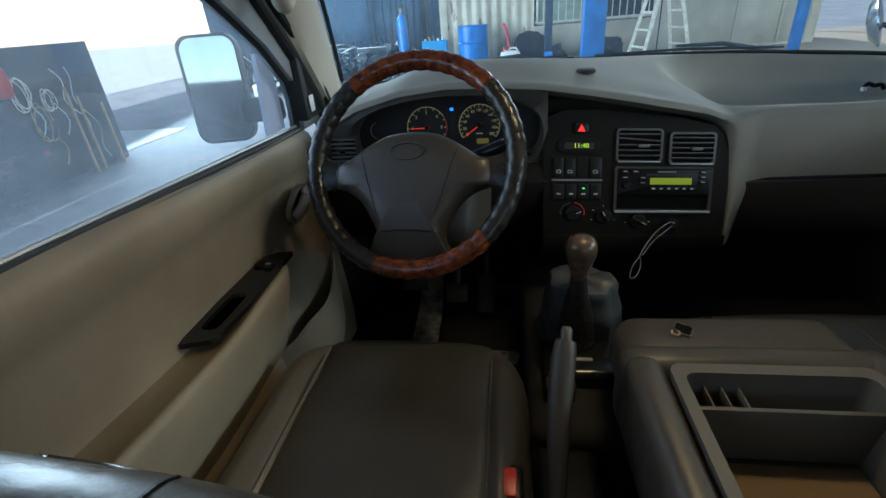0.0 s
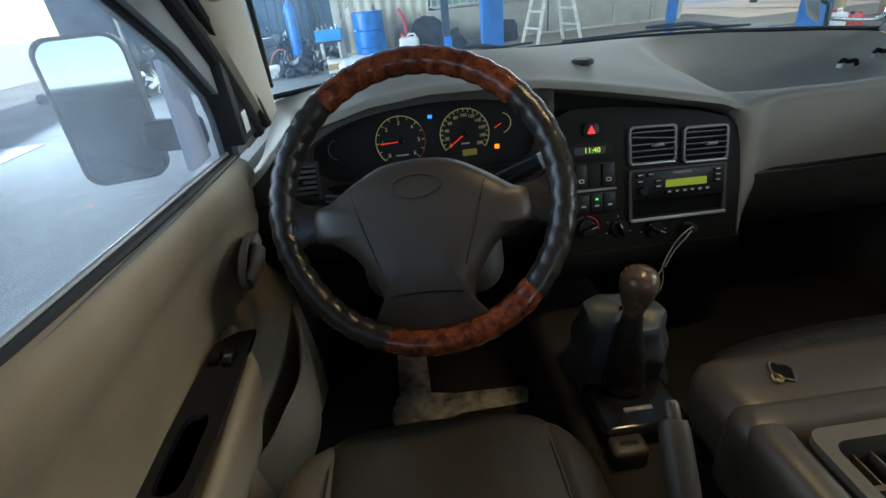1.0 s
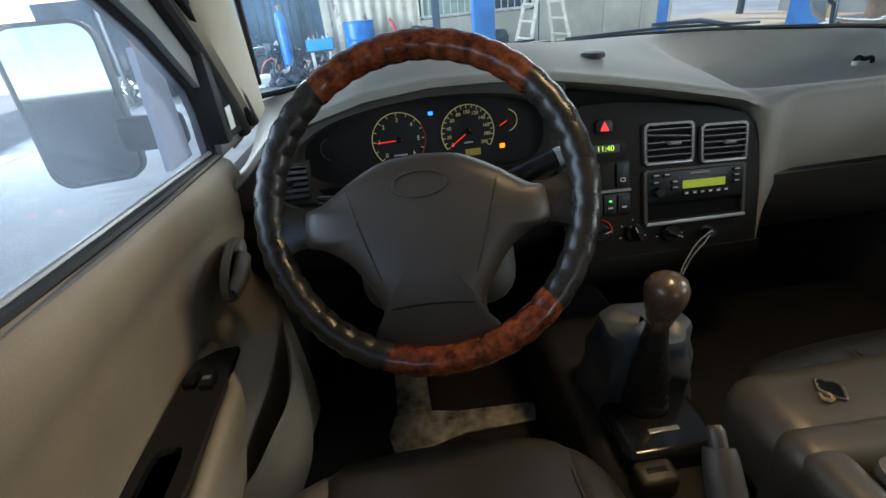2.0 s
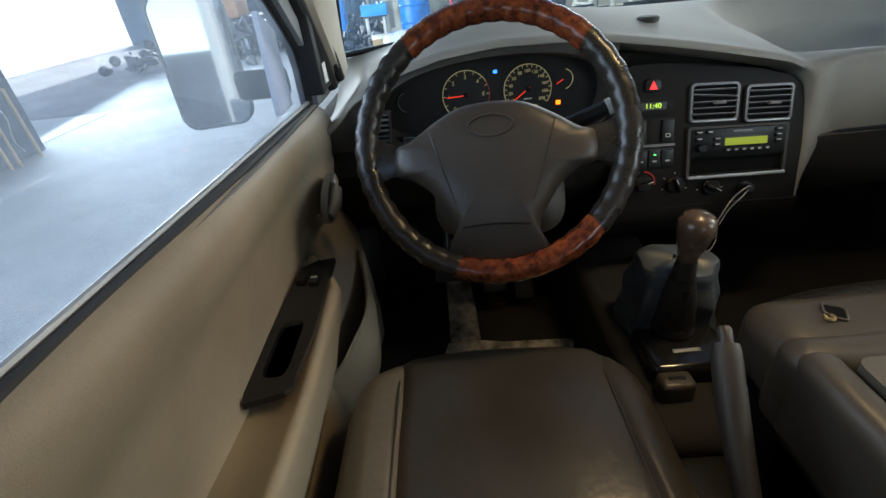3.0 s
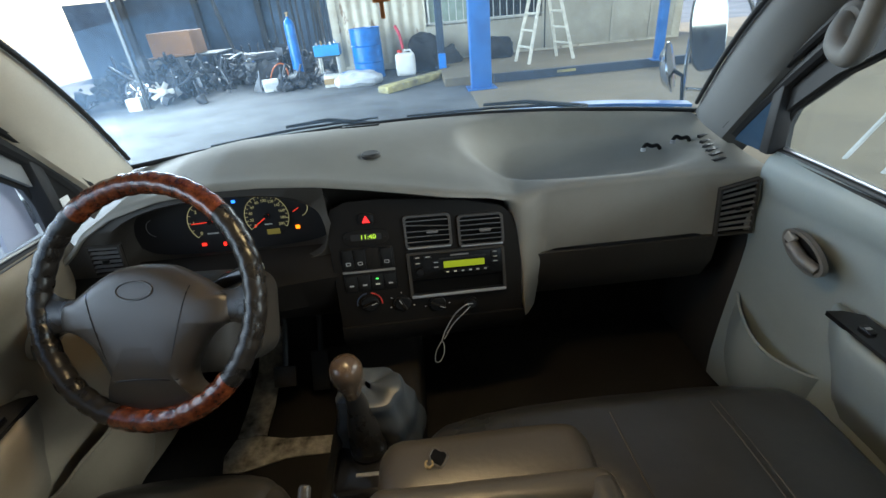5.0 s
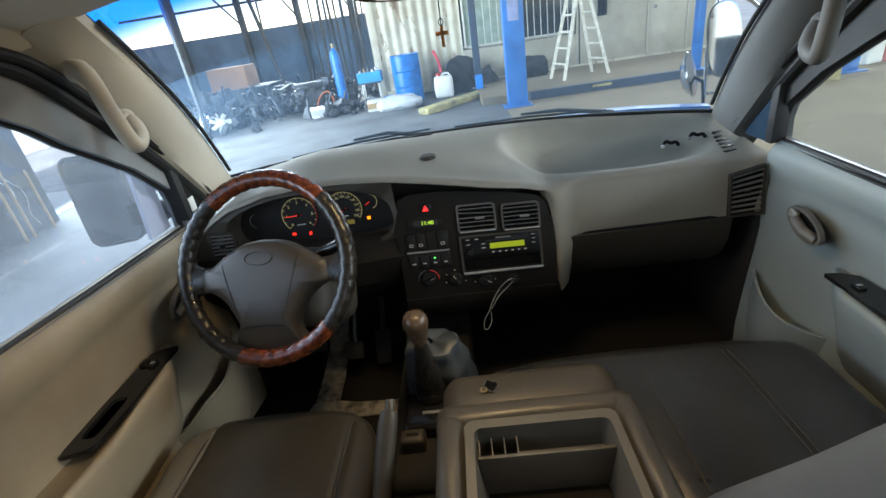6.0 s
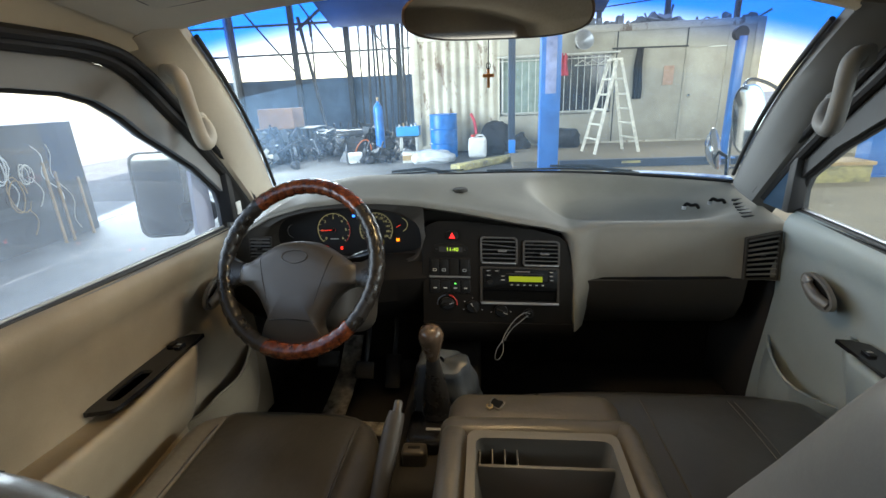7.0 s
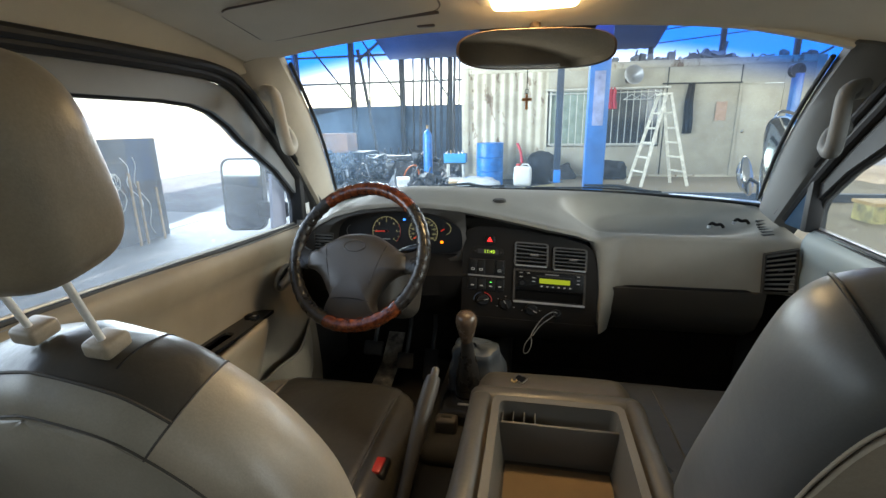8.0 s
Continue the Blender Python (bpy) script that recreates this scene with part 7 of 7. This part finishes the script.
hose = part("orange_hose", tube(spline([(-2.95, 9.9, 0.12), (-2.8, 9.85, 0.40), (-2.62, 9.9, 0.48), (-2.55, 9.9, 0.26), (-2.7, 9.85, 0.12)], 6), 0.014, 8), "orange")
tagged(hose, "orange hose coil beside the gas cylinder", "hose")

# things hung on the container
def hung(name, x0, x1, z0, z1, y, material, label, category, seed):
    rows = []
    for i in range(9):
        t = i / 8
        w = (x1 - x0) / 2 * (0.55 + 0.6 * t - 0.35 * t * t)
        rows.append([((x0 + x1) / 2 + w * s + 0.012 * math.sin(7 * t + seed), y - 0.03 * math.cos(9 * s + seed) - 0.03, z1 + (z0 - z1) * t) for s in [k / 6 - 1 for k in range(13)]])
    return tagged(part(name, thicken(grid(rows), 0.006), material), label, category)


hung("red_cloth", 1.38, 1.70, 1.62, 2.05, 10.31, "cloth_red", "pink and red cloth hanging over the pipe rail", "cloth", 1)
hung("dark_garment", 2.98, 3.22, 1.10, 2.095, 10.385, "cloth_dark", "dark work garment hanging on the container wall", "garment", 2)
note = part("notice_sheet", box(3.62, 3.82, 10.36, 10.375, 1.35, 1.72, 0.0), "sheet_paper")
tagged(note, "faded orange notice stuck to the container", "notice")
horn = thing("loudspeaker_horn", (1.75, 10.2, 2.2), "grey loudspeaker horn on the container", "loudspeaker")
part("bell", spin([(0.05, 0.0), (0.06, 0.08), (0.10, 0.15), (0.20, 0.22), (0.19, 0.22), (0.09, 0.14), (0.03, 0.08)], pose(1.90, 10.32, 2.22, 75, 0, 10), 26), "silver", horn)
part("driver", spin([(0.07, -0.10), (0.07, 0.0), (0.05, 0.01)], pose(1.90, 10.32, 2.22, 75, 0, 10), 18), "grime", horn)
rail = thing("drying_rail", (2.0, 10.3, 2.0), "pale pipe rail with hangers before the windows", "rail")
part("pipe", tube([(0.2, 10.28, 2.03), (2.7, 10.28, 2.03)], 0.02, 8), "paint_white", rail)
for x in (1.95, 2.15, 2.42):
    part("hanger", tube([(x - 0.16, 10.24, 1.80), (x, 10.24, 1.90), (x + 0.16, 10.24, 1.80), (x - 0.16, 10.24, 1.80)], 0.008, 6), "paint_white", rail)
conduit = part("conduit", tube([(2.55, 10.36, 2.10), (4.05, 10.36, 2.08)], 0.015, 6), "steel")
tagged(conduit, "dark cable conduit along the container", "conduit")
scrap_heap(3.0, 10.9, 2.56, 2.6, 0.3, 0.05, 70, 9, "roof_clutter", "odd pale scrap lying on the container roof", "grey_wall")

# roof steelwork and the far side
for y in (3.0, 7.0, 11.0):
    tr = thing("roof_truss", (-4.0, y, 4.6), "dark steel roof truss", "truss", "roof trusses")
    part("lower_chord", tube([(-5.1, y, 4.55), (2.0, y, 4.45)], 0.05, 6), "steel", tr)
    part("upper_chord", tube([(-5.1, y, 5.18), (2.0, y, 5.15)], 0.05, 6), "steel", tr)
    for k in range(6):
        x = -5.0 + 1.12 * k
        part("web", tube([(x, y, 5.16), (x + 0.8, y, 4.50)], 0.025, 6), "steel", tr)
for x, y in ((2.9, 13.4), (4.6, 13.4), (6.4, 13.6), (8.2, 12.0)):
    post("steel_post", x, y, 0.12, 5.0, "thin dark steel post behind the container")
for k in range(3):
    w = part("power_line", tube([(2.9, 13.4, 3.3 + 0.3 * k), (4.6, 13.4, 3.45 + 0.33 * k), (6.4, 13.6, 3.65 + 0.36 * k), (8.2, 12.0, 3.9 + 0.38 * k)], 0.015, 5), "rubber")
    tagged(w, "thin overhead cable beyond the container", "cable", "cables")

# rope and tools on the left wall
rnd = random.Random(12)
for k, (y, z, r, turns) in enumerate(((3.62, 0.88, 0.13, 4), (3.86, 0.80, 0.09, 3), (3.72, 0.62, 0.16, 2))):
    p = []
    for j in range(14 * turns):
        a = 2 * math.pi * j / 14
        q = r * (1 + 0.12 * math.sin(j * 0.7 + k))
        p.append(V((-4.42 + 0.006 * (j // 14) + rnd.uniform(0, 0.01), y + 0.55 * q * math.cos(a) + 0.02 * math.sin(j * 0.3), z + q * math.sin(a))))
    p += [V((-4.42, y + 0.08 + 0.05 * math.sin(j * 0.9), z - r - 0.06 * j)) for j in range(5)]
    r_ = part("hanging_rope", tube(p, 0.006, 5), ("white", "paint_white", "wood")[k])
    tagged(r_, "coiled pale rope hanging on the dark wall", "rope", "ropes")
for k, (y, l) in enumerate(((4.0, 0.7), (4.12, 0.9), (3.5, 0.6))):
    p = [V((-4.42, y + 0.05 * math.sin(j * 1.1 + k) + 0.02 * j, 1.05 - l * j / 10)) for j in range(11)]
    r_ = part("hanging_cable", tube(spline(p, 3), 0.005, 5), ("white", "paint_white", "rubber")[k])
    tagged(r_, "thin pale cable hanging on the dark wall", "cable", "cables on the wall")
r_ = part("red_rag", cushion(-4.44, -4.36, 3.42, 3.56, 0.88, 1.12, 0.03, 0.02), "red")
tagged(r_, "red rag hanging on the dark wall", "rag")
for y, l in ((3.95, 0.8), (4.05, 0.7), (4.3, 0.6)):
    t_ = part("long_handle", tube([(-4.30, y, GROUND), (-4.42, y + 0.12, GROUND + l)], 0.014, 6), "wood")
    tagged(t_, "wooden tool handle leaning on the dark wall", "tool handle", "tool handles")
b_ = part("work_table", box(6.2, 7.6, 7.4, 8.0, 0.66, 0.72, 0.01), "wood")
tagged(b_, "plain wooden table top on trestles", "table")
for x in (6.3, 7.5):
    l_ = part("table_trestle", box(x - 0.04, x + 0.04, 7.42, 7.98, GROUND, 0.66, 0.005), "wood", b_)

# a fan and a small box by the left pillar of the back bay
fan = thing("engine_fan", (-4.55, 8.9, GROUND), "pale plastic engine fan leaning on the scrap", "fan")
fm_ = pose(-4.55, 8.9, 0.29, 66, 0, 35)
part("fan_hub", spin([(0.07, -0.03), (0.07, 0.04), (0.05, 0.055), (0, 0.055)], fm_, 20), "paint_white", fan)
for k in range(7):
    part("blade", box(0.05, 0.20, -0.045, 0.045, -0.006, 0.006, 0.004, m=fm_ @ Matrix.Rotation(k * 2 * math.pi / 7, 4, "Z") @ Matrix.Rotation(0.5, 4, "X")), "paint_white", fan)
carton(-4.9, 8.6, 0.22, 0.2, 0.2, "white", "small white box beside the fan", 12, "bag")

# pipes, cylinders and stock leaning on the back wall
rnd = random.Random(31)
for k in range(9):
    x = -3.55 + 0.16 * k + rnd.uniform(-0.04, 0.04)
    p_ = part("stock_pipe", tube([(x, 13.6 + rnd.uniform(-0.1, 0.1), GROUND), (x + rnd.uniform(-0.15, 0.15), 13.9, rnd.uniform(3.4, 4.6))], rnd.uniform(0.025, 0.05), 8), ("steel", "grime", "beam_blue")[k % 3])
    tagged(p_, "long steel pipe leaning upright at the back wall", "pipe", "stock pipes")
for x0, x1 in ((-8.0, -6.0), (-6.0, -4.3), (-4.3, -2.7)):
    b_ = part("wall_brace", tube([(x0, 15.05, 4.6), (x1, 15.05, 2.1)], 0.03, 6), "steel")
    tagged(b_, "thin diagonal steel brace of the back wall", "brace", "wall braces")
for z in (2.75, 3.6):
    b_ = part("wall_girt", box(-9.7, -1.4, 15.1, 15.16, z - 0.03, z + 0.03, 0.0), "steel")
    tagged(b_, "thin level rail across the windows", "rail", "wall rails")
